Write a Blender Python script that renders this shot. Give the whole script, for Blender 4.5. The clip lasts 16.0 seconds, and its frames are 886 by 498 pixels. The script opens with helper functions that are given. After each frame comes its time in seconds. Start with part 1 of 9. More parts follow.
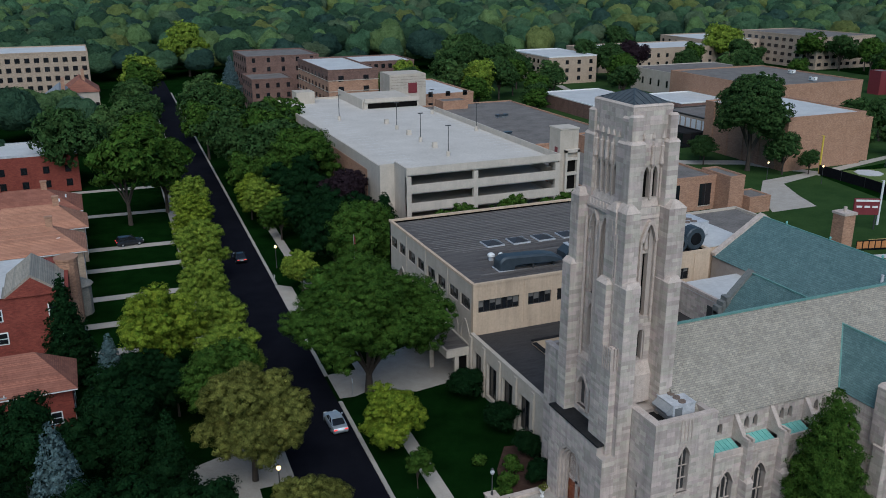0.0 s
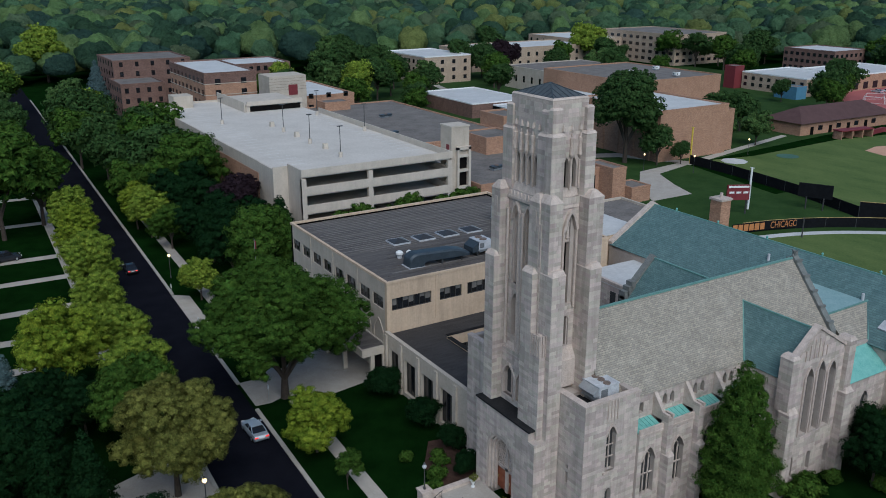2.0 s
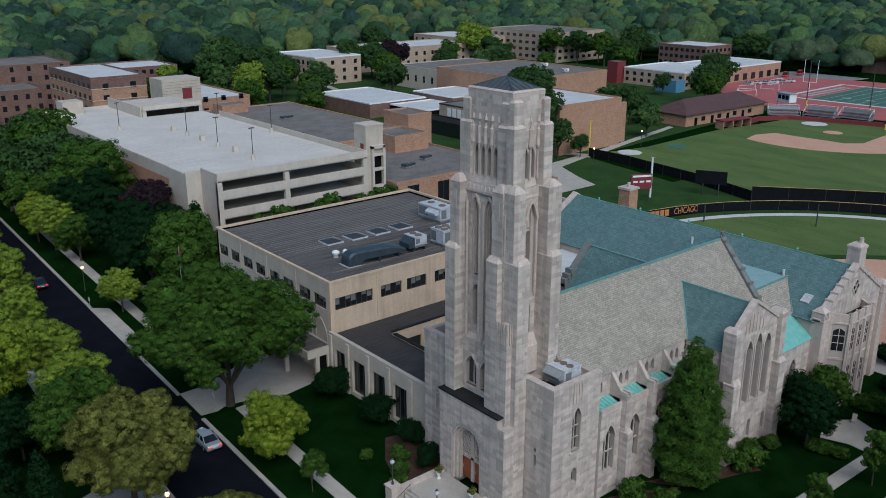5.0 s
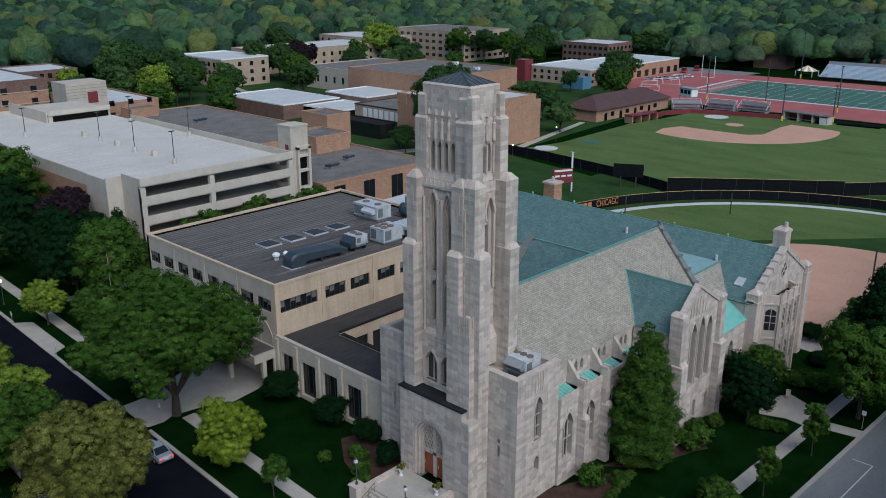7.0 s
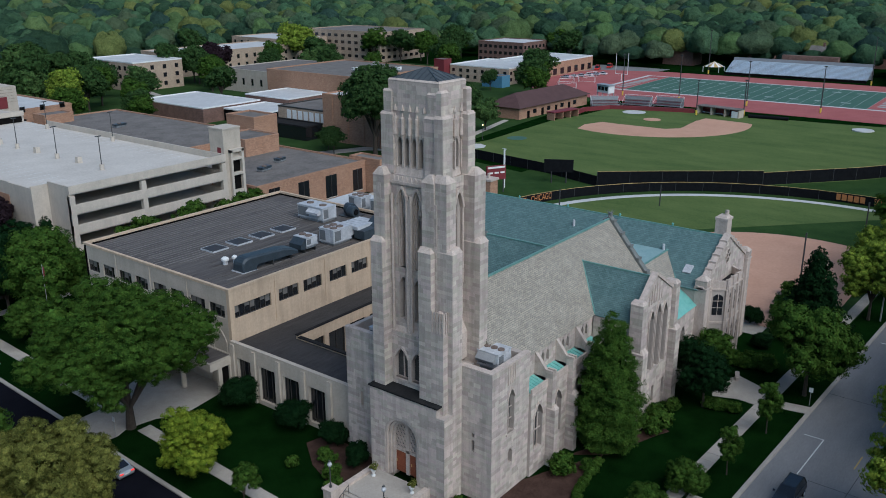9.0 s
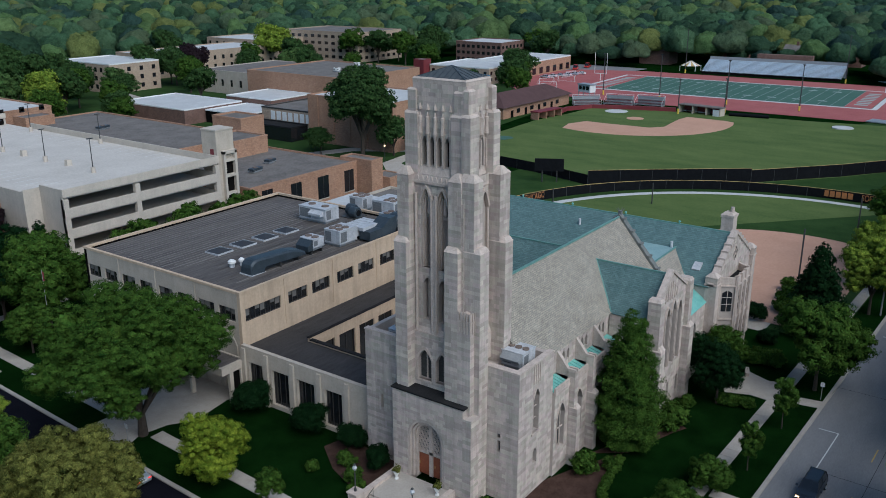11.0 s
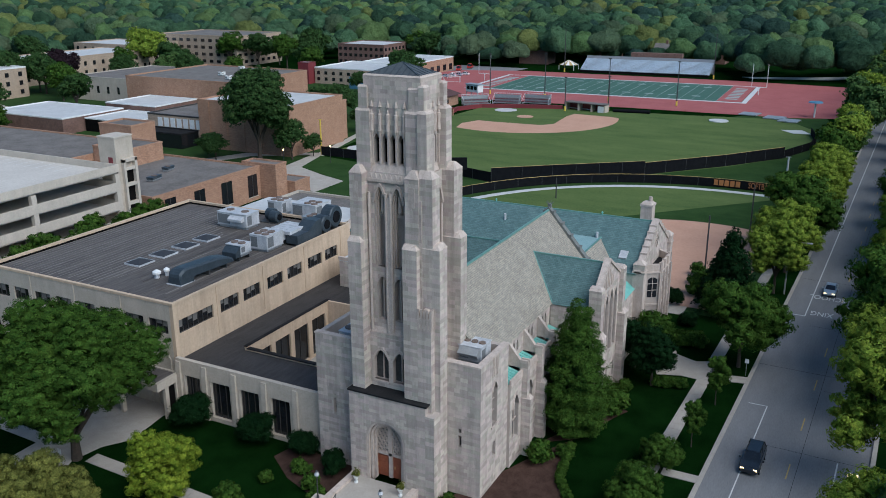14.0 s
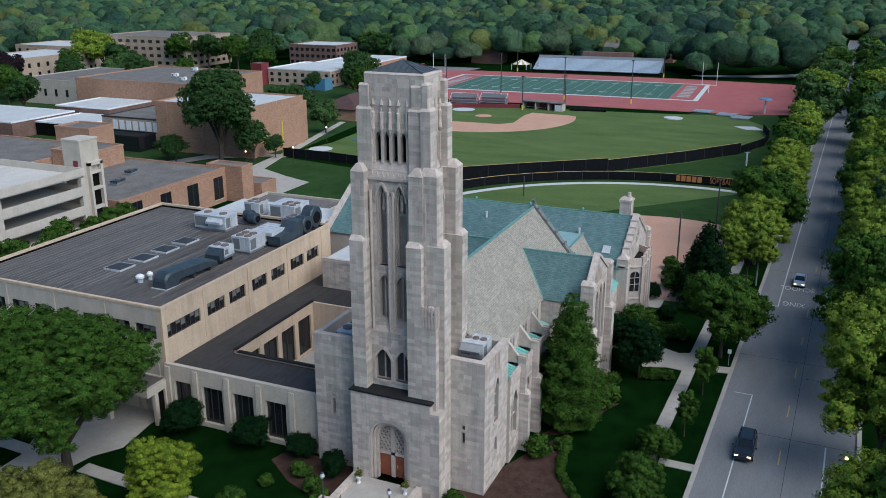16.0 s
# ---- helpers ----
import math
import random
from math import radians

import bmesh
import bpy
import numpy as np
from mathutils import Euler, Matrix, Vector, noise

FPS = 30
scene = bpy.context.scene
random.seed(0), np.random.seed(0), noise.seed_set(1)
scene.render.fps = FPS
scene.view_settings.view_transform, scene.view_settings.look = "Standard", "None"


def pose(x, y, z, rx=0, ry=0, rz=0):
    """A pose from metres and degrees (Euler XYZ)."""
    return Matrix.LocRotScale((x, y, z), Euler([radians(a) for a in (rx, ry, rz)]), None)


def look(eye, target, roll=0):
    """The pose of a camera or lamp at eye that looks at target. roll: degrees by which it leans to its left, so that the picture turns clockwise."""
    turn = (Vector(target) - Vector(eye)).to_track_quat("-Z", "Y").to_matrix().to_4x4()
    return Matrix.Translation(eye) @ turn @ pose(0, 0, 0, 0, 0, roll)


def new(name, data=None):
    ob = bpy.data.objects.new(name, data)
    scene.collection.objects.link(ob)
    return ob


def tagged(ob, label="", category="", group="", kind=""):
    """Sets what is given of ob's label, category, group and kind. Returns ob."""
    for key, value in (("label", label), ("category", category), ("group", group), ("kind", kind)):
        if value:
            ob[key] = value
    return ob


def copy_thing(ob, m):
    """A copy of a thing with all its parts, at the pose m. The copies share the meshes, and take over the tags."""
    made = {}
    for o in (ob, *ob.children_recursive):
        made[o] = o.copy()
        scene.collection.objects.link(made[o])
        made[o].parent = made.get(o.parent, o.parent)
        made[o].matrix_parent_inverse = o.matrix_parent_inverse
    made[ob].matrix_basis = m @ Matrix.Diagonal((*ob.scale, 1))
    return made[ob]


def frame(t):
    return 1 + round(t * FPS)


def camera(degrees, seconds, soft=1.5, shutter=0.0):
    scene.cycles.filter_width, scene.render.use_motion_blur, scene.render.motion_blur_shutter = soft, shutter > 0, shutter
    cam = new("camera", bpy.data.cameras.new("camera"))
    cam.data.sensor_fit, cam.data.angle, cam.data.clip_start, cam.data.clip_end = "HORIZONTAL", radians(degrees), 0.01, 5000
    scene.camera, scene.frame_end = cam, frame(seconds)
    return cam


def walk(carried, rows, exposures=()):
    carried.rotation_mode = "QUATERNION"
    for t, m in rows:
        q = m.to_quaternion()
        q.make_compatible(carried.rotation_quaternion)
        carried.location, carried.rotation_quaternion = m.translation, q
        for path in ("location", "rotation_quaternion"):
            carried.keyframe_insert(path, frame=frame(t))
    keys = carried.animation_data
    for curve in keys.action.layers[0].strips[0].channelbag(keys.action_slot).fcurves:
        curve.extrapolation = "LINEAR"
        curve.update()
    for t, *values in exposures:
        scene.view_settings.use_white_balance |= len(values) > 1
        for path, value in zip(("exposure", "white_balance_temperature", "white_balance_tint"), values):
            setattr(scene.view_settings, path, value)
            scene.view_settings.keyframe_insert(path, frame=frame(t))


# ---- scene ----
EXPO = 0.42
KELVIN = 5000
TINT = -4
SUN_EL = 45.0
SUN_AZ = -111.0
SKY = 0.052
SUN_W = 2.3
SUN_ANG = 58.0
cam = camera(54.235, 16.0, soft=0.95)
PATH = [
    (0, (-37.486, -62.851, 49.246), (-19.014, -19.119, 33.554), -0.048),
    (0.5, (-38.535, -62.481, 49.150), (-19.507, -18.984, 33.466), -0.068),
    (1, (-39.581, -62.097, 49.063), (-18.977, -19.320, 33.391), -0.028),
    (1.5, (-40.631, -61.685, 48.991), (-17.745, -20.076, 33.343), 0.040),
    (2, (-41.682, -61.228, 48.939), (-16.738, -20.806, 33.322), 0.067),
    (2.5, (-42.734, -60.720, 48.892), (-16.705, -20.985, 33.283), 0.032),
    (3, (-43.775, -60.181, 48.835), (-16.742, -21.123, 33.225), -0.001),
    (3.5, (-44.804, -59.619, 48.763), (-16.928, -21.153, 33.166), -0.013),
    (4, (-45.827, -59.042, 48.689), (-17.143, -21.170, 33.102), -0.018),
    (6.5, (-50.682, -55.639, 48.350), (-17.327, -21.796, 32.792), -0.020),
    (7, (-51.559, -54.807, 48.251), (-17.141, -22.042, 32.699), -0.022),
    (7.5, (-52.407, -53.921, 48.144), (-16.846, -22.394, 32.606), -0.037),
    (8, (-53.230, -52.981, 48.026), (-16.668, -22.609, 32.508), -0.084),
    (8.5, (-54.021, -52.001, 47.901), (-16.834, -22.396, 32.386), -0.123),
    (9, (-54.783, -51.006, 47.780), (-17.116, -22.005, 32.283), -0.137),
    (11.5, (-57.794, -45.835, 47.461), (-18.516, -19.026, 32.017), -0.169),
    (12, (-58.359, -44.886, 47.336), (-18.262, -19.298, 31.928), -0.174),
    (12.5, (-58.938, -43.933, 47.221), (-18.191, -19.376, 31.838), -0.193),
    (13, (-59.532, -42.968, 47.123), (-18.185, -19.423, 31.761), -0.173),
    (13.5, (-60.130, -41.973, 47.042), (-18.242, -19.389, 31.700), -0.159),
    (14, (-60.715, -40.946, 46.974), (-18.349, -19.257, 31.655), -0.153),
    (14.5, (-61.294, -39.887, 46.912), (-18.468, -19.111, 31.604), -0.146),
    (15, (-61.857, -38.811, 46.852), (-18.707, -18.733, 31.524), -0.127),
    (15.5, (-62.413, -37.715, 46.803), (-18.992, -18.222, 31.483), -0.111),
    (16, (-62.965, -36.604, 46.754), (-19.283, -17.684, 31.459), -0.111),
]

walk(cam, [(t, look(e, g, r)) for t, e, g, r in PATH], exposures=((0.0, EXPO - 0.02, KELVIN, TINT), (4.0, EXPO + 0.05, KELVIN, TINT), (9.0, EXPO + 0.13, KELVIN, TINT), (12.5, EXPO + 0.18, KELVIN, TINT), (14.0, EXPO + 0.36, KELVIN, TINT), (16.0, EXPO + 0.45, KELVIN, TINT)))

# ---- light: soft dusk sky with a faint warm glow low in the south ----
world = bpy.data.worlds.new("dusk_sky")
scene.world = world
world.use_nodes = True
wn = world.node_tree.nodes
wn.clear()
sky = wn.new("ShaderNodeTexSky")
sky.sky_type = "NISHITA"
sky.sun_disc = False
sky.sun_elevation = radians(SUN_EL)
sky.sun_rotation = radians(90 - SUN_AZ)
sky.air_density, sky.dust_density, sky.ozone_density = 1.2, 0.6, 3.0
bg = wn.new("ShaderNodeBackground")
bg.inputs[1].default_value = SKY
wo = wn.new("ShaderNodeOutputWorld")
world.node_tree.links.new(sky.outputs[0], bg.inputs[0])
world.node_tree.links.new(bg.outputs[0], wo.inputs[0])
sun_data = bpy.data.lights.new("sun", "SUN")
sun_data.energy, sun_data.angle, sun_data.color = SUN_W, radians(SUN_ANG), (1.0, 0.80, 0.67)
sun = new("sun", sun_data)
sun.matrix_world = look((0, 0, 0), (-math.cos(radians(SUN_AZ)) * math.cos(radians(SUN_EL)), -math.sin(radians(SUN_AZ)) * math.cos(radians(SUN_EL)), -math.sin(radians(SUN_EL))))


# ---- materials ----
def mat(name, c1, c2, size=2.0, rough=0.85, bump=0.0, fine=12.0, metal=0.0, island=0.0, hue=0.0, obj=0.0, pattern=None, spec=0.3, contrast=0.35, stretch=None, streak=0.0):
    """Noise-mixed surface at two scales. size: metres of the large stains; island/obj: spread of value piece by piece;
    pattern: (kind, course length, course height, joint colour, joint width, plane)."""
    m = bpy.data.materials.new(name)
    m.use_nodes = True
    nt = m.node_tree
    N, L = nt.nodes, nt.links
    bs = N["Principled BSDF"]
    bs.inputs["Roughness"].default_value = rough
    bs.inputs["Metallic"].default_value = metal
    bs.inputs["Specular IOR Level"].default_value = spec
    geo = N.new("ShaderNodeNewGeometry")
    n1 = N.new("ShaderNodeTexNoise")
    n1.inputs["Scale"].default_value = 1.0 / size
    n1.inputs["Detail"].default_value = 5
    n1.inputs["Roughness"].default_value = 0.65
    n2 = N.new("ShaderNodeTexNoise")
    n2.inputs["Scale"].default_value = fine / size
    n2.inputs["Detail"].default_value = 3
    pos = geo.outputs["Position"]
    if stretch:
        vm = N.new("ShaderNodeVectorMath")
        vm.operation = "MULTIPLY"
        vm.inputs[1].default_value = stretch
        L.new(pos, vm.inputs[0])
        pos = vm.outputs[0]
    L.new(pos, n1.inputs["Vector"])
    L.new(pos, n2.inputs["Vector"])
    add = N.new("ShaderNodeMath")
    add.operation = "MULTIPLY_ADD"
    add.inputs[1].default_value = 0.4
    L.new(n2.outputs["Fac"], add.inputs[0])
    sc = N.new("ShaderNodeMath")
    sc.operation = "MULTIPLY"
    sc.inputs[1].default_value = 0.6
    L.new(n1.outputs["Fac"], sc.inputs[0])
    L.new(sc.outputs[0], add.inputs[2])
    ramp = N.new("ShaderNodeValToRGB")
    ramp.color_ramp.elements[0].position = 0.5 - contrast / 2
    ramp.color_ramp.elements[1].position = 0.5 + contrast / 2
    ramp.color_ramp.elements[0].color = (*c1, 1)
    ramp.color_ramp.elements[1].color = (*c2, 1)
    L.new(add.outputs[0], ramp.inputs[0])
    col = ramp.outputs[0]
    height = n2.outputs["Fac"]
    if pattern:
        kind, bl, bh, jc, jw, plane = pattern
        sep = N.new("ShaderNodeSeparateXYZ")
        L.new(geo.outputs["Position"], sep.inputs[0])
        com = N.new("ShaderNodeCombineXYZ")
        if plane == "wall":
            s = N.new("ShaderNodeMath")
            L.new(sep.outputs[0], s.inputs[0])
            L.new(sep.outputs[1], s.inputs[1])
            L.new(s.outputs[0], com.inputs[0])
            L.new(sep.outputs[2], com.inputs[1])
        elif plane == "roofx":
            L.new(sep.outputs[0], com.inputs[0])
            L.new(sep.outputs[2], com.inputs[1])
        elif plane == "roofy":
            L.new(sep.outputs[1], com.inputs[0])
            L.new(sep.outputs[2], com.inputs[1])
        else:
            L.new(sep.outputs[0], com.inputs[0])
            L.new(sep.outputs[1], com.inputs[1])
        br = N.new("ShaderNodeTexBrick")
        br.inputs["Scale"].default_value = 1.0
        br.inputs["Brick Width"].default_value = bl
        br.inputs["Row Height"].default_value = bh
        br.inputs["Mortar Size"].default_value = jw
        br.inputs["Mortar Smooth"].default_value = 0.3
        br.inputs["Bias"].default_value = 0.0
        vr = 0.17 if kind == "slate" else 0.2
        br.inputs["Color1"].default_value = (1 + vr, 1 + vr, 1 + vr * 0.8, 1)
        br.inputs["Color2"].default_value = (1 - vr, 1 - vr * 0.9, 1 - vr * 0.8, 1)
        br.inputs["Mortar"].default_value = (*jc, 1)
        L.new(com.outputs[0], br.inputs["Vector"])
        mx = N.new("ShaderNodeMix")
        mx.data_type, mx.blend_type = "RGBA", "MULTIPLY"
        mx.inputs[0].default_value = 1.0
        L.new(col, mx.inputs[6])
        L.new(br.outputs["Color"], mx.inputs[7])
        col = mx.outputs[2]
        height = br.outputs["Fac"]
    if streak:
        vs = N.new("ShaderNodeVectorMath")
        vs.operation = "MULTIPLY"
        vs.inputs[1].default_value = (1.4, 1.4, 0.09)
        L.new(geo.outputs["Position"], vs.inputs[0])
        n3 = N.new("ShaderNodeTexNoise")
        n3.inputs["Scale"].default_value = 1.0
        n3.inputs["Detail"].default_value = 6
        n3.inputs["Roughness"].default_value = 0.7
        L.new(vs.outputs[0], n3.inputs["Vector"])
        r3 = N.new("ShaderNodeMapRange")
        r3.inputs[1].default_value, r3.inputs[2].default_value = 0.36, 0.6
        r3.inputs[3].default_value, r3.inputs[4].default_value = 1 - streak, 1.04
        L.new(n3.outputs["Fac"], r3.inputs[0])
        m3 = N.new("ShaderNodeMix")
        m3.data_type, m3.blend_type = "RGBA", "MULTIPLY"
        m3.inputs[0].default_value = 1.0
        L.new(col, m3.inputs[6])
        L.new(r3.outputs[0], m3.inputs[7])
        col = m3.outputs[2]
    if island or obj or hue:
        hv = N.new("ShaderNodeHueSaturation")
        if island:
            src = geo.outputs["Random Per Island"]
        else:
            src = N.new("ShaderNodeObjectInfo").outputs["Random"]
        mr = N.new("ShaderNodeMapRange")
        k = island or obj
        mr.inputs[3].default_value, mr.inputs[4].default_value = 1 - k, 1 + k
        L.new(src, mr.inputs[0])
        L.new(mr.outputs[0], hv.inputs["Value"])
        if hue:
            wn_ = N.new("ShaderNodeTexWhiteNoise")
            wn_.noise_dimensions = "1D"
            L.new(src, wn_.inputs["W"])
            mh = N.new("ShaderNodeMapRange")
            mh.inputs[3].default_value, mh.inputs[4].default_value = 0.5 - hue, 0.5 + hue
            L.new(wn_.outputs["Value"], mh.inputs[0])
            L.new(mh.outputs[0], hv.inputs["Hue"])
        L.new(col, hv.inputs["Color"])
        col = hv.outputs[0]
    L.new(col, bs.inputs["Base Color"])
    if bump:
        bp = N.new("ShaderNodeBump")
        bp.inputs["Strength"].default_value = bump
        bp.inputs["Distance"].default_value = 0.03
        if pattern:
            bp.invert = True
        L.new(height, bp.inputs["Height"])
        L.new(bp.outputs[0], bs.inputs["Normal"])
    return m


def plain(name, c, rough=0.5, metal=0.0, glow=0.0):
    m = mat(name, tuple(v * 0.85 for v in c), tuple(min(1, v * 1.1) for v in c), 0.8, rough, 0, 10, metal)
    if glow:
        b = m.node_tree.nodes["Principled BSDF"]
        b.inputs["Emission Color"].default_value = (*c, 1)
        b.inputs["Emission Strength"].default_value = glow
    return m


M = {}
M["stone"] = mat("limestone", (0.365, 0.308, 0.262), (0.620, 0.540, 0.474), 0.8, 0.9, 0.6, 9, island=0.18, hue=0.026, contrast=0.85, streak=0.2)
M["stonep"] = mat("limestone_block", (0.365, 0.308, 0.262), (0.620, 0.540, 0.474), 0.8, 0.9, 0.6, 9, obj=0.18, hue=0.026, contrast=0.85, streak=0.2)
M["mortar"] = mat("stone_joint", (0.340, 0.292, 0.256), (0.450, 0.392, 0.344), 1.0, 0.95)
M["trim"] = mat("carved_stone", (0.3629, 0.3000, 0.2542), (0.6336, 0.5400, 0.4695), 0.6, 0.9, 0.7, 8, contrast=0.5, streak=0.16)
M["slate"] = mat("weathered_slate", (0.2442, 0.2180, 0.1798), (0.3795, 0.3401, 0.2803), 1.6, 0.75, 0.6, 12, pattern=("slate", 0.36, 0.15, (0.6, 0.6, 0.6), 0.014, "roofx"), contrast=0.4)
M["slatex"] = mat("teal_slate_side", (0.075, 0.13, 0.13), (0.145, 0.215, 0.21), 1.4, 0.7, 0.6, 10, pattern=("slate", 0.42, 0.16, (0.68, 0.68, 0.68), 0.016, "roofy"), contrast=0.5)
M["coping"] = mat("dark_weathered_coping", (0.10, 0.105, 0.10), (0.22, 0.225, 0.21), 0.6, 0.85, 0.4, 8, contrast=0.5)
M["louvre"] = mat("stone_louvre", (0.055, 0.051, 0.047), (0.12, 0.112, 0.104), 0.7, 0.9, 0.4, 8, stretch=(1, 1, 4))
M["silverblue"] = mat("pale_aluminium_bench", (0.46, 0.53, 0.60), (0.60, 0.67, 0.74), 2.0, 0.4, 0.1)
M["copper"] = mat("green_copper", (0.13, 0.33, 0.29), (0.24, 0.47, 0.41), 0.8, 0.6, 0.3, 8)
M["copperd"] = mat("aged_copper_ridge", (0.10, 0.21, 0.19), (0.19, 0.32, 0.28), 0.8, 0.6, 0.3, 8)
M["seam"] = mat("worn_pale_roof_seam", (0.09, 0.083, 0.076), (0.26, 0.24, 0.222), 1.6, 0.75, 0.2, 9, stretch=(0.35, 1, 1), contrast=0.6)
M["tar"] = mat("black_roof_membrane", (0.010, 0.010, 0.011), (0.03, 0.029, 0.029), 1.5, 0.8, 0.3, spec=0.1)
M["tarred"] = mat("grey_roof_sheet", (0.024, 0.021, 0.020), (0.165, 0.145, 0.130), 1.8, 0.75, 0.4, 8, stretch=(0.14, 1.6, 1), contrast=0.55)
M["beige"] = mat("beige_stone_cladding", (0.4692, 0.3563, 0.2466), (0.6032, 0.4667, 0.3314), 3.0, 0.9, 0.3, 12, streak=0.14)
M["precast"] = mat("pale_precast", (0.378, 0.330, 0.268), (0.514, 0.450, 0.371), 2.0, 0.9, 0.3, 12, streak=0.04)
M["glass"] = mat("dark_window_glass", (0.008, 0.009, 0.011), (0.018, 0.02, 0.023), 0.6, 0.12, 0, 5, spec=0.6)
M["frame"] = plain("bronze_frame", (0.05, 0.045, 0.04), 0.5)
# near-black stands for shade in openings; also on black doors, fans and a skirt
M["dark"] = mat("shade_and_black", (0.004, 0.004, 0.004), (0.012, 0.011, 0.010), 1.0, 0.95, spec=0.0)
M["concrete"] = mat("garage_concrete", (0.420, 0.375, 0.315), (0.546, 0.485, 0.409), 2.5, 0.9, 0.2, 12, streak=0.04)
M["fadedline"] = mat("faded_parking_line", (0.56, 0.55, 0.53), (0.68, 0.67, 0.65), 0.5, 0.8, 0, 8)
M["deck"] = mat("pale_parking_deck", (0.462, 0.425, 0.376), (0.598, 0.555, 0.498), 7.0, 0.9, 0.2, 16)
M["whitemetal"] = mat("pale_metal_panel", (0.30, 0.31, 0.33), (0.60, 0.60, 0.61), 1.0, 0.45, 0.1)
M["greymetal"] = mat("galvanised_metal", (0.28, 0.29, 0.30), (0.42, 0.43, 0.44), 0.7, 0.4, 0.2, metal=0.4)
M["duct"] = mat("dark_blue_duct", (0.03, 0.04, 0.05), (0.065, 0.08, 0.095), 0.8, 0.45, 0.2, metal=0.2)
M["brick"] = mat("orange_brick", (0.300, 0.170, 0.108), (0.410, 0.250, 0.165), 2.5, 0.9, 0.3, 12, pattern=("brick", 0.42, 0.15, (0.85, 0.85, 0.85), 0.012, "wall"))
M["brickd"] = mat("brown_brick", (0.12, 0.07, 0.055), (0.20, 0.125, 0.10), 2.5, 0.9, 0.3, 12, pattern=("brick", 0.42, 0.15, (0.9, 0.9, 0.9), 0.012, "wall"))
M["brickr"] = mat("deep_red_brick", (0.15, 0.035, 0.025), (0.24, 0.065, 0.045), 2.0, 0.9, 0.3, 12, pattern=("brick", 0.42, 0.15, (0.9, 0.8, 0.8), 0.012, "wall"))
M["brickt"] = mat("tan_brick", (0.326, 0.250, 0.182), (0.430, 0.335, 0.250), 2.5, 0.9, 0.3, 12, pattern=("brick", 0.42, 0.15, (0.9, 0.9, 0.9), 0.012, "wall"))
M["shingle"] = mat("red_brown_shingle", (0.19, 0.075, 0.05), (0.31, 0.135, 0.09), 2.0, 0.85, 0.5, 10, pattern=("slate", 0.5, 0.16, (0.7, 0.7, 0.7), 0.02, "roofy"))
M["shinglet"] = mat("orange_tan_shingle", (0.30, 0.145, 0.09), (0.43, 0.225, 0.145), 2.0, 0.85, 0.5, 10, pattern=("slate", 0.5, 0.16, (0.7, 0.7, 0.7), 0.02, "roofy"))
M["darkroof"] = mat("dark_maroon_shingle", (0.055, 0.030, 0.029), (0.105, 0.060, 0.056), 2.0, 0.85, 0.4, 10, contrast=0.5)
M["whiteroof"] = mat("pale_roof_membrane", (0.38, 0.38, 0.375), (0.64, 0.635, 0.62), 5.0, 0.7, 0.1, 12, contrast=0.6)
M["greyroof"] = mat("grey_gravel_roof", (0.068, 0.061, 0.054), (0.247, 0.222, 0.200), 4.0, 0.9, 0.3, 9, contrast=0.55)
# far darker than grass is: shade of trees and church put into the green
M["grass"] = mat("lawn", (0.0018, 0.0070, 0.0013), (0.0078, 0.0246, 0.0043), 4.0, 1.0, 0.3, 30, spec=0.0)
M["asphalt"] = mat("new_black_asphalt", (0.0055, 0.006, 0.009), (0.0115, 0.012, 0.017), 3.0, 0.9, 0.2, 40, spec=0.01)
M["asphaltg"] = mat("grey_asphalt", (0.135, 0.135, 0.138), (0.240, 0.238, 0.238), 3.0, 0.85, 0.3, 25, stretch=(0.25, 1, 1), contrast=0.5)
M["walk"] = mat("pavement_concrete", (0.315, 0.285, 0.244), (0.441, 0.400, 0.348), 2.0, 0.9, 0.3, 16)
M["kerb"] = mat("kerb_concrete", (0.294, 0.270, 0.235), (0.420, 0.385, 0.338), 1.5, 0.9, 0.3, 12)
M["paint"] = mat("road_paint", (0.45, 0.45, 0.44), (0.68, 0.68, 0.66), 0.4, 0.7, 0, 8, contrast=0.6)
M["ypaint"] = mat("yellow_road_paint", (0.40, 0.27, 0.08), (0.55, 0.38, 0.12), 0.4, 0.7, 0, 8, contrast=0.6)
M["soil"] = mat("brown_mulch", (0.028, 0.017, 0.013), (0.085, 0.052, 0.040), 1.2, 0.95, 0.6, 14, spec=0.05)
M["dirt"] = mat("infield_clay", (0.441, 0.255, 0.168), (0.546, 0.330, 0.226), 7.0, 0.95, 0.1, 14)
# the same kind of lawn without that shade in its colour
M["lawn2"] = mat("open_campus_lawn", (0.019, 0.042, 0.011), (0.044, 0.077, 0.022), 6.0, 0.95, 0.3, 25, spec=0.04)
M["paleslate"] = mat("pale_house_slate", (0.17, 0.19, 0.21), (0.28, 0.30, 0.32), 1.5, 0.7, 0.3, 9)
M["turf"] = mat("green_sports_turf", (0.050, 0.108, 0.080), (0.075, 0.142, 0.106), 9.0, 0.9, 0.1, 14)
M["field"] = mat("mown_outfield", (0.060, 0.096, 0.028), (0.132, 0.168, 0.056), 7.0, 0.95, 0.2, 40, spec=0.05, stretch=(1, 0.35, 1))
M["track"] = mat("red_running_track", (0.270, 0.078, 0.074), (0.370, 0.122, 0.115), 8.0, 0.9, 0.1, 14)
M["yard"] = mat("worn_yard_paint", (0.20, 0.25, 0.23), (0.40, 0.45, 0.42), 1.0, 0.8, 0, 8, contrast=0.6)
M["oldgold"] = mat("faded_orange_lettering", (0.33, 0.135, 0.045), (0.50, 0.23, 0.08), 0.5, 0.8, 0, 8)
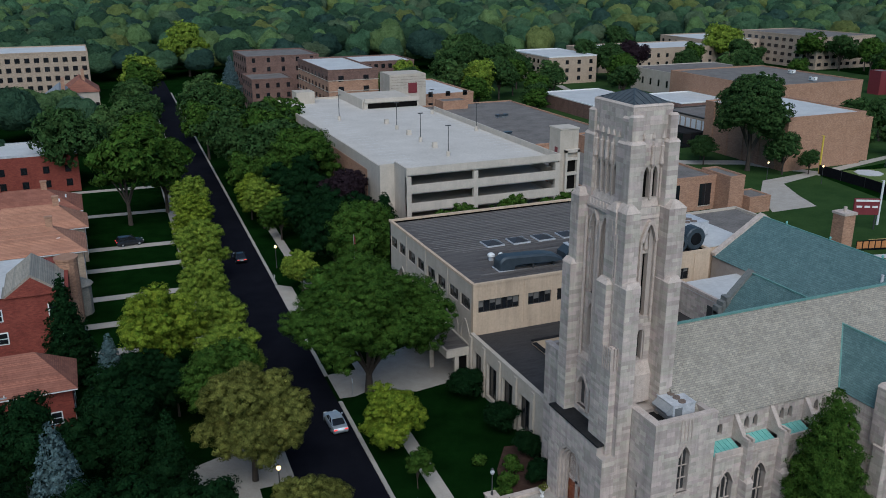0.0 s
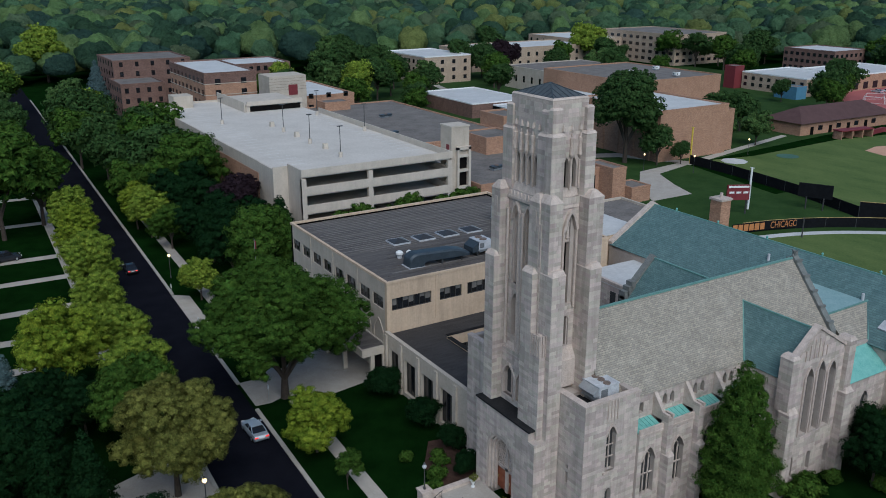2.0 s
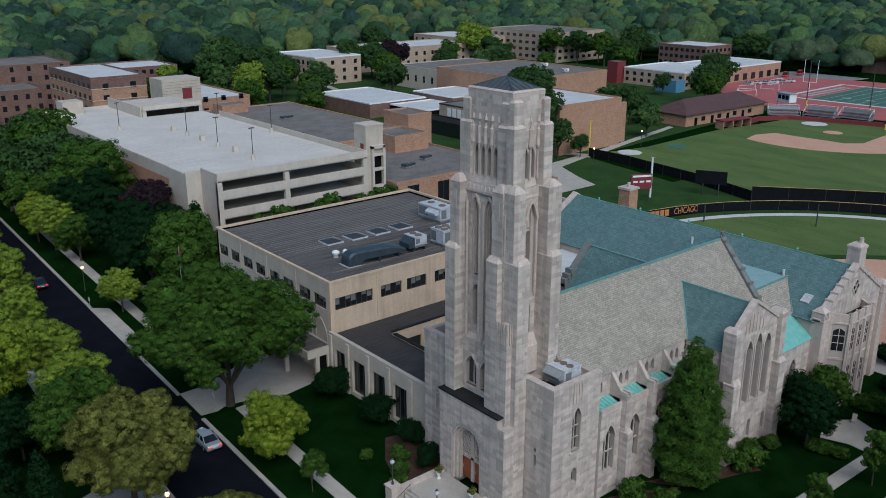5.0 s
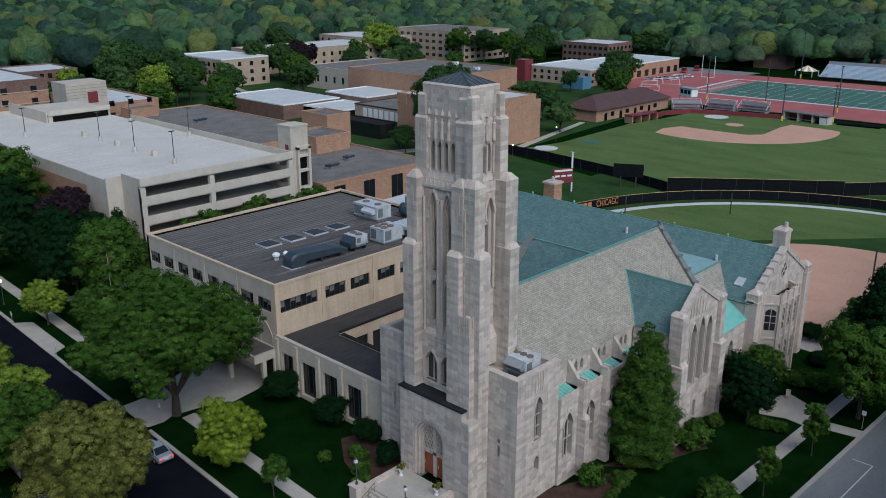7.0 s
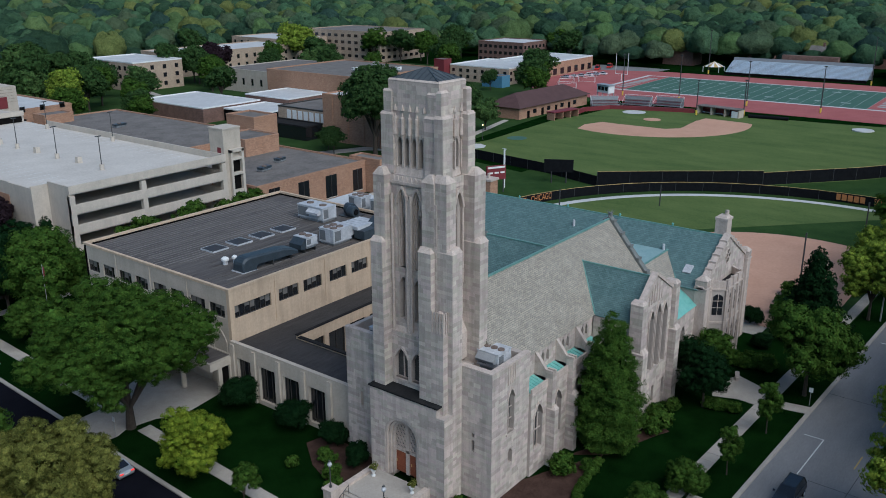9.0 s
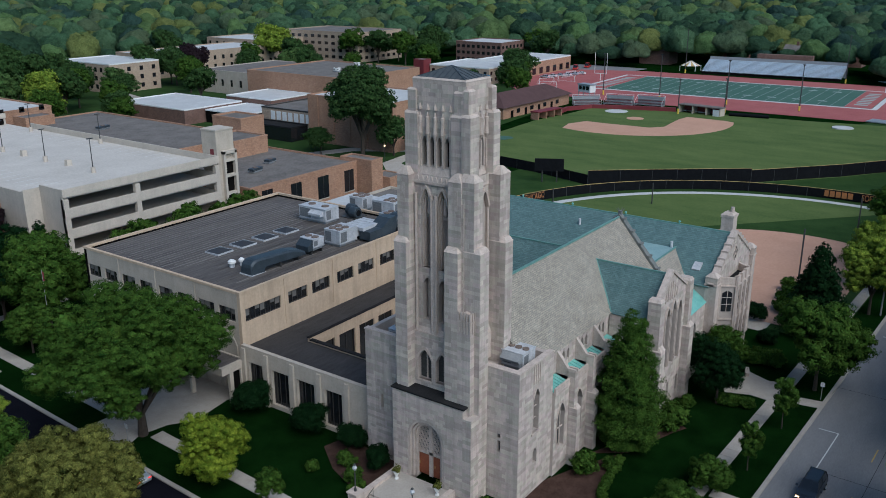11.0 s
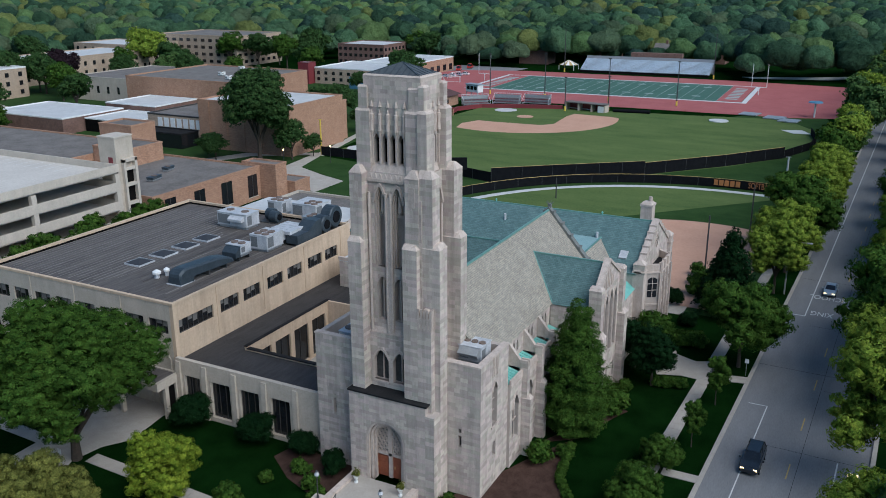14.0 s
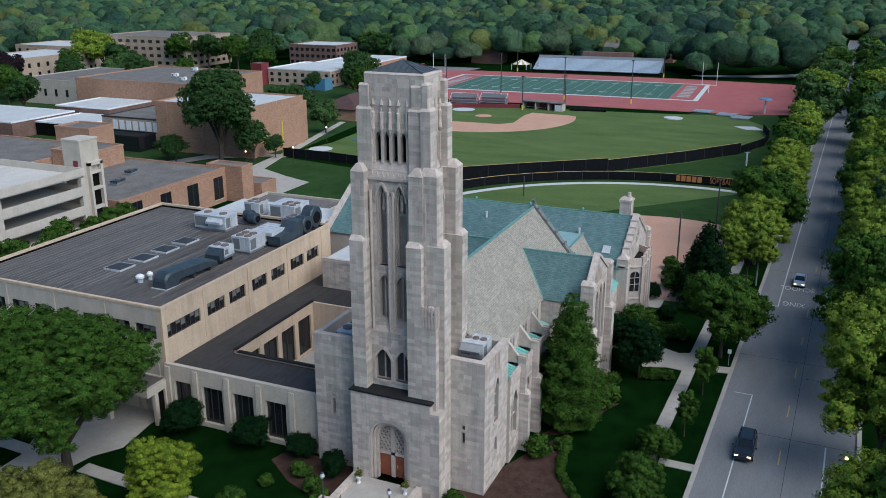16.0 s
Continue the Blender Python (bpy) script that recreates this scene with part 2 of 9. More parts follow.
M["white"] = plain("white_paint", (0.72, 0.72, 0.70), 0.6)
M["black"] = mat("black_fabric", (0.006, 0.0065, 0.0075), (0.013, 0.014, 0.016), 0.8, 0.9, 0, 10, spec=0.03)
M["gold"] = plain("gold_edging", (0.46, 0.33, 0.13), 0.6)
M["maroon"] = plain("maroon_panel", (0.16, 0.03, 0.035), 0.6)
M["wood"] = mat("red_brown_door_wood", (0.17, 0.05, 0.025), (0.28, 0.095, 0.045), 0.4, 0.5, 0.2, 16)
M["bark"] = mat("bark", (0.035, 0.028, 0.022), (0.075, 0.06, 0.048), 0.5, 0.95, 0.7, 10)
M["pole"] = plain("dark_pole", (0.05, 0.05, 0.05), 0.5)
M["greypole"] = plain("grey_pole", (0.30, 0.30, 0.30), 0.5)
M["lamp"] = plain("lit_lamp_globe", (1.0, 0.62, 0.25), 0.4, glow=2.2)
M["bluem"] = plain("blue_panel", (0.10, 0.22, 0.33), 0.6)
M["yellow"] = plain("yellow_paint", (0.62, 0.47, 0.06), 0.6)


def leaf(name, c1, c2, size=1.0, spread=0.25, contrast=0.3):
    """Leaf surface that lets part of the light through."""
    # dark end lowered and contrast tightened: clump self-shading put into the leaf colour
    m = mat(name, tuple(v * 0.7 for v in c1), c2, size, 0.7, 0, 7, island=spread, hue=0.012, spec=0.02, contrast=contrast)
    N, L = m.node_tree.nodes, m.node_tree.links
    bs = N["Principled BSDF"]
    tr = N.new("ShaderNodeBsdfTranslucent")
    mix = N.new("ShaderNodeMixShader")
    mix.inputs[0].default_value = 0.07
    L.new(bs.inputs["Base Color"].links[0].from_socket, tr.inputs[0])
    L.new(bs.outputs[0], mix.inputs[1])
    L.new(tr.outputs[0], mix.inputs[2])
    L.new(mix.outputs[0], N["Material Output"].inputs[0])
    return m


M["leaf"] = leaf("green_leaves", (0.011, 0.035, 0.005), (0.082, 0.142, 0.022))
# dark green lowered further: shade of the west gardens put into the leaves
M["leafd"] = leaf("shade_dark_leaves", (0.0040, 0.0152, 0.0048), (0.0144, 0.0368, 0.0112))
M["leafc"] = leaf("campus_leaves", (0.014, 0.040, 0.010), (0.066, 0.112, 0.034))
M["leafk"] = leaf("olive_campus_leaves", (0.034, 0.075, 0.020), (0.105, 0.165, 0.050))
# woodland greens are paler and cooler: the haze of distance is in the colour
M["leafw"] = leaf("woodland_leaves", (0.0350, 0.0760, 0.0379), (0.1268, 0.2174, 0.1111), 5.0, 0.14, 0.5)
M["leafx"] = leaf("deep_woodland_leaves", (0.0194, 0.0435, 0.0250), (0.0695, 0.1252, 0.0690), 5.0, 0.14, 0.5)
M["leafz"] = leaf("haze_light_leaves", (0.0588, 0.1074, 0.0389), (0.1916, 0.2893, 0.1062), 5.0, 0.14, 0.5)
M["leafv"] = leaf("haze_grey_leaves", (0.0458, 0.0716, 0.0392), (0.1459, 0.2000, 0.1080), 5.0, 0.14, 0.5)
M["leafu"] = leaf("haze_blue_leaves", (0.0165, 0.0377, 0.0293), (0.0619, 0.1094, 0.0827), 5.0, 0.14, 0.5)
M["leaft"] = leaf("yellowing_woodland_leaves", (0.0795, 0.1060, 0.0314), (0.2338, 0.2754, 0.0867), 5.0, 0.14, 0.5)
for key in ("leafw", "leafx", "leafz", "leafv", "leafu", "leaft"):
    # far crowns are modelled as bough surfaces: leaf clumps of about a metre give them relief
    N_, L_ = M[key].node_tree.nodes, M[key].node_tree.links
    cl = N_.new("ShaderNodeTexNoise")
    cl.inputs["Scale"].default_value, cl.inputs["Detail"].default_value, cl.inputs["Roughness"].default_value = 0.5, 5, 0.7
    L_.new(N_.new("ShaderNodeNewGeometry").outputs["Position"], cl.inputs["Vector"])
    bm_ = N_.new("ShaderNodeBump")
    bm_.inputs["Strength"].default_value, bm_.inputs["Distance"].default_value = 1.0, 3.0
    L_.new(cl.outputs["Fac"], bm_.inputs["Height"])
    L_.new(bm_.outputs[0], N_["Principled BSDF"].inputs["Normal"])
# wide ranges: lit tips and shaded gaps are worked into these leaf tones
M["leafy"] = leaf("yellow_green_leaves", (0.045, 0.100, 0.008), (0.255, 0.310, 0.028))
M["leafo"] = leaf("olive_leaves", (0.011, 0.022, 0.004), (0.235, 0.240, 0.055))
M["leafl"] = leaf("lime_leaves", (0.036, 0.088, 0.010), (0.275, 0.345, 0.042))
M["leafb"] = leaf("blue_spruce_needles", (0.06, 0.10, 0.10), (0.12, 0.17, 0.175))
M["leafp"] = leaf("purple_leaves", (0.014, 0.010, 0.013), (0.038, 0.024, 0.030))


# ---- mesh building ----
class Mesh:
    def __init__(self):
        self.v, self.f = [], []

    def poly(self, pts):
        i = len(self.v)
        self.v += [tuple(p) for p in pts]
        self.f.append(tuple(range(i, i + len(pts))))

    def box(self, x0, x1, y0, y1, z0, z1):
        i = len(self.v)
        self.v += [(x, y, z) for z in (z0, z1) for x, y in ((x0, y0), (x1, y0), (x1, y1), (x0, y1))]
        self.f += [tuple(i + k for k in q) for q in ((3, 2, 1, 0), (4, 5, 6, 7), (0, 1, 5, 4), (1, 2, 6, 5), (2, 3, 7, 6), (3, 0, 4, 7))]
        return self

    def loft(self, a, b, caps=True):
        """Joins two rings of the same length."""
        i, n = len(self.v), len(a)
        self.v += [tuple(p) for p in a] + [tuple(p) for p in b]
        self.f += [(i + k, i + (k + 1) % n, i + n + (k + 1) % n, i + n + k) for k in range(n)]
        if caps:
            self.f += [tuple(i + k for k in reversed(range(n))), tuple(i + n + k for k in range(n))]
        return self

    def prism(self, poly, z0, z1):
        return self.loft([(x, y, z0) for x, y in poly], [(x, y, z1) for x, y in poly])

    def frustum(self, r0, z0, r1, z1):
        """Between two level rectangles (x0, x1, y0, y1)."""
        q = lambda r, z: [(r[0], r[2], z), (r[1], r[2], z), (r[1], r[3], z), (r[0], r[3], z)]
        return self.loft(q(r0, z0), q(r1, z1))

    def cyl(self, x, y, z0, z1, r0, r1=None, n=12):
        r1 = r0 if r1 is None else r1
        ring = lambda r, z: [(x + r * math.cos(2 * math.pi * k / n), y + r * math.sin(2 * math.pi * k / n), z) for k in range(n)]
        return self.loft(ring(r0, z0), ring(r1, z1))

    def tube(self, p, q, r0, r1=None, n=6):
        r1 = r0 if r1 is None else r1
        p, q = Vector(p), Vector(q)
        d = (q - p).normalized()
        a = d.orthogonal().normalized()
        b = d.cross(a)
        ring = lambda c, r: [tuple(c + a * r * math.cos(2 * math.pi * k / n) + b * r * math.sin(2 * math.pi * k / n)) for k in range(n)]
        return self.loft(ring(p, r0), ring(q, r1))

    def face_ext(self, put, pts, d0, d1):
        """Extrudes a polygon in (u, z) of a wall between two depths."""
        return self.loft([put(u, z, d0) for u, z in pts], [put(u, z, d1) for u, z in pts])


def place(ob, parent=None):
    if parent is not None:
        ob.parent = parent
    return ob


def part(name, m, material, parent=None, label="", category="", kind="", group="", smooth=False):
    me = bpy.data.meshes.new(name)
    me.from_pydata(m.v, [], m.f)
    me.materials.append(M[material] if isinstance(material, str) else material)
    if smooth:
        me.polygons.foreach_set("use_smooth", [True] * len(me.polygons))
    bm = bmesh.new()
    bm.from_mesh(me)
    if (name in ("wall", "parapet", "body", "duct_body", "aisle_tracery", "transept_tracery", "porch_arch", "bay_moulding", "belfry_carving", "buttress_cap", "arch_moulding") or category == "split") and len(m.v) < 3000:
        bmesh.ops.remove_doubles(bm, verts=bm.verts, dist=1e-4)
    bmesh.ops.recalc_face_normals(bm, faces=bm.faces)
    bm.to_mesh(me)
    bm.free()
    ob = new(name, me)
    place(ob, parent)
    return tagged(ob, label, category, group, kind)


def pieces(m, pad=0.01):
    """Splits a mesh into the shapes that touch one another."""
    n = len(m.f)
    lo = [[min(m.v[i][a] for i in f) - pad for a in range(3)] for f in m.f]
    hi = [[max(m.v[i][a] for i in f) + pad for a in range(3)] for f in m.f]
    own = {}
    for j, f in enumerate(m.f):
        for i in f:
            own.setdefault(i, []).append(j)
    left, out = set(range(n)), []
    while left:
        todo = [left.pop()]
        grp = []
        while todo:
            i = todo.pop()
            grp.append(i)
            near = [j for j in left if any(j in own[q] for q in m.f[i]) or all(lo[i][a] < hi[j][a] and lo[j][a] < hi[i][a] for a in range(3))]
            left.difference_update(near)
            todo += near
        q, seen = Mesh(), {}
        for i in grp:
            for k in m.f[i]:
                if k not in seen:
                    seen[k] = len(q.v)
                    q.v.append(m.v[k])
            q.f.append(tuple(seen[k] for k in m.f[i]))
        out.append(q)
    return out


def thing(name, label, category, x=0.0, y=0.0, z=0.0, rz=0.0, group="", kind=""):
    ob = new(name)
    ob.empty_display_size = 0.3
    ob.matrix_basis = pose(x, y, z, 0, 0, rz)
    return tagged(ob, label, category, group, kind)


def west(x):
    """Wall facing -x at x: u runs along y, depth goes into the wall."""
    return lambda u, z, d: (x + d, u, z)


def south(y):
    return lambda u, z, d: (u, y + d, z)


def arch_pts(a, b, spring, apex, n=7, pointed=True):
    """Points of an arch from (a, spring) over the apex to (b, spring)."""
    mid, half, rise = (a + b) / 2, (b - a) / 2, apex - spring
    out = []
    for k in range(2 * n + 1):
        s = -1 + k / n
        if pointed:
            h = rise * (1 - abs(s) ** 1.7)
        else:
            h = rise * math.sqrt(max(0, 1 - s * s))
        out.append((mid + s * half, spring + h))
    return out


def wall(m, put, u0, u1, z0, z1, holes, d0, d1):
    """A wall slab with openings (a, b, sill, spring, apex, pointed) side by side; spring == apex makes a plain rectangle."""
    cur = u0
    rect = lambda a, b, c, e: m.face_ext(put, [(a, c), (b, c), (b, e), (a, e)], d0, d1) if b - a > 1e-4 and e - c > 1e-4 else None
    for h in sorted(holes):
        a, b, sill, spring, apex = h[:5]
        pointed = h[5] if len(h) > 5 else True
        rect(cur, a, z0, z1)
        rect(a, b, z0, sill)
        if apex - spring < 1e-3:
            rect(a, b, spring, z1)
        else:
            arc = arch_pts(a, b, spring, apex, pointed=pointed)
            n = len(arc) // 2
            m.face_ext(put, arc[:n + 1] + [((a + b) / 2, z1), (a, z1)], d0, d1)
            m.face_ext(put, arc[n:] + [(b, z1), ((a + b) / 2, z1)], d0, d1)
        cur = b
    rect(cur, u1, z0, z1)
    return m


def in_hole(holes, u, z, pad=0.02):
    for h in holes:
        a, b, sill, spring, apex = h[:5]
        if a - pad < u < b + pad and sill - pad < z:
            if z < spring:
                return True
            s = abs((u - (a + b) / 2) / ((b - a) / 2))
            if s < 1:
                p = h[5] if len(h) > 5 else True
                top = spring + (apex - spring) * ((1 - s ** 1.7) if p else math.sqrt(1 - s * s))
                if z < top + pad:
                    return True
    return False


rng = random.Random(7)


def stones(m, put, u0, u1, z0, z1, holes=(), proud=0.018, hmin=0.3, hmax=0.44, lmin=0.45, lmax=1.3, out=None):
    """Ashlar in courses: each stone a thin block of its own, with open joints between."""
    z = z0
    while z < z1 - 0.05:
        h = rng.uniform(hmin, hmax)
        if z1 - z - h < 0.2:
            h = z1 - z
        u = u0
        while u < u1 - 0.03:
            w = rng.uniform(lmin, lmax)
            if u1 - u - w < 0.3:
                w = u1 - u
            a, b, c, e = u + 0.006, u + w - 0.006, z + 0.006, z + h - 0.006
            inside = [in_hole(holes, p, q) for p in (a, (a + b) / 2, b) for q in (c, (c + e) / 2, e)] if holes else [False]
            if not any(inside):
                todo = [(a, b)]
            elif all(inside):
                todo = []
            else:
                todo, run = [], None
                for k in range(17):
                    p = a + (b - a) * k / 16
                    bad = any(in_hole(holes, p, q) for q in (c, (c + e) / 2, e))
                    if not bad and run is None:
                        run = p
                    if (bad or k == 16) and run is not None:
                        q = p if not bad else a + (b - a) * (k - 1) / 16
                        if q - run > 0.08:
                            todo.append((run, q))
                        run = None
            for a2, b2 in todo:
                pr = proud + rng.uniform(-0.004, 0.006)
                pts = [(a2, c), (b2, c), (b2, e), (a2, e)]
                i = len(m.v)
                m.v += [put(p, q, 0.0) for p, q in pts] + [put(p, q, -pr) for p, q in pts]
                m.f += [(i + 4, i + 5, i + 6, i + 7)] + [(i + k, i + (k + 1) % 4, i + 4 + (k + 1) % 4, i + 4 + k) for k in range(4)]
                if out is not None:
                    out.append((a2, b2, c, e, pr))
            u += w
        z += h
    return m


# ---- ground, streets, pavements ----
def sa(off, y):
    """Street beside the church front: off metres east of its east kerb."""
    return (-14.4 + 0.04 * y + off, y)


def sb(x, off):
    """Street beside the nave: off metres north of its north kerb."""
    return (x, -29.5 - 0.036 * x + off)


def slab(name, pts, z, material, label, category="ground", kind="structure", thick=0.3):
    return part(name, Mesh().prism(pts, z - thick, z), material, None, label, category, kind)


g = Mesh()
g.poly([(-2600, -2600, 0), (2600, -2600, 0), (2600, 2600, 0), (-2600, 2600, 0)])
part("ground", g, "grass", None, "summer lawn and wooded ground, shade put into the dark green", "ground", "structure")
slab("road", [sa(-8, -120), sa(0, -120), sa(0, 340), sa(-8, 340)], 0.02, "asphalt", "new black asphalt residential street", "road")
slab("road", [sb(-160, -14), sb(620, -14), sb(620, 0), sb(-160, 0)], 0.024, "asphaltg", "worn grey asphalt street with tar joints", "road")
# kerbs, verges and pavements
for o0, o1, z, nm, mt, lb in ((0, 0.45, 0.15, "kerb", "kerb", "pale concrete kerb of the black street"), (-8.45, -8, 0.15, "kerb", "kerb", "pale concrete kerb of the black street"),):
    for y0, y1 in ((-24, 26.0), (33.2, 53), (68, 300)) if o0 == 0 else ((-24, 300),):
        slab(nm, [sa(o0, y0), sa(o1, y0), sa(o1, y1), sa(o0, y1)], z, mt, lb, "kerb")
slab("kerb", [sb(-8, 0), sb(620, 0), sb(620, 0.45), sb(-8, 0.45)], 0.15, "kerb", "pale concrete kerb of the grey street", "kerb")
slab("kerb", [sb(-8, -14.45), sb(620, -14.45), sb(620, -14), sb(-8, -14)], 0.15, "kerb", "pale concrete kerb of the grey street", "kerb")


def pavement_run(fn, a, b, o0, o1, step, swap, label):
    """Concrete flags with open joints."""
    root = thing("pavement", label, "pavement", kind="structure")
    n = max(1, round((b - a) / step))
    for k in range(n):
        p, q = a + (b - a) * k / n + 0.015, a + (b - a) * (k + 1) / n - 0.015
        pts = [fn(p, o0), fn(q, o0), fn(q, o1), fn(p, o1)] if swap else [fn(o0, p), fn(o1, p), fn(o1, q), fn(o0, q)]
        part("paving_slab", Mesh().prism(pts, -0.1, 0.06 + 0.006 * ((k * 7) % 3)), "walk", root)
    return root


pavement_run(sa, -22, 26, 4.2, 5.8, 1.5, False, "pale concrete pavement slabs along the church lawn")
pavement_run(sa, 33, 150, 4.2, 5.8, 1.5, False, "pale concrete pavement slabs beside the school")
pavement_run(sa, -10, 160, -13.2, -11.6, 1.5, False, "pale concrete pavement slabs before the houses")
pavement_run(sb, -6, 135, 4.2, 5.7, 1.5, True, "pale concrete pavement slabs beside the nave lawn")
slab("driveway", [sa(0.4, 26.9), (-11.1, 26.7), (-9.6, 27.3), (-6.4, 26.7), (-3.9, 25.0), (1.2, 25.8), (3.45, 25.6), (3.45, 38.0), (0.9, 38.5), (-4, 36), (-9, 33.5), sa(0.4, 33.4)], 0.055, "walk", "pale concrete entrance court before the school", "driveway")
slab("driveway", [sa(0, 53), sa(2.4, 54.5), sa(2.4, 66), sa(0, 68)], 0.055, "walk", "pale concrete apron at the school kerb", "driveway")
slab("path", [(-8, 70.6), (14, 69.8), (14, 71.6), (-8, 72.4)], 0.058, "walk", "narrow concrete path to the car park", "path")
slab("path", [sb(38.6, 0.4), sb(40.4, 0.4), (39.6, -26), (37.8, -26)], 0.07, "walk", "short concrete path across the verge", "path")
slab("path", [sb(54.6, 0.4), sb(59.5, 0.4), (57.6, -26.6), (54.6, -26.5)], 0.07, "walk", "short concrete path across the verge", "path")
slab("path", [sb(14.6, 0.4), sb(15.9, 0.4), (15.9, -26.2), (14.6, -26.2)], 0.07, "walk", "short concrete path across the verge", "path")
slab("terrace", [(37.2, -25.2), (42.9, -25.4), (42.2, -24.0), (43.4, -21.3), (41.5, -19.9), (38.5, -19.6), (36.4, -20.5), (37.4, -23.2)], 0.05, "walk", "pale concrete terrace with a bench", "terrace")
slab("path", [(57, -19.0), (67, -19.0), (67, -15.5), (57, -15.5)], 0.045, "walk", "pale paved corner beyond the gable", "path")
for y0 in (50.5, 60.5, 71.5, 85.5, 97.5, 121, 143):
    slab("driveway", [(-44, y0), sa(-8.4, y0 - 1.2), sa(-8.4, y0 + 0.9), (-44, y0 + 2.0)], 0.05, "walk", "concrete drive between the houses", "driveway")
slab("driveway", [(-33.5, 17.5), (-31.2, 13.2), (-28.0, 14.6), (-27.6, 6.0), (-26.0, 6.0), (-25.6, 12.0), sa(-8.4, 12.0), sa(-8.4, 19.5), (-26.5, 20.0)], 0.05, "walk", "pale concrete drive with a white edge", "driveway")
# road markings
mk = lambda pts, mt, lb: slab("road_marking", pts, 0.034, mt, lb, "marking", thick=0.008)
mk([sb(-20, -2.95), sb(33.9, -2.95), sb(33.9, -2.83), sb(-20, -2.83)], "paint", "white parking lane line on the grey street")
mk([sb(33.8, -2.95), sb(33.92, -2.95), sb(33.92, -0.9), sb(33.8, -0.9)], "paint", "white end bar of the parking lane")
mk([sb(64.5, -2.95), sb(330, -2.95), sb(330, -2.81), sb(64.5, -2.81)], "paint", "white parking lane line on the grey street")
mk([sb(64.4, -2.95), sb(64.6, -2.95), sb(64.6, -0.9), sb(64.4, -0.9)], "paint", "white end bar of the parking lane")
mk([sb(-20, -11.2), sb(24.5, -11.2), sb(24.5, -11.06), sb(-20, -11.06)], "paint", "white parking lane line on the far side")
for k in range(26):
    x = 8.6 + 10.6 * k
    mk([sb(x, -7.06), sb(x + 3, -7.06), sb(x + 3, -6.94), sb(x, -6.94)], "ypaint", "faded yellow centre dash")


slab("tar_joint", [sb(-20, -7.75), sb(330, -7.75), sb(330, -7.71), sb(-20, -7.71)], 0.03, "tar", "dark sealed joint along the asphalt", "road", thick=0.006)
for k in range(8):
    x = 9 + 12.0 * k + 3.7 * (k % 3)
    slab("tar_joint", [sb(x, -13.8), sb(x + 0.045, -13.8), sb(x + 0.3, -0.1 - 4.0 * (k % 3)), sb(x + 0.255, -0.1 - 4.0 * (k % 3))], 0.031, "tar", "dark sealed crack across the asphalt", "road", thick=0.006)


def words(txt, x, y, z, size, rz, material, parent, name="lettering", rx=0.0, depth=0.004, sx=1.0, sy=1.0):
    cu = bpy.data.curves.new(name, "FONT")
    cu.body, cu.size, cu.extrude, cu.align_x, cu.align_y = txt, size, depth, "CENTER", "CENTER"
    tmp = new(name, cu)
    me = bpy.data.meshes.new_from_object(tmp.evaluated_get(bpy.context.evaluated_depsgraph_get()))
    bpy.data.objects.remove(tmp)
    me.materials.clear()
    me.materials.append(M[material])
    ob = new(name, me)
    ob.matrix_basis = pose(x, y, z, rx, 0, rz) @ Matrix.Diagonal((sx, sy, 1, 1))
    place(ob, parent)
    return ob


for txt, x in (("SCHOOL", 73.4), ("XING", 66.2)):
    p = sb(x, -4.9)
    tagged(words(txt, p[0], p[1], 0.036, 2.0, 88, "paint", None, "road_marking", sx=0.62, sy=1.25), "white painted school crossing letters on asphalt", "marking", kind="structure")

# ---- church ----
church = thing("church", "pale limestone gothic church with a tall stepped tower", "church")
core, ash = Mesh(), Mesh()
trim = Mesh()
TRIMS = []
dark = Mesh()


def mass(x0, x1, y0, y1, z0, z1, faces="WS", cap=0.0):
    """A solid of masonry with stone courses on the faces given and an optional sloped cap."""
    core.box(x0, x1, y0, y1, z0, z1)
    if "W" in faces:
        stones(ash, west(x0), y0, y1, z0, z1)
    if "S" in faces:
        stones(ash, south(y0), x0, x1, z0, z1)
    if cap:
        trim.frustum((x0 - 0.04, x1 + 0.04, y0 - 0.04, y1 + 0.04), z1, (x0 + cap, x1, y0 + cap, y1), z1 + cap * 1.1)


def panel(put, u0, u1, z0, z1, holes, d0=0.0, d1=0.7, courses=True):
    wall(core, put, u0, u1, z0, z1, holes, d0, d1)
    if courses:
        stones(ash, put, u0, u1, z0, z1, holes)


# inner shell of the tower; a near-black block stands for the belfry's inner shade
core.box(4.6, 6.4, -6.9, -0.55, 0, 30.4)
core.box(2.1, 4.6, -1.5, -0.55, 0, 30.4)
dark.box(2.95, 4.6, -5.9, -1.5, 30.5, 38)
back = Mesh()
back.box(2.95, 4.6, -5.9, -1.5, 10, 30.5)
# west bay
twin = [(-3.42, -1.8, 10.7, 12.75, 13.75), (-5.3, -3.84, 10.7, 12.75, 13.75)]
panel(west(1.7), -5.62, -1.38, 10.0, 15.4, twin, 0, 0.6)
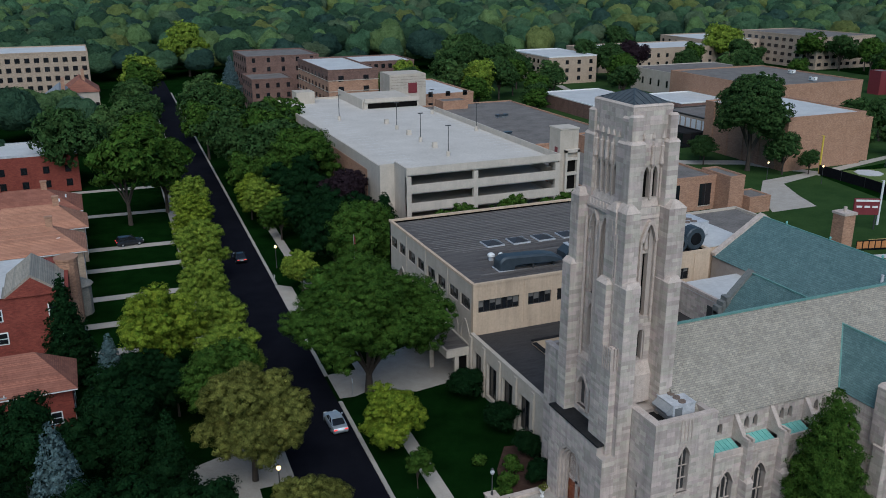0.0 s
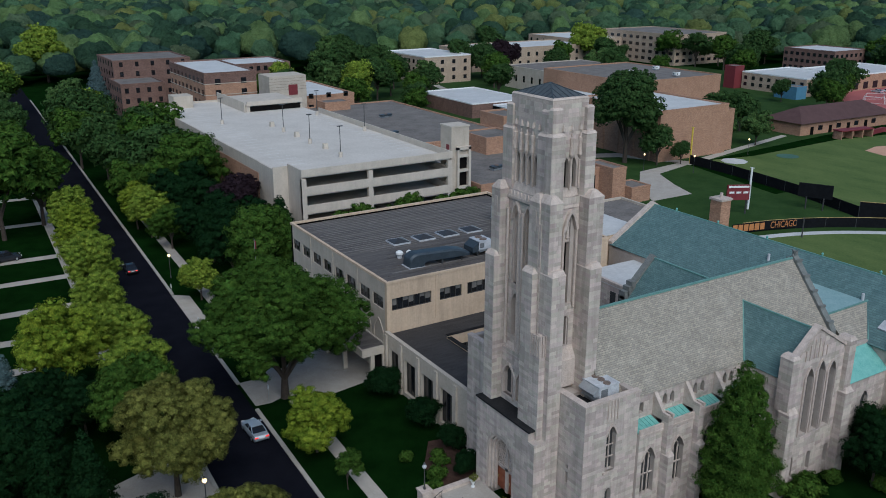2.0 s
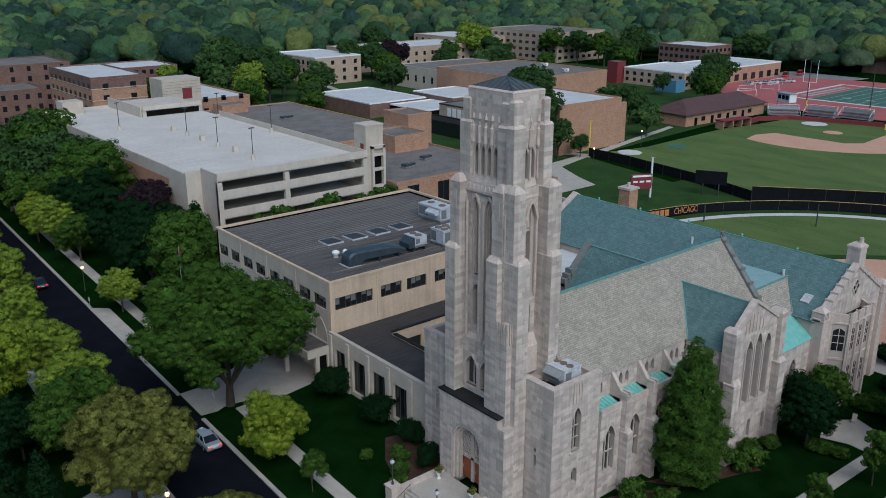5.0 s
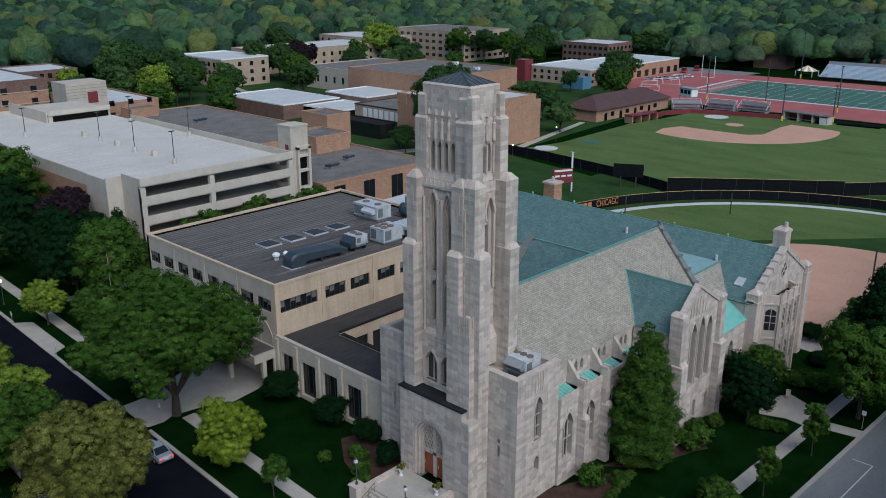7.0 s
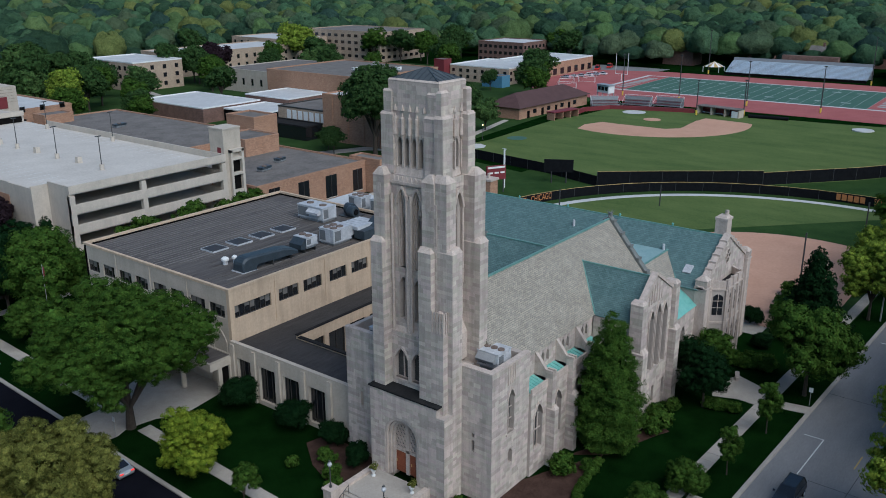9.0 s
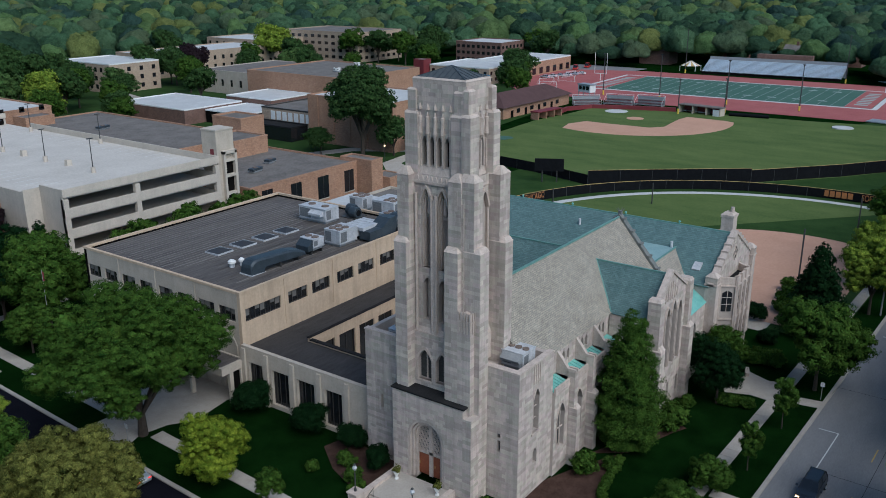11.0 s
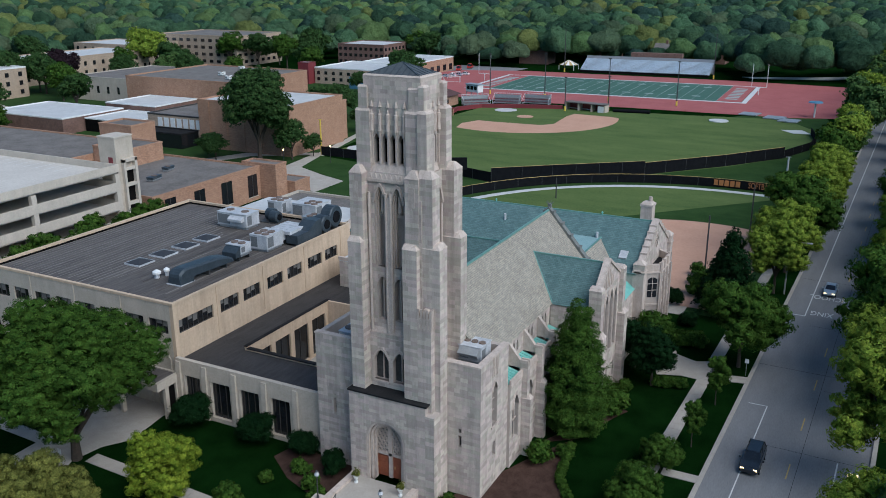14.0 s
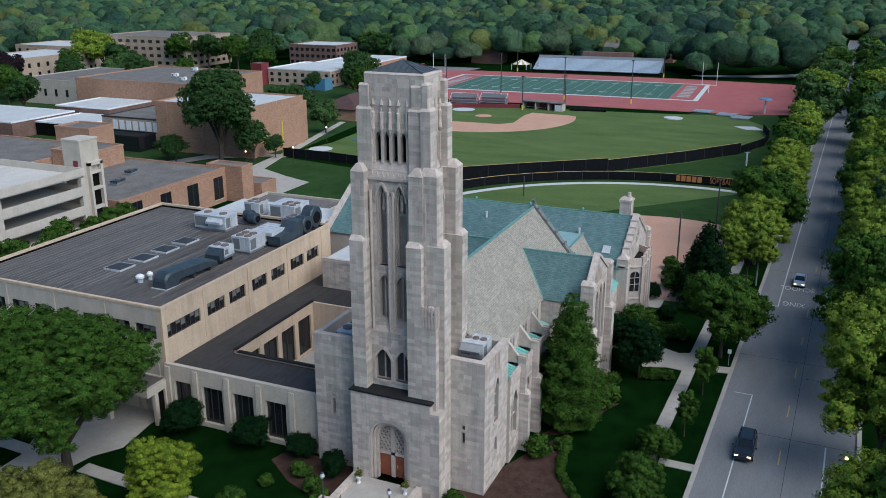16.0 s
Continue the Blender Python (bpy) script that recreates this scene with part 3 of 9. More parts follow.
for a, b, s0, sp, ap in twin:
    o, i = arch_pts(a - 0.2, b + 0.2, sp, ap + 0.28), arch_pts(a + 0.02, b - 0.02, sp, ap - 0.02)
    for k in range(len(o) - 1):
        trim.face_ext(west(1.7), [o[k], o[k + 1], i[k + 1], i[k]], -0.12, 0.15)
    for u in (a - 0.2, b - 0.02):
        trim.face_ext(west(1.7), [(u, s0 - 0.1), (u + 0.22, s0 - 0.1), (u + 0.22, sp), (u, sp)], -0.12, 0.15)
    trim.face_ext(west(1.7), [((a + b) / 2 - 0.05, s0), ((a + b) / 2 + 0.05, s0), ((a + b) / 2 + 0.05, ap - 0.1), ((a + b) / 2 - 0.05, ap - 0.1)], 0.3, 0.42)
    trim.face_ext(west(1.7), [(a, s0 - 0.3), (b, s0 - 0.3), (b, s0), (a, s0)], -0.15, 0.2)
low = [(-3.2, -2.15, 16.6, 20.1, 20.8), (-4.95, -3.9, 16.6, 20.1, 20.8)]
panel(west(2.1), -5.62, -1.38, 15.4, 21.2, low, 0, 0.6)
tall = [(-3.3, -2.05, 21.7, 27.7, 29.2), (-5.05, -3.8, 21.7, 27.7, 29.2)]
panel(west(2.1), -5.62, -1.38, 21.2, 30.4, tall, 0, 0.7)
trim.loft([(1.66, -5.62, 15.0), (1.66, -1.38, 15.0), (2.1, -1.38, 15.9), (2.1, -5.62, 15.9)], [(1.7, -5.62, 14.9), (1.7, -1.38, 14.9), (2.2, -1.38, 14.9), (2.2, -5.62, 14.9)])
trim.box(1.78, 2.12, -3.78, -3.32, 15.4, 28.2)
for y in (-3.78, -3.32, -1.62, -5.38):
    trim.cyl(1.86, y, 15.6, 28.6, 0.14, n=8)
for a, b in ((-3.3, -2.05), (-5.05, -3.8)):
    pts = arch_pts(a - 0.12, b + 0.12, 27.7, 29.42)
    inn = arch_pts(a + 0.04, b - 0.04, 27.7, 29.12)
    for k in range(len(pts) - 1):
        trim.face_ext(west(2.1), [pts[k], pts[k + 1], inn[k + 1], inn[k]], -0.24, 0.1)
    for grow_, dd in ((0.05, 0.1), (0.17, 0.3)):
        pts, inn = arch_pts(a + grow_ - 0.04, b - grow_ + 0.04, 27.7, 29.16 - grow_), arch_pts(a + grow_ + 0.08, b - grow_ - 0.08, 27.7, 29.02 - grow_)
        for k in range(len(pts) - 1):
            trim.face_ext(west(2.1), [pts[k], pts[k + 1], inn[k + 1], inn[k]], dd, dd + 0.2)
        for u in (a + grow_ - 0.04, b - grow_ - 0.08):
            trim.face_ext(west(2.1), [(u, 21.7), (u + 0.12, 21.7), (u + 0.12, 27.7), (u, 27.7)], dd, dd + 0.2)
    mid = (a + b) / 2
    trim.box(2.3, 2.45, mid - 0.06, mid + 0.06, 16.6, 20.6)
    trim.box(2.2, 2.5, a, b, 20.7, 21.7)
    trim.box(2.62, 2.8, a + 0.1, b - 0.1, 26.3, 26.55)
TRIMS.append(trim)
trim = Mesh()
# carved band over the tall openings
trim.box(1.86, 2.3, -5.62, -1.38, 29.55, 29.8)
for k in range(8):
    y = -1.75 - 0.5 * k
    trim.loft([(1.9, y - 0.2, 29.8), (1.9, y + 0.2, 29.8), (2.2, y + 0.2, 29.8), (2.2, y - 0.2, 29.8)], [(1.95, y - 0.05, 30.25), (1.95, y + 0.05, 30.25), (2.2, y + 0.05, 30.25), (2.2, y - 0.05, 30.25)])
trim.loft([(1.9, -5.62, 29.8), (1.9, -1.38, 29.8), (2.5, -1.38, 29.8), (2.5, -5.62, 29.8)], [(2.36, -5.62, 31.0), (2.36, -1.38, 31.0), (2.5, -1.38, 31.0), (2.5, -5.62, 31.0)])
# south bay
slit_s = [(4.05, 4.75, 16.8, 19.2, 19.8)]
panel(south(-7.0), 2.65, 5.35, 13.0, 20.2, slit_s, 0, 0.7)
slot = [(3.8, 5.0, 20.8, 27.5, 29.0)]
panel(south(-7.0), 2.65, 5.35, 20.2, 30.4, slot, 0, 0.9)
trim.loft([(2.65, -7.55, 15.6), (5.35, -7.55, 15.6), (5.35, -7.0, 16.6), (2.65, -7.0, 16.6)], [(2.65, -7.55, 13.0), (5.35, -7.55, 13.0), (5.35, -7.0, 13.0), (2.65, -7.0, 13.0)])
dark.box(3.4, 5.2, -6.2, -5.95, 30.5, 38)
back.box(3.4, 5.2, -6.35, -5.95, 13.5, 30.5)
pts, inn = arch_pts(3.55, 5.25, 27.6, 29.4), arch_pts(3.8, 5.0, 27.5, 29.0)
for k in range(len(pts) - 1):
    trim.face_ext(south(-7.0), [pts[k], pts[k + 1], inn[k + 1], inn[k]], -0.3, 0.1)
for x in (3.68, 5.12, 2.95):
    trim.cyl(x, -7.12, 20.4, 27.8, 0.13, n=8)
trim.box(3.8, 5.0, -6.8, -6.55, 26.4, 26.7)
trim.loft([(2.9, -7.1, 29.5), (5.3, -7.1, 29.5), (5.3, -6.5, 29.5), (2.9, -6.5, 29.5)], [(2.9, -6.6, 31.0), (5.3, -6.6, 31.0), (5.3, -6.4, 31.0), (2.9, -6.4, 31.0)])
TRIMS.append(trim)
trim = Mesh()
# stepped buttresses: west pair, south pair, north-west and corner piers
for y0, y1 in ((-1.4, -0.05), (-7.0, -5.6)):
    mass(0.6, 2.3, y0, y1, 10.0, 24.2, cap=0.35)
    mass(1.15, 2.3, y0 + 0.04, y1 - 0.04, 24.2, 30.3)
    trim.loft([(1.1, y0, 30.3), (1.1, y1, 30.3), (2.3, y1, 30.3), (2.3, y0, 30.3)], [(1.45, (y0 + y1) / 2 - 0.22, 30.95), (1.45, (y0 + y1) / 2 + 0.22, 30.95), (2.3, (y0 + y1) / 2 + 0.22, 30.95), (2.3, (y0 + y1) / 2 - 0.22, 30.95)])
    trim.box(1.1, 1.2, y0 + 0.4, y1 - 0.4, 27.8, 29.6)
for x0, x1 in ((1.25, 2.65), (5.35, 6.6)):
    mass(x0, x1, -8.9, -6.8, 0 if x0 < 2 else 12, 24.3, cap=0.35)
    mass(x0 + 0.04, x1 - 0.04 + (0.5 if x0 > 4 else 0), -8.2, -6.8, 24.3, 30.4)
    xm = (x0 + x1) / 2 + (0.25 if x0 > 4 else 0)
    trim.loft([(x0, -8.25, 30.4), (x1 + (0.5 if x0 > 4 else 0), -8.25, 30.4), (x1 + (0.5 if x0 > 4 else 0), -6.8, 30.4), (x0, -6.8, 30.4)], [(xm - 0.25, -7.85, 31.0), (xm + 0.25, -7.85, 31.0), (xm + 0.25, -6.8, 31.0), (xm - 0.25, -6.8, 31.0)])
mass(1.5, 2.4, -7.75, -6.9, 18.0, 30.2)
mass(1.2, 2.0, -7.2, -6.9, 18.0, 28.5)
mass(0.62, 1.3, -8.35, -6.98, 0.0, 18.0)
mass(0.0, 1.3, -8.9, -8.0, 0.0, 9.0)
trim.box(0.55, 1.35, -8.42, -7.05, 18.0, 18.2)
for k in range(5):
    trim.box(0.53, 0.66, -8.4 + 0.3 * k, -8.24 + 0.3 * k, 17.0, 19.0)
for k in range(3):
    trim.box(0.6 + 0.28 * k, 0.76 + 0.28 * k, -8.46, -8.3, 17.0, 19.0)
trim.frustum((0.7, 1.3, -8.25, -7.1), 18.2, (0.95, 1.2, -7.9, -7.5), 18.9)
TRIMS.append(trim)
trim = Mesh()
# belfry stage
BEL = []
bel_w = [(-2.52, -1.97, 31.1, 33.1, 33.65), (-3.32, -2.77, 31.1, 33.1, 33.65), (-4.12, -3.57, 31.1, 33.1, 33.65), (-4.92, -4.37, 31.1, 33.1, 33.65)]
panel(west(2.4), -6.55, -1.05, 30.4, 38.2, bel_w, 0, 0.55)
bel_s = [(3.8, 4.35, 31.1, 33.1, 33.7), (4.6, 5.15, 31.1, 33.1, 33.7)]
panel(south(-6.6), 2.4, 6.15, 30.4, 38.2, bel_s, 0, 0.55)
core.box(5.6, 6.15, -6.05, -1.05, 30.4, 38.2)
core.box(2.95, 5.6, -1.6, -1.05, 30.4, 38.2)
core.box(2.95, 5.6, -6.05, -1.6, 37.0, 38.2)
for y0, y1 in ((-1.78, -0.4), (-6.95, -5.3)):
    mass(2.02, 2.6, y0, y1, 30.4, 35.6, cap=0.2)
    mass(2.2, 2.6, y0 + 0.15 if y0 < -5 else y0 + 0.3, y1 - 0.22, 35.6, 37.6, cap=0.15)
for x0, x1 in ((1.85, 3.2), (5.45, 6.5)):
    mass(x0, x1, -7.4, -6.5, 30.4, 35.7, cap=0.2)
    mass(x0 + 0.3, x1 - 0.05, -7.0, -6.5, 35.7, 37.8, cap=0.15)
for k in range(5):
    y = -1.86 - 0.8 * k
    trim.box(2.26, 2.42, y - 0.1, y + 0.1, 31.0, 33.5)
    trim.cyl(2.3, y, 36.0, 36.5, 0.17, 0.05, 6)
    BEL.append((2.27, y))
    trim.cyl(2.28, y, 33.4, 33.9, 0.06, 0.2, 8)
for k in range(3):
    x = 3.55 + 0.92 * k
    trim.cyl(x, -6.7, 36.0, 36.5, 0.17, 0.05, 6)
    BEL.append((x, -6.72))
    trim.box(x - 0.1, x + 0.1, -6.78, -6.6, 31.0, 33.5)
trim.box(2.365, 6.17, -6.635, -1.02, 37.05, 37.13)
trim.box(2.38, 6.17, -6.62, -1.03, 38.2, 38.55)
trim.frustum((2.35, 6.2, -6.65, -1.0), 38.55, (2.47, 6.08, -6.53, -1.12), 38.7)
TRIMS.append(trim)
trim = Mesh()
# west porch with the round-headed doorway
door_hole = [(-5.85, -1.75, 0.0, 5.3, 7.35, False)]
wall(core, west(0.0), -8.02, 0.06, 0.0, 9.85, door_hole, 0.0, 0.95)
core.box(0.95, 2.1, -8.02, 0.06, 7.6, 9.85)
core.box(0.95, 2.1, -8.02, -5.9, 0.0, 7.6)
core.box(0.95, 2.1, -1.7, 0.06, 0.0, 7.6)
for r, d in ((0.0, 0.06), (0.28, 0.28), (0.52, 0.5)):
    o, i = arch_pts(-5.85 + r, -1.75 - r, 5.3, 7.35 - r, 10, False), arch_pts(-5.85 + r + 0.2, -1.75 - r - 0.2, 5.3, 7.15 - r, 10, False)
    for k in range(len(o) - 1):
        trim.face_ext(west(0.0), [o[k], o[k + 1], i[k + 1], i[k]], d, d + 0.3)
    for a, b in ((-5.85 + r, -5.65 + r), (-1.95 - r, -1.75 - r)):
        trim.face_ext(west(0.0), [(a, 0.9), (b, 0.9), (b, 5.3), (a, 5.3)], d, d + 0.3)
TRIMS.append(trim)
trim = Mesh()
# north and south blocks beside the tower
s_win = [(5.35, 6.45, 6.4, 9.9, 10.8)]
panel(south(-12.2), 2.75, 9.0, 0.0, 5.4, [(5.55, 6.25, 3.0, 4.2, 4.6)], 0, 0.6)
panel(south(-12.2), 2.75, 9.0, 5.4, 13.3, s_win, 0, 0.6)
panel(west(2.75), -12.2, -8.3, 0.0, 13.3, [(-10.3, -10.0, 5.0, 6.9, 6.9)], 0, 0.6)
core.box(8.4, 9.0, -11.6, -8.0, 0, 13.3)
core.box(3.3, 8.4, -11.6, -7.0, 0, 12.2)
core.box(3.35, 9.0, -8.4, -7.0, 12.2, 12.6)
n_slit = [(3.1, 3.4, 5.6, 7.6, 7.6)]
panel(west(2.3), 0.06, 5.25, 0.0, 13.7, n_slit, 0, 0.5)
core.box(2.8, 9.0, 4.75, 5.25, 0, 13.7)
core.box(2.8, 9.0, -0.6, 4.75, 0, 12.4)
trim.box(2.24, 2.86, 0.0, 5.3, 13.7, 13.86)
trim.box(2.68, 3.4, -11.6, -8.3, 13.3, 13.48)
trim.box(2.68, 9.06, -12.26, -11.6, 13.3, 13.48)
for k in range(4):
    trim.box(5.3 + 0.36 * k, 5.42 + 0.36 * k, -12.3, -12.18, 11.4, 13.3)
pts, inn = arch_pts(5.2, 6.6, 9.9, 11.1), arch_pts(5.35, 6.45, 9.9, 10.8)
for k in range(len(pts) - 1):
    trim.face_ext(south(-12.2), [pts[k], pts[k + 1], inn[k + 1], inn[k]], -0.1, 0.1)
trim.box(5.86, 5.94, -11.95, -11.85, 6.4, 10.5)
trim.box(5.1, 6.7, -12.35, -12.1, 6.2, 6.4)
for z in (7.6, 8.8):
    trim.box(5.35, 6.45, -11.95, -11.85, z, z + 0.06)

TRIMS.append(trim)
trim = Mesh()
# nave, aisle, transept, chancel wing
ais = [(9.55, 11.15, 2.6, 6.2, 7.5), (13.2, 14.85, 2.6, 6.2, 7.5), (17.2, 18.8, 2.6, 6.2, 7.5), (21.0, 22.6, 2.6, 6.2, 7.5)]
panel(south(-12.5), 9.0, 23.6, 0.0, 9.0, ais, 0, 0.6)
for a, b, s0, sp, ap in ais:
    m0 = (a + b) / 2
    for x in (a + (b - a) / 3, a + 2 * (b - a) / 3):
        trim.box(x - 0.05, x + 0.05, -12.3, -12.2, s0, sp + 0.5)
    trim.box(a, b, -12.3, -12.2, 4.6, 4.7)
    o, i = arch_pts(a - 0.15, b + 0.15, sp, ap + 0.2), arch_pts(a, b, sp, ap)
    for k in range(len(o) - 1):
        trim.face_ext(south(-12.5), [o[k], o[k + 1], i[k + 1], i[k]], -0.12, 0.1)
    for s1, s2 in ((-0.25, 0.25),):
        o = arch_pts(m0 - 0.45, m0 + 0.45, sp, ap - 0.5)
        i = arch_pts(m0 - 0.36, m0 + 0.36, sp, ap - 0.62)
        for k in range(len(o) - 1):
            trim.face_ext(south(-12.5), [o[k], o[k + 1], i[k + 1], i[k]], 0.2, 0.3)
cler = []
for x in (10.6, 13.55, 14.5, 17.55, 18.5, 21.6, 22.5):
    cler.append((x - 0.26, x + 0.26, 10.15, 10.95, 11.35))
panel(south(-10.9), 9.0, 23.8, 9.0, 12.1, cler, 0, 0.5)
core.box(9.0, 37.6, -10.4, -9.9, 0, 12.1)
core.box(9.0, 37.6, -0.6, -0.1, 0, 12.1)
for x in (12.2, 16.2, 20.2):
    mass(x - 0.35, x + 0.35, -13.5, -12.5, 0, 6.4, cap=0.3)
    mass(x - 0.32, x + 0.32, -13.1, -12.3, 6.4, 10.2)
    for q in (-0.24, 0.24):
        trim.box(x + q - 0.12, x + q + 0.12, -13.14, -12.26, 10.2, 10.5)
    trim.loft([(x - 0.2, -12.3, 9.6), (x + 0.2, -12.3, 9.6), (x + 0.2, -12.3, 10.3), (x - 0.2, -12.3, 10.3)], [(x - 0.2, -10.9, 9.6), (x + 0.2, -10.9, 9.6), (x + 0.2, -10.9, 12.0), (x - 0.2, -10.9, 12.0)])
trim.box(9.0, 23.8, -11.02, -10.8, 12.02, 12.2)
trim.box(9.0, 23.6, -12.62, -12.5, 8.75, 9.0)
trim.box(9.0, 23.6, -12.58, -12.38, 9.0, 9.5)
TRIMS.append(trim)
trim = Mesh()
# south transept with its three lancets
tl = [(26.3, 27.5, 5.6, 11.6, 12.7), (28.0, 29.2, 5.6, 11.9, 13.1), (29.7, 30.9, 5.6, 11.6, 12.7)]
panel(south(-16.3), 24.0, 32.6, 0.0, 4.6, [(25.6, 26.2, 1.2, 3.0, 3.4), (28.3, 28.9, 1.2, 3.0, 3.4), (31.0, 31.6, 1.2, 3.0, 3.4)], 0, 0.6)
panel(south(-16.3), 24.0, 32.6, 4.6, 13.6, tl, 0, 0.6)
core.face_ext(south(-16.3), [(24.0, 13.6), (32.6, 13.6), (27.5, 16.65)], 0, 0.6)
for k in range(7):
    z0, z1 = 13.6 + 0.5 * k, 14.1 + 0.5 * k
    hw = 1 - (z1 - 13.6) / 3.05
    if hw > 0.08:
        stones(ash, south(-16.3), 27.5 - 3.45 * hw, 27.5 + 5.05 * hw, z0, z1, hmin=0.5, hmax=0.5)
for a, b, s0, sp, ap in tl:
    o, i = arch_pts(a - 0.16, b + 0.16, sp, ap + 0.25), arch_pts(a, b, sp, ap)
    for k in range(len(o) - 1):
        trim.face_ext(south(-16.3), [o[k], o[k + 1], i[k + 1], i[k]], -0.15, 0.1)
    for u in (a - 0.12, b + 0.02):
        trim.box(u, u + 0.1, -16.45, -16.2, s0, sp)
    trim.box((a + b) / 2 - 0.06, (a + b) / 2 + 0.06, -16.1, -15.95, s0, ap - 0.3)
for s in (-1, 1):
    trim.loft([(27.5, -16.45, 16.65), (27.5, -15.7, 16.65), (27.5, -15.7, 17.0), (27.5, -16.45, 17.0)], [(28.3 + 4.5 * s, -16.45, 13.4), (28.3 + 4.5 * s, -15.7, 13.4), (28.3 + 4.5 * s, -15.7, 13.8), (28.3 + 4.5 * s, -16.45, 13.8)])
for k in range(6):
    trim.box(25.9 + 0.62 * k, 26.02 + 0.62 * k, -16.42, -16.3, 13.6, 14.4 + 1.5 * (1 - abs(k - 2.5) / 3))
for x0 in (23.4, 31.9):
    mass(x0, x0 + 1.2, -17.2, -16.0, 0, 9.0, cap=0.4)
    mass(x0 + 0.1, x0 + 1.1, -16.8, -15.4, 9.0, 14.4, cap=0.25)
panel(west(24.0), -16.3, -10.9, 0.0, 12.0, [], 0, 0.5)
core.box(32.1, 32.6, -16.3, -10.9, 0, 12.0)
TRIMS.append(trim)
trim = Mesh()
# link and south gable of the chancel wing
panel(south(-15.8), 32.6, 40.9, 0.0, 8.85, [(34.4, 35.0, 4.4, 6.0, 6.4), (37.0, 38.2, 3.8, 6.4, 7.2)], 0, 0.5)
core.box(32.6, 40.9, -13.3, -12.7, 0, 11.2)
g_out = [(40.9, 0.0), (56.3, 0.0), (56.3, 11.1), (48.6, 15.75), (40.9, 11.1)]
core.face_ext(south(-16.5), g_out, 0, 0.6)
stones(ash, south(-16.5), 40.9, 56.3, 0.0, 11.1)
for k in range(8):
    z0, z1 = 11.1 + 0.5 * k, 11.6 + 0.5 * k
    hw = 7.65 * (1 - (z1 - 11.1) / 4.65)
    stones(ash, south(-16.5), 48.6 - hw, 48.6 + hw, z0, z1, hmin=0.5, hmax=0.5)
for s in (-1, 1):
    trim.loft([(48.6, -16.65, 15.75), (48.6, -15.8, 15.75), (48.6, -15.8, 16.15), (48.6, -16.65, 16.15)], [(48.6 + 7.9 * s, -16.65, 10.9), (48.6 + 7.9 * s, -15.8, 10.9), (48.6 + 7.9 * s, -15.8, 11.35), (48.6 + 7.9 * s, -16.65, 11.35)])
    trim.box(48.6 + 7.2 * s - 0.6, 48.6 + 7.2 * s + 0.6, -17.0, -15.6, 0.0, 11.0)
    trim.box(48.6 + 7.2 * s - 0.7, 48.6 + 7.2 * s + 0.7, -17.1, -15.5, 11.0, 11.2)
    for q in range(4):
        trim.box(48.6 + 7.2 * s - 0.58 + 0.31 * q, 48.6 + 7.2 * s - 0.42 + 0.31 * q, -17.04, -15.56, 11.2, 12.1)
    trim.box(48.6 + 7.2 * s - 0.5, 48.6 + 7.2 * s + 0.5, -16.9, -15.7, 11.2, 12.0)
    trim.frustum((48.6 + 7.2 * s - 0.66, 48.6 + 7.2 * s + 0.66, -17.06, -15.54), 12.1, (48.6 + 7.2 * s - 0.2, 48.6 + 7.2 * s + 0.2, -16.5, -16.1), 12.6)
    for k in range(5):
        trim.box(48.6 + (5.4 - 1.05 * k) * s - 0.16, 48.6 + (5.4 - 1.05 * k) * s + 0.16, -16.7, -15.75, 12.4 + 0.64 * k, 13.02 + 0.64 * k)
# quatrefoil in the gable
for ang in range(4):
    cx_, cz = 48.6 + 0.42 * math.cos(ang * math.pi / 2), 13.3 + 0.55 * math.sin(ang * math.pi / 2)
    for k in range(8):
        a0, a1 = k * math.pi / 4, (k + 1) * math.pi / 4
        trim.face_ext(south(-16.5), [(cx_ + 0.42 * math.cos(a0), cz + 0.5 * math.sin(a0)), (cx_ + 0.42 * math.cos(a1), cz + 0.5 * math.sin(a1)), (cx_ + 0.3 * math.cos(a1), cz + 0.37 * math.sin(a1)), (cx_ + 0.3 * math.cos(a0), cz + 0.37 * math.sin(a0))], -0.12, 0.02)
TRIMS.append(trim)
trim = Mesh()
# canted two-storey bay on the gable, with a sunk roof behind its parapet
bay = [(43.6, -16.5), (44.8, -18.2), (49.8, -18.2), (51.0, -16.5)]
core.prism(bay, 0, 10.3)
BAYF = []
for (xa, ya), (xb, yb), lights in ((bay[0], bay[1], 1), (bay[1], bay[2], 3), (bay[2], bay[3], 1)):
    ln = math.dist((xa, ya), (xb, yb))
    put = lambda u, z, d, xa=xa, ya=ya, xb=xb, yb=yb, ln=ln: (xa + (xb - xa) * u / ln - (yb - ya) / ln * d, ya + (yb - ya) * u / ln + (xb - xa) / ln * d, z)
    BAYF.append((put, ln, lights))
    trim.face_ext(put, [(0, 10.3), (ln, 10.3), (ln, 11.3), (0, 11.3)], 0.0, 0.28)
    trim.face_ext(put, [(-0.05, 10.15), (ln + 0.05, 10.15), (ln + 0.05, 10.32), (-0.05, 10.32)], -0.14, 0.05)
    trim.face_ext(put, [(0.1, 5.75), (ln - 0.1, 5.75), (ln - 0.1, 6.0), (0.1, 6.0)], -0.1, 0.05)
    for k in range(lights + 1):
        u = ln * k / lights
        trim.face_ext(put, [(u - 0.17, 0), (u + 0.17, 0), (u + 0.17, 10.15), (u - 0.17, 10.15)], -0.24, 0.02)
        trim.face_ext(put, [(u - 0.12, 10.32), (u + 0.12, 10.32), (u + 0.1, 11.5), (u - 0.1, 11.5)], -0.16, 0.3)
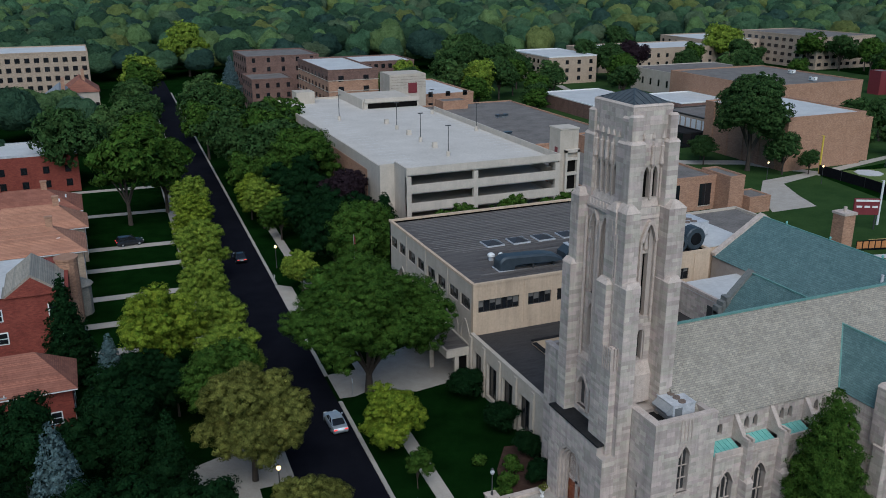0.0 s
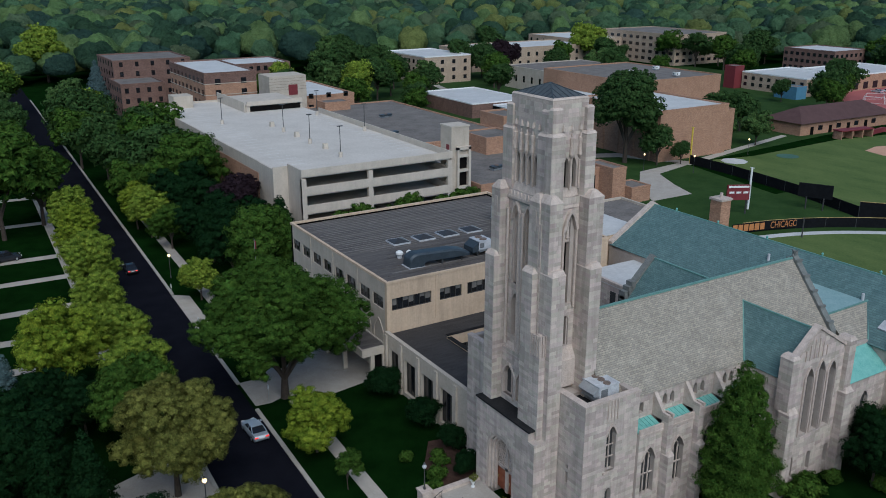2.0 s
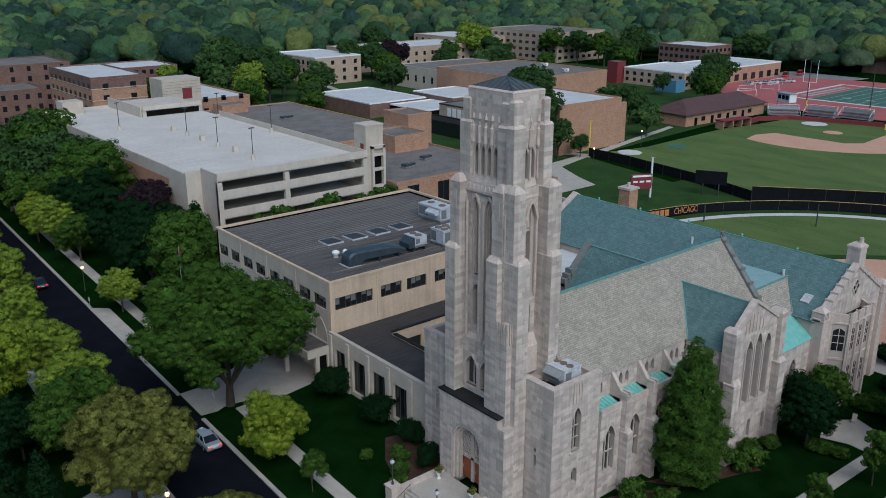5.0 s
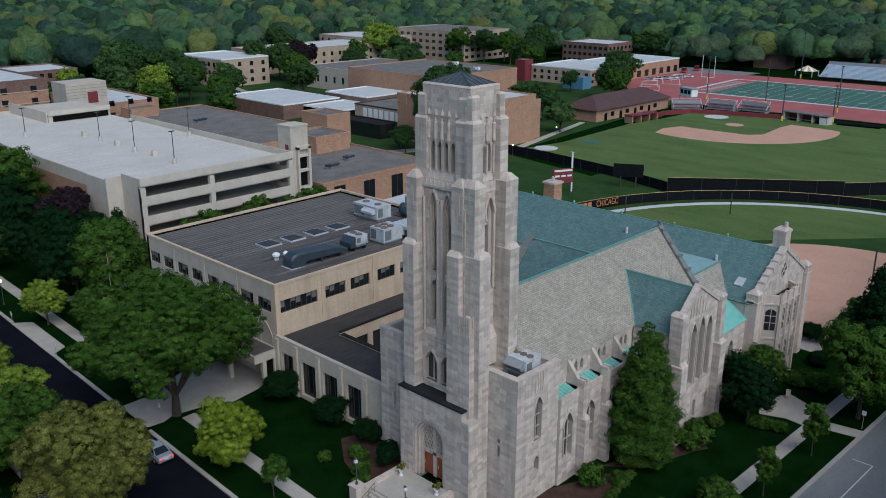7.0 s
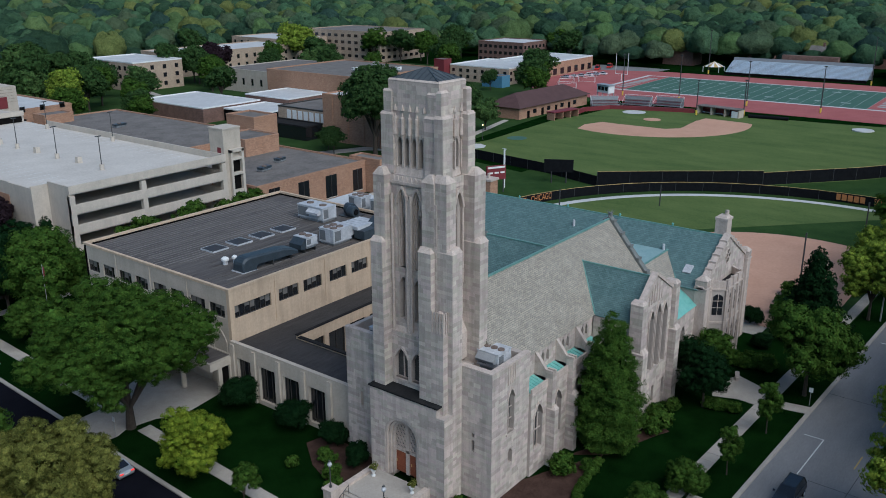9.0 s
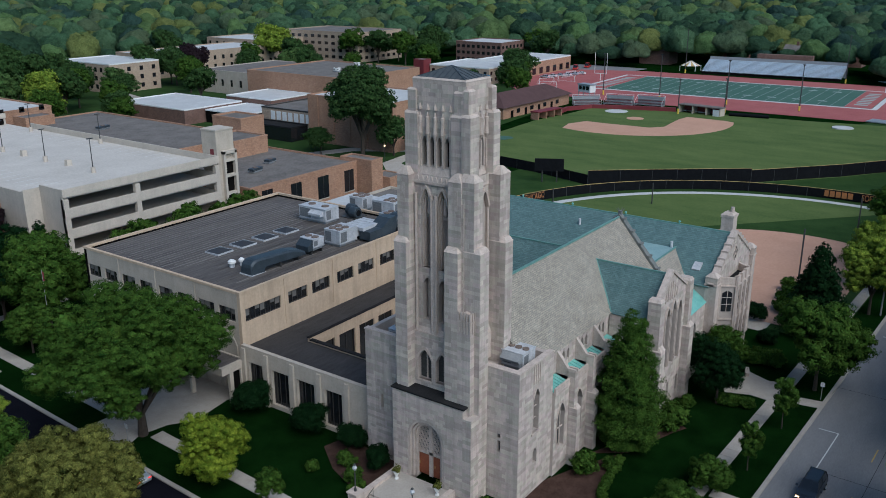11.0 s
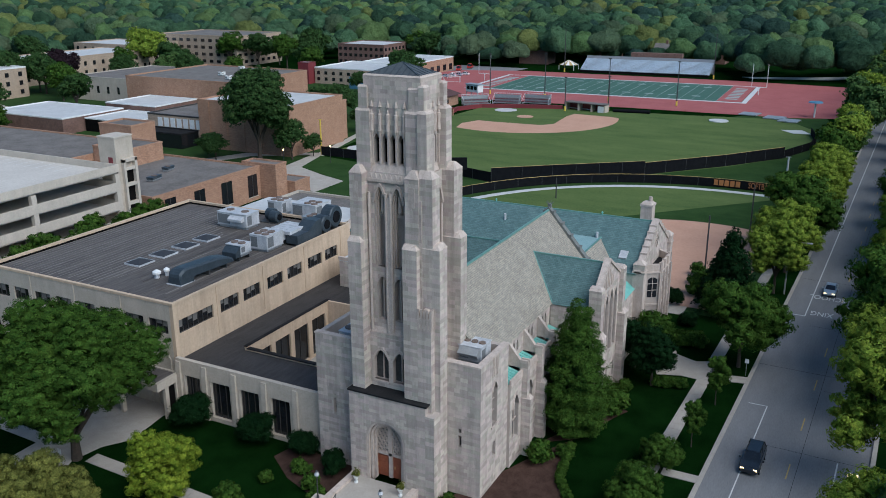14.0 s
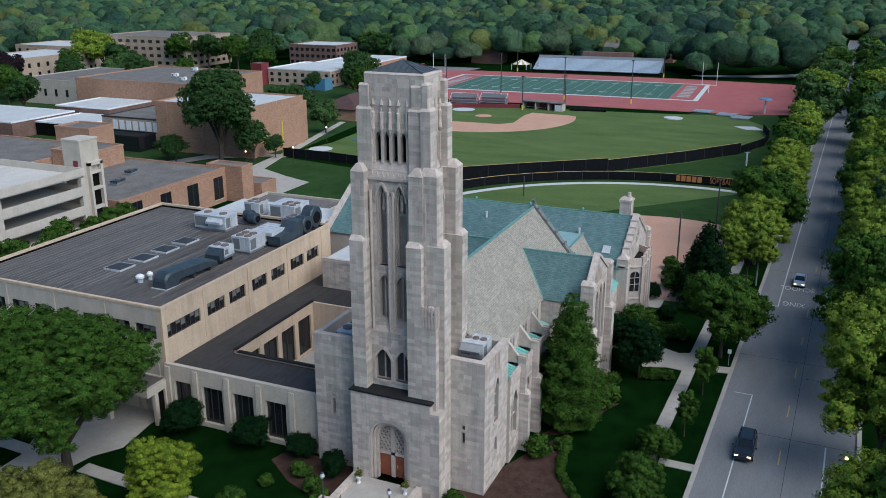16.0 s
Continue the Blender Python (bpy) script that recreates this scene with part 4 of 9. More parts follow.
core.box(40.9, 41.4, -16.0, 27, 0, 10.8)
core.box(55.8, 56.3, -16.0, 27, 0, 10.8)
core.box(41.4, 55.8, 26.4, 27, 0, 10.8)
core.face_ext(lambda u, z, d: (u, 26.4 + d, z), [(40.9, 10.8), (56.3, 10.8), (48.6, 15.5)], 0, 0.6)
for s in (-1, 1):
    trim.loft([(48.6, 26.3, 15.75), (48.6, 27.1, 15.75), (48.6, 27.1, 16.15), (48.6, 26.3, 16.15)], [(48.6 + 7.9 * s, 26.3, 10.9), (48.6 + 7.9 * s, 27.1, 10.9), (48.6 + 7.9 * s, 27.1, 11.35), (48.6 + 7.9 * s, 26.3, 11.35)])
TRIMS.append(trim)
trim = Mesh()
# nave end gable with its coping, and the north transept
for s in (-1, 1):
    trim.loft([(37.2, -5.5, 18.7), (38.0, -5.5, 18.7), (38.0, -5.5, 19.15), (37.2, -5.5, 19.15)], [(37.2, -5.5 + 5.9 * s, 11.8), (38.0, -5.5 + 5.9 * s, 11.8), (38.0, -5.5 + 5.9 * s, 12.3), (37.2, -5.5 + 5.9 * s, 12.3)])
    for q in (0.1, 0.3, 0.5, 0.7, 0.9):
        trim.box(37.15, 38.05, -5.5 + 5.9 * s * q - 0.14, -5.5 + 5.9 * s * q + 0.14, 19.1 - 6.85 * q, 19.36 - 6.85 * q)
core.loft([(37.3, -10.9, 0), (37.3, -0.1, 0), (37.3, -0.1, 12.1), (37.3, -5.5, 18.7), (37.3, -10.9, 12.1)], [(37.9, -10.9, 0), (37.9, -0.1, 0), (37.9, -0.1, 12.1), (37.9, -5.5, 18.7), (37.9, -10.9, 12.1)])
for a in range(6):
    an = a * math.pi / 3
    trim.tube((37.6, -5.5, 19.2), (37.6 + 0.5 * math.cos(an), -5.5 + 0.5 * math.sin(an), 19.75), 0.05, 0.03, 4)
trim.box(37.4, 37.8, -5.7, -5.3, 19.0, 19.5)
nt = [(25.2, 0.0), (33.4, 0.0), (33.4, 12.4), (29.3, 16.4), (25.2, 12.4)]
core.face_ext(south(7.0), nt, 0, 0.6)
core.box(25.2, 25.7, -0.2, 7.0, 0, 12.0)
for s in (-1, 1):
    trim.loft([(29.3, 6.9, 16.5), (29.3, 7.7, 16.5), (29.3, 7.7, 16.9), (29.3, 6.9, 16.9)], [(29.3 + 4.4 * s, 6.9, 12.2), (29.3 + 4.4 * s, 7.7, 12.2), (29.3 + 4.4 * s, 7.7, 12.6), (29.3 + 4.4 * s, 6.9, 12.6)])
for k in range(3):
    trim.box(24.9 + 0.5 * k, 25.5 + 0.5 * k, 6.8, 7.8, 12.0 + 0.5 * k, 13.2 + 0.5 * k)
core.box(31.5, 40.9, 7.6, 22.0, 0, 9.7)
stones(ash, west(31.5), 7.6, 22.0, 4.0, 9.7)
part("wall", core, "mortar", church, "limestone walls of the church")
part("ashlar", ash, "stone", church, "coursed limestone blocks in varied greys and buffs", kind="stuff")
TRIMS.append(trim)
for nm, tm in zip(('bay_moulding', 'carved_band', 'buttress_cap', 'belfry_carving', 'porch_arch', 'block_coping', 'aisle_tracery', 'transept_tracery', 'gable_coping', 'bay_coping', 'nave_coping'), TRIMS):
    for pc in pieces(tm, -0.06 if nm in ("buttress_cap", "bay_coping", "block_coping") else -0.004 if nm == "carved_band" else 0.01):
        part(nm, pc, "coping" if nm == "nave_coping" else "trim", church, "carved pale limestone " + nm.replace("_", " "))
part("blind_backing", back, "mortar", church, "plain stone at the back of the blind openings")
# slits are strips laid on the backing, their shade put into the near-black
for a in (-2.68, -4.42):
    part("slit", Mesh().box(2.9, 2.96, a - 0.42, a - 0.12, 21.9, 26.6), "dark", church, "narrow dark slit window")
    part("slit", Mesh().box(2.9, 2.96, a - 0.36, a - 0.06, 16.8, 19.6), "dark", church, "narrow dark slit window")
part("slit", Mesh().box(4.5, 4.85, -6.42, -6.34, 20.9, 26.4), "dark", church, "narrow dark slit window")
part("slit", Mesh().box(4.2, 4.6, -6.42, -6.34, 16.9, 19.4), "dark", church, "narrow dark slit window")


def statue(x, y, z, h=1.75):
    """A plain standing stone shape on a corbel."""
    m = Mesh()
    m.cyl(x, y, z - 0.35, z, 0.05, 0.24, 8)
    m.cyl(x, y, z, z + h * 0.45, 0.2, 0.15, 8)
    m.cyl(x, y, z + h * 0.45, z + h * 0.78, 0.15, 0.19, 8)
    m.cyl(x, y, z + h * 0.78, z + h * 0.84, 0.19, 0.07, 8)
    m.cyl(x, y, z + h * 0.84, z + h, 0.1, 0.07, 8)
    part("statue", m, "trim", church, "weathered stone niche statue")


for y in (-2.68, -4.42):
    statue(2.45, y, 26.9)
statue(4.4, -6.72, 26.8)
for x, y in BEL:
    statue(x, y, 33.95, 1.8)
part("recess", dark, "dark", church, "near-black block standing for belfry shade")

# dark glass behind the windows
M["leaded"] = mat("leaded_window_glass", (0.02, 0.021, 0.022), (0.075, 0.075, 0.073), 0.35, 0.3, 0.2, 6, contrast=0.4)
for nm, put, holes, d in (("window", west(1.7), twin, 0.45), ("window", south(-12.2), s_win + [], 0.5), ("window", south(-12.2), [(5.55, 6.25, 3.0, 4.2, 4.6)], 0.5), ("window", south(-12.5), ais, 0.5), ("window", south(-10.9), cler, 0.4), ("window", south(-16.3), tl, 0.5),
                          ("window", south(-16.3), [(25.6, 26.2, 1.2, 3.0, 3.4), (28.3, 28.9, 1.2, 3.0, 3.4), (31.0, 31.6, 1.2, 3.0, 3.4)], 0.5), ("window", south(-15.8), [(34.4, 35.0, 4.4, 6.0, 6.4), (37.0, 38.2, 3.8, 6.4, 7.2)], 0.4), ("window", west(2.75), [(-10.3, -10.0, 5.0, 6.9, 6.9)], 0.4), ("window", west(2.3), n_slit, 0.4)):
    for h in holes:
        part(nm, Mesh().face_ext(put, [(h[0] - 0.05, h[2] - 0.05), (h[1] + 0.05, h[2] - 0.05), (h[1] + 0.05, h[4] + 0.05), (h[0] - 0.05, h[4] + 0.05)], d, d + 0.06), "leaded", church, "dark leaded church window")
for put, ln, lights in BAYF:
    for k in range(lights):
        a, b = ln * k / lights + 0.42, ln * (k + 1) / lights - 0.42
        for z0, z1 in ((6.9, 9.6), (2.2, 5.0)):
            w = part("window", Mesh().face_ext(put, [(a, z0), (b, z0)] + list(reversed(arch_pts(a, b, z1 - 0.35, z1, 4))), -0.05, 0.03), "glass", church, "dark leaded church window")
            f = Mesh()
            f.face_ext(put, [((a + b) / 2 - 0.03, z0), ((a + b) / 2 + 0.03, z0), ((a + b) / 2 + 0.03, z1), ((a + b) / 2 - 0.03, z1)], -0.09, -0.05)
            for zz in (0.34, 0.67):
                f.face_ext(put, [(a, z0 + (z1 - z0) * zz), (b, z0 + (z1 - z0) * zz), (b, z0 + (z1 - z0) * zz + 0.06), (a, z0 + (z1 - z0) * zz + 0.06)], -0.085, -0.045)
            part("mullion", f, "trim", w)
for dx, dz in ((0.42, 0), (-0.42, 0), (0, 0.55), (0, -0.55)):
    part("window", Mesh().face_ext(south(-16.5), [(48.6 + dx + 0.3 * math.cos(k * 0.7854), 13.3 + dz + 0.37 * math.sin(k * 0.7854)) for k in range(8)], -0.05, 0.02), "glass", church, "dark quatrefoil light")

for k in range(5):
    part("window", Mesh().box(31.45, 31.53, 9.2 + 1.5 * k, 10.2 + 1.5 * k, 6.9, 9.0), "leaded", church, "dark leaded church window")
part("parapet", Mesh().box(31.4, 31.8, 7.7, 22.1, 9.85, 10.3), "trim", church)
# doors and tympanum
M["backing"] = mat("dim_leaded_glass", (0.06, 0.06, 0.06), (0.13, 0.125, 0.12), 0.5, 0.4, 0.1, 6)
d_put = west(0.9)
for a, b in ((-3.6, -2.2), (-5.4, -4.0)):
    lf = part("door", Mesh().face_ext(d_put, [(a, 1.0), (b, 1.0), (b, 3.35), (a, 3.35)], 0.1, 0.2), "wood", church, "red-brown panelled wooden church door")
    for k in range(3):
        part("panel", Mesh().face_ext(d_put, [(a + 0.12, 1.15 + 0.73 * k), (b - 0.12, 1.15 + 0.73 * k), (b - 0.12, 1.75 + 0.73 * k), (a + 0.12, 1.75 + 0.73 * k)], 0.06, 0.1), "wood", lf)
    part("handle", Mesh().box(0.92, 0.97, (a + b) / 2 + 0.45, (a + b) / 2 + 0.52, 2.0, 2.3), "gold", lf, "brass pull handle")
ty = Mesh()
ty.box(0.85, 1.05, -4.0, -3.6, 1.0, 6.9)
ty.box(0.85, 1.1, -5.6, -2.0, 3.35, 3.65)
ty.box(0.9, 1.1, -2.2, -1.75, 1.0, 5.5)
ty.box(0.9, 1.1, -5.85, -5.4, 1.0, 5.5)
for row in range(9):
    for col in range(9):
        cx_, cz, rr = -5.4 + 0.4 * col + 0.2 * (row % 2), 3.85 + 0.36 * row, 0.2
        if abs(cx_ + 3.8) / 1.75 > 1 or cz > 5.1 + 1.85 * math.sqrt(max(0.0, 1 - ((cx_ + 3.8) / 1.75) ** 2)):
            continue
        for k in range(8):
            a0, a1 = k * math.pi / 4, (k + 1) * math.pi / 4
            ty.face_ext(west(0.9), [(cx_ + rr * math.cos(a0), cz + rr * math.sin(a0)), (cx_ + rr * math.cos(a1), cz + rr * math.sin(a1)), (cx_ + rr * 0.62 * math.cos(a1), cz + rr * 0.62 * math.sin(a1)), (cx_ + rr * 0.62 * math.cos(a0), cz + rr * 0.62 * math.sin(a0))], 0.04, 0.14)
part("tympanum", ty, "trim", church, "pale carved stone tracery over the doors")
part("tympanum_glass", Mesh().face_ext(west(1.06), [(-5.6, 3.6), (-2.0, 3.6)] + list(reversed(arch_pts(-5.6, -2.0, 5.3, 7.1, 8, False))), 0.0, 0.06), "backing", church, "dim glass behind the tracery")

# roofs
def roof(name, pts, material, label, parent=church, thick=0.12):
    top = [Vector(p) for p in pts]
    n = (top[1] - top[0]).cross(top[2] - top[0]).normalized()
    if n.z < 0:
        n = -n
    return part(name, Mesh().loft([p - n * thick for p in top], top), material, parent, label)


roof("roof", [(6.4, -11.15, 12.05), (37.4, -11.15, 12.05), (37.4, -5.5, 18.75), (6.4, -5.5, 18.75)], "slate", "weathered grey-green slate nave roof")
roof("roof", [(6.4, 0.15, 12.05), (37.4, 0.15, 12.05), (37.4, -5.5, 18.75), (6.4, -5.5, 18.75)], "slate", "weathered grey-green slate nave roof")
part("ridge", Mesh().box(6.4, 37.4, -5.62, -5.38, 18.68, 18.86), "copperd", church, "green copper ridge cap")
for s in (-1, 1):
    roof("roof", [(27.5, -16.0, 16.4), (27.5, -7.3, 16.4), (28.3 + 4.5 * s, -11.2, 12.0), (28.3 + 4.5 * s, -16.0, 12.0)], "slatex", "teal slate transept roof")
    roof("roof", [(29.3, 7.2, 16.5), (29.3, -3.6, 16.5), (29.3 + 4.2 * s, 0.2, 12.0), (29.3 + 4.2 * s, 7.2, 12.0)], "slatex", "teal slate north transept roof")
    roof("roof", [(48.6, -16.0, 15.72), (48.6, 26.6, 15.72), (48.6 + 8.0 * s, 26.6, 10.9), (48.6 + 8.0 * s, -16.0, 10.9)], "slatex", "blue-green slate chancel wing roof")
part("ridge", Mesh().box(27.4, 27.6, -16.0, -7.3, 16.32, 16.5), "copperd", church, "green copper ridge cap")
part("ridge", Mesh().box(29.2, 29.4, -3.6, 7.2, 16.45, 16.62), "copperd", church, "green copper ridge cap")
part("ridge", Mesh().box(48.5, 48.7, -16.0, 26.6, 15.64, 15.82), "copperd", church, "green copper ridge cap")
for a, b, r in (((27.5, -7.3, 16.48), (23.9, -11.1, 12.1), 0.12), ((27.5, -7.3, 16.48), (32.7, -11.1, 12.1), 0.12), ((45.5, -10.0, 13.66), (41.0, -13.2, 11.1), 0.1)):
    part("valley_flashing", Mesh().tube(a, b, r, n=5), "copperd", church, "green copper valley flashing")
# link between nave end and chancel wing: slate skirts round a flat copper deck
M["paledeck"] = mat("pale_copper_sheet", (0.20, 0.31, 0.31), (0.32, 0.43, 0.43), 1.2, 0.5, 0.2, 8)
roof("roof", [(37.9, -13.2, 10.9), (41.0, -13.2, 11.1), (45.5, -10.0, 13.6), (37.9, -10.0, 13.5)], "slate", "weathered slate link roof")
roof("roof", [(37.9, 2.2, 10.9), (41.0, 2.2, 11.1), (45.5, -1.0, 13.6), (37.9, -1.0, 13.5)], "slate", "weathered slate link roof")
roof("flat_roof", [(37.9, -10.0, 13.5), (45.5, -10.0, 13.6), (45.5, -1.0, 13.6), (37.9, -1.0, 13.5)], "paledeck", "pale green copper deck between the roofs")
part("ridge", Mesh().loft([(37.9, -10.1, 13.5), (37.9, -9.9, 13.5), (37.9, -9.9, 13.62), (37.9, -10.1, 13.62)], [(45.5, -10.1, 13.6), (45.5, -9.9, 13.6), (45.5, -9.9, 13.72), (45.5, -10.1, 13.72)]), "copperd", church, "green copper edge roll")
part("bay_roof", Mesh().prism([(44.0, -16.5), (45.0, -17.9), (49.6, -17.9), (50.6, -16.5)], 10.3, 10.36), "tar", church, "dark sunk roof behind the bay parapet")
roof("lean_to_roof", [(32.6, -16.0, 8.9), (40.9, -16.0, 8.9), (40.9, -13.0, 11.1), (32.6, -13.0, 11.1)], "copper", "bright green copper lean-to roof")
for k in range(3):
    x0, x1 = ((9.0, 11.85), (12.55, 15.85), (16.55, 19.85))[k]
    cr = roof("lean_to_roof", [(x0, -12.4, 9.2), (x1, -12.4, 9.2), (x1, -10.9, 9.6), (x0, -10.9, 9.6)], "copper", "bright green copper aisle roof")
    for q in range(1, 6):
        x = x0 + (x1 - x0) * q / 6
        part("seam", Mesh().loft([(x - 0.025, -12.4, 9.2), (x + 0.025, -12.4, 9.2), (x + 0.025, -12.4, 9.26), (x - 0.025, -12.4, 9.26)], [(x - 0.025, -10.9, 9.6), (x + 0.025, -10.9, 9.6), (x + 0.025, -10.9, 9.66), (x - 0.025, -10.9, 9.66)]), "copper", cr)
roof("lean_to_roof", [(20.55, -12.4, 9.2), (23.6, -12.4, 9.2), (23.6, -10.9, 9.6), (20.55, -10.9, 9.6)], "copper", "bright green copper aisle roof")
part("ledge", Mesh().box(-0.12, 2.0, -8.2, 0.16, 9.85, 10.0), "tar", church, "black roofing on the porch ledge")
part("flat_roof", Mesh().box(3.35, 8.4, -11.6, -8.4, 12.2, 12.3), "tar", church, "black flat roof behind the parapet")
part("flat_roof", Mesh().box(2.8, 9.0, 0.0, 4.75, 12.4, 12.5), "tar", church, "black flat roof behind the parapet")
part("flat_roof", Mesh().box(31.5, 40.9, 7.7, 22.0, 9.7, 9.85), "whiteroof", church, "pale flat roof beside the chancel")
part("flat_roof", Mesh().box(33.6, 40.9, 0.2, 7.5, 8.8, 9.0), "whiteroof", church, "pale flat roof beside the chancel")
core2 = Mesh()
core2.box(33.6, 40.9, 0.2, 7.5, 0, 8.8)
part("wall", core2, "trim", church, "limestone side wall")
M["towerroof"] = mat("grey_seamed_metal", (0.045, 0.052, 0.056), (0.10, 0.11, 0.115), 0.8, 0.5, 0.2, 8)
cap = Mesh()
cap.frustum((2.5, 6.05, -6.48, -1.18), 38.62, (4.2, 4.35, -3.93, -3.73), 39.6)
tr_ = part("tower_roof", cap, "towerroof", church, "dark seamed metal tower roof")
for k in range(1, 9):
    y = -6.48 + 5.3 * k / 9
    f = min(1.0, 2 * min(k, 9 - k) / 9)
    part("seam", Mesh().tube((2.5, y, 38.64), (2.5 + 1.75 * f, y, 38.64 + 0.98 * f), 0.035, n=4), "duct", tr_)
for k in range(1, 6):
    x = 2.5 + 3.55 * k / 6
    f = min(1.0, 2 * min(k, 6 - k) / 6)
    part("seam", Mesh().tube((x, -6.48, 38.64), (x, -6.48 + 2.6 * f, 38.64 + 0.98 * f), 0.035, n=4), "duct", tr_)
for x, y in ((2.5, -6.48), (6.05, -6.48), (2.5, -1.18), (6.05, -1.18)):
    part("hip", Mesh().tube((x, y, 38.66), (4.27, -3.83, 39.62), 0.05, n=4), "duct", tr_)
ch = Mesh()
ch.box(52.7, 54.4, -14.66, -13.1, 8, 16.7)
ch.box(52.6, 54.5, -14.76, -13.0, 16.45, 16.75)
ch.frustum((52.7, 54.4, -14.66, -13.1), 16.7, (52.95, 54.15, -14.4, -13.35), 17.0)
ch.cyl(53.9, -14.1, 17.0, 17.6, 0.28, 0.24, 10)
part("chimney", ch, "trim", church, "pale limestone chimney")
part("skylight", Mesh().loft([(42.5, -14.2, 12.0), (42.5, -13.2, 12.0), (43.6, -13.2, 12.66), (43.6, -14.2, 12.66)], [(42.4, -14.2, 12.2), (42.4, -13.2, 12.2), (43.5, -13.2, 12.86), (43.5, -14.2, 12.86)]), "whitemetal", church, "small pale roof skylight")


# ---- school building ----
def window(parent, put, a, b, z0, z1, lights=4, depth=0.25, blinds=True, label="dark strip window with bronze frame"):
    """A recessed window: dark glass panes, frame, mullions and half-drawn blinds."""
    w = part("window", Mesh().face_ext(put, [(a, z0), (b, z0), (b, z1), (a, z1)], depth, depth + 0.04), "glass", parent, label)
    f = Mesh()
    for p, q, r, s in ((a, b, z0, z0 + 0.07), (a, b, z1 - 0.07, z1), (a, a + 0.07, z0, z1), (b - 0.07, b, z0, z1)):
        f.face_ext(put, [(p, r), (q, r), (q, s), (p, s)], depth - 0.08, depth)
    for k in range(1, lights):
        u = a + (b - a) * k / lights
        f.face_ext(put, [(u - 0.03, z0), (u + 0.03, z0), (u + 0.03, z1), (u - 0.03, z1)], depth - 0.07, depth)
    part("frame", f, "frame", w)
    if blinds:
        for k in range(lights):
            if (k * 7 + int(a * 13)) % 3 != 1:
                u0, u1 = a + (b - a) * k / lights + 0.06, a + (b - a) * (k + 1) / lights - 0.06
                part("blind", Mesh().face_ext(put, [(u0, z1 - (z1 - z0) * (0.35 + 0.12 * ((k * 5 + int(b * 3)) % 3))), (u1, z1 - (z1 - z0) * (0.35 + 0.12 * ((k * 5 + int(b * 3)) % 3))), (u1, z1 - 0.08), (u0, z1 - 0.08)], depth - 0.02, depth - 0.005), "blind", w, "pale roller blind")
    return w


M["wingroof"] = mat("dark_sheet_roof", (0.022, 0.02, 0.02), (0.06, 0.056, 0.054), 3.0, 0.7, 0.3, 14, stretch=(1, 4, 1))
M["skypane"] = plain("smoked_skylight_pane", (0.045, 0.045, 0.047), 0.35)
M["blind"] = plain("pale_blind", (0.16, 0.15, 0.135), 0.8)
school = thing("school_building", "beige stone three-storey school with strip windows and flat roof", "school")
WZ0, WZ1 = 8.95, 10.55
sw = [(4.2, 9.75), (11.0, 14.25), (15.1, 18.3), (19.7, 22.85), (23.8, 26.95), (28.3, 31.5), (32.3, 35.3)]
ww = [(25.8, 28.65), (29.4, 32.2), (33.4, 36.15), (36.95, 39.65), (40.8, 43.45), (44.3, 47.05), (48.1, 50.7), (51.6, 54.25)]
bs_ = Mesh()
wall(bs_, south(24.85), 3.5, 38.6, 0.0, 12.5, [(a, b, WZ0, WZ1, WZ1) for a, b in sw], 0, 0.5)
part("wall", bs_, "beige", school, "beige stone wall with a row of strip windows")
bw_ = Mesh()
arches = [(33.5, 36.3, 0.2, 5.4, 6.8, True), (37.2, 40.0, 0.2, 5.4, 6.8, True), (40.9, 43.7, 0.2, 5.4, 6.8, True), (44.6, 47.2, 0.2, 5.4, 6.8, True), (48.2, 51.0, 0.2, 5.4, 6.8, True)]
wall(bw_, west(3.5), 25.36, 54.3, 0.0, 7.6, arches, 0, 0.5)
wall(bw_, west(3.5), 25.36, 54.3, 7.6, 12.5, [(a, b, WZ0, WZ1, WZ1) for a, b in ww], 0, 0.5)
part("wall", bw_, "precast", school, "pale stone wall with pointed arches below strip windows")
can = thing("entrance_canopy", "low flat-roofed stone entrance canopy on the school wall", "canopy", 0, 0, 0)
part("roof", Mesh().box(0.15, 3.2, 25.0, 36.2, 4.2, 4.62), "tarred", can, "dark grey roof sheet")
for x0, x1, y0, y1 in ((-0.1, 0.15, 24.6, 36.4), (0.15, 3.48, 24.6, 25.0), (0.15, 3.48, 36.2, 36.4)):
    part("fascia", Mesh().box(x0, x1, y0, y1, 3.85, 4.8), "precast", can, "pale stone fascia")
part("back_strip", Mesh().box(3.2, 3.48, 25.0, 36.2, 3.9, 4.72), "precast", can)
for x, y in ((1.3, 24.85), (2.9, 24.85), (0.3, 30.5), (0.3, 35.9)):
    part("pier", Mesh().box(x - 0.25, x + 0.25, y - 0.2, y + 0.2, 0.03, 3.87), "precast", can)
# added near-black sheet: shade of the opening under the canopy
part("side_door", Mesh().box(1.55, 2.65, 24.9, 24.98, 0.03, 3.87), "dark", can, "near-black panel standing for the dark opening")
# solid filling of the school; near-black colour stands for the unlit rooms
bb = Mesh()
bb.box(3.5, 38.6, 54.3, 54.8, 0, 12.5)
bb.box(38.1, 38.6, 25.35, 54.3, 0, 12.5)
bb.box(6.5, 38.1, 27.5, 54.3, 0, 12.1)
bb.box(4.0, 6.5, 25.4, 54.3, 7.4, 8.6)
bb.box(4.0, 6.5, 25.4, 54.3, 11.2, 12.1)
part("core", bb, "dark", school, "near-black block standing for unlit rooms")
for a, b in sw:
    window(school, south(24.85), a, b, WZ0, WZ1, 7 if b - a > 4 else 4)
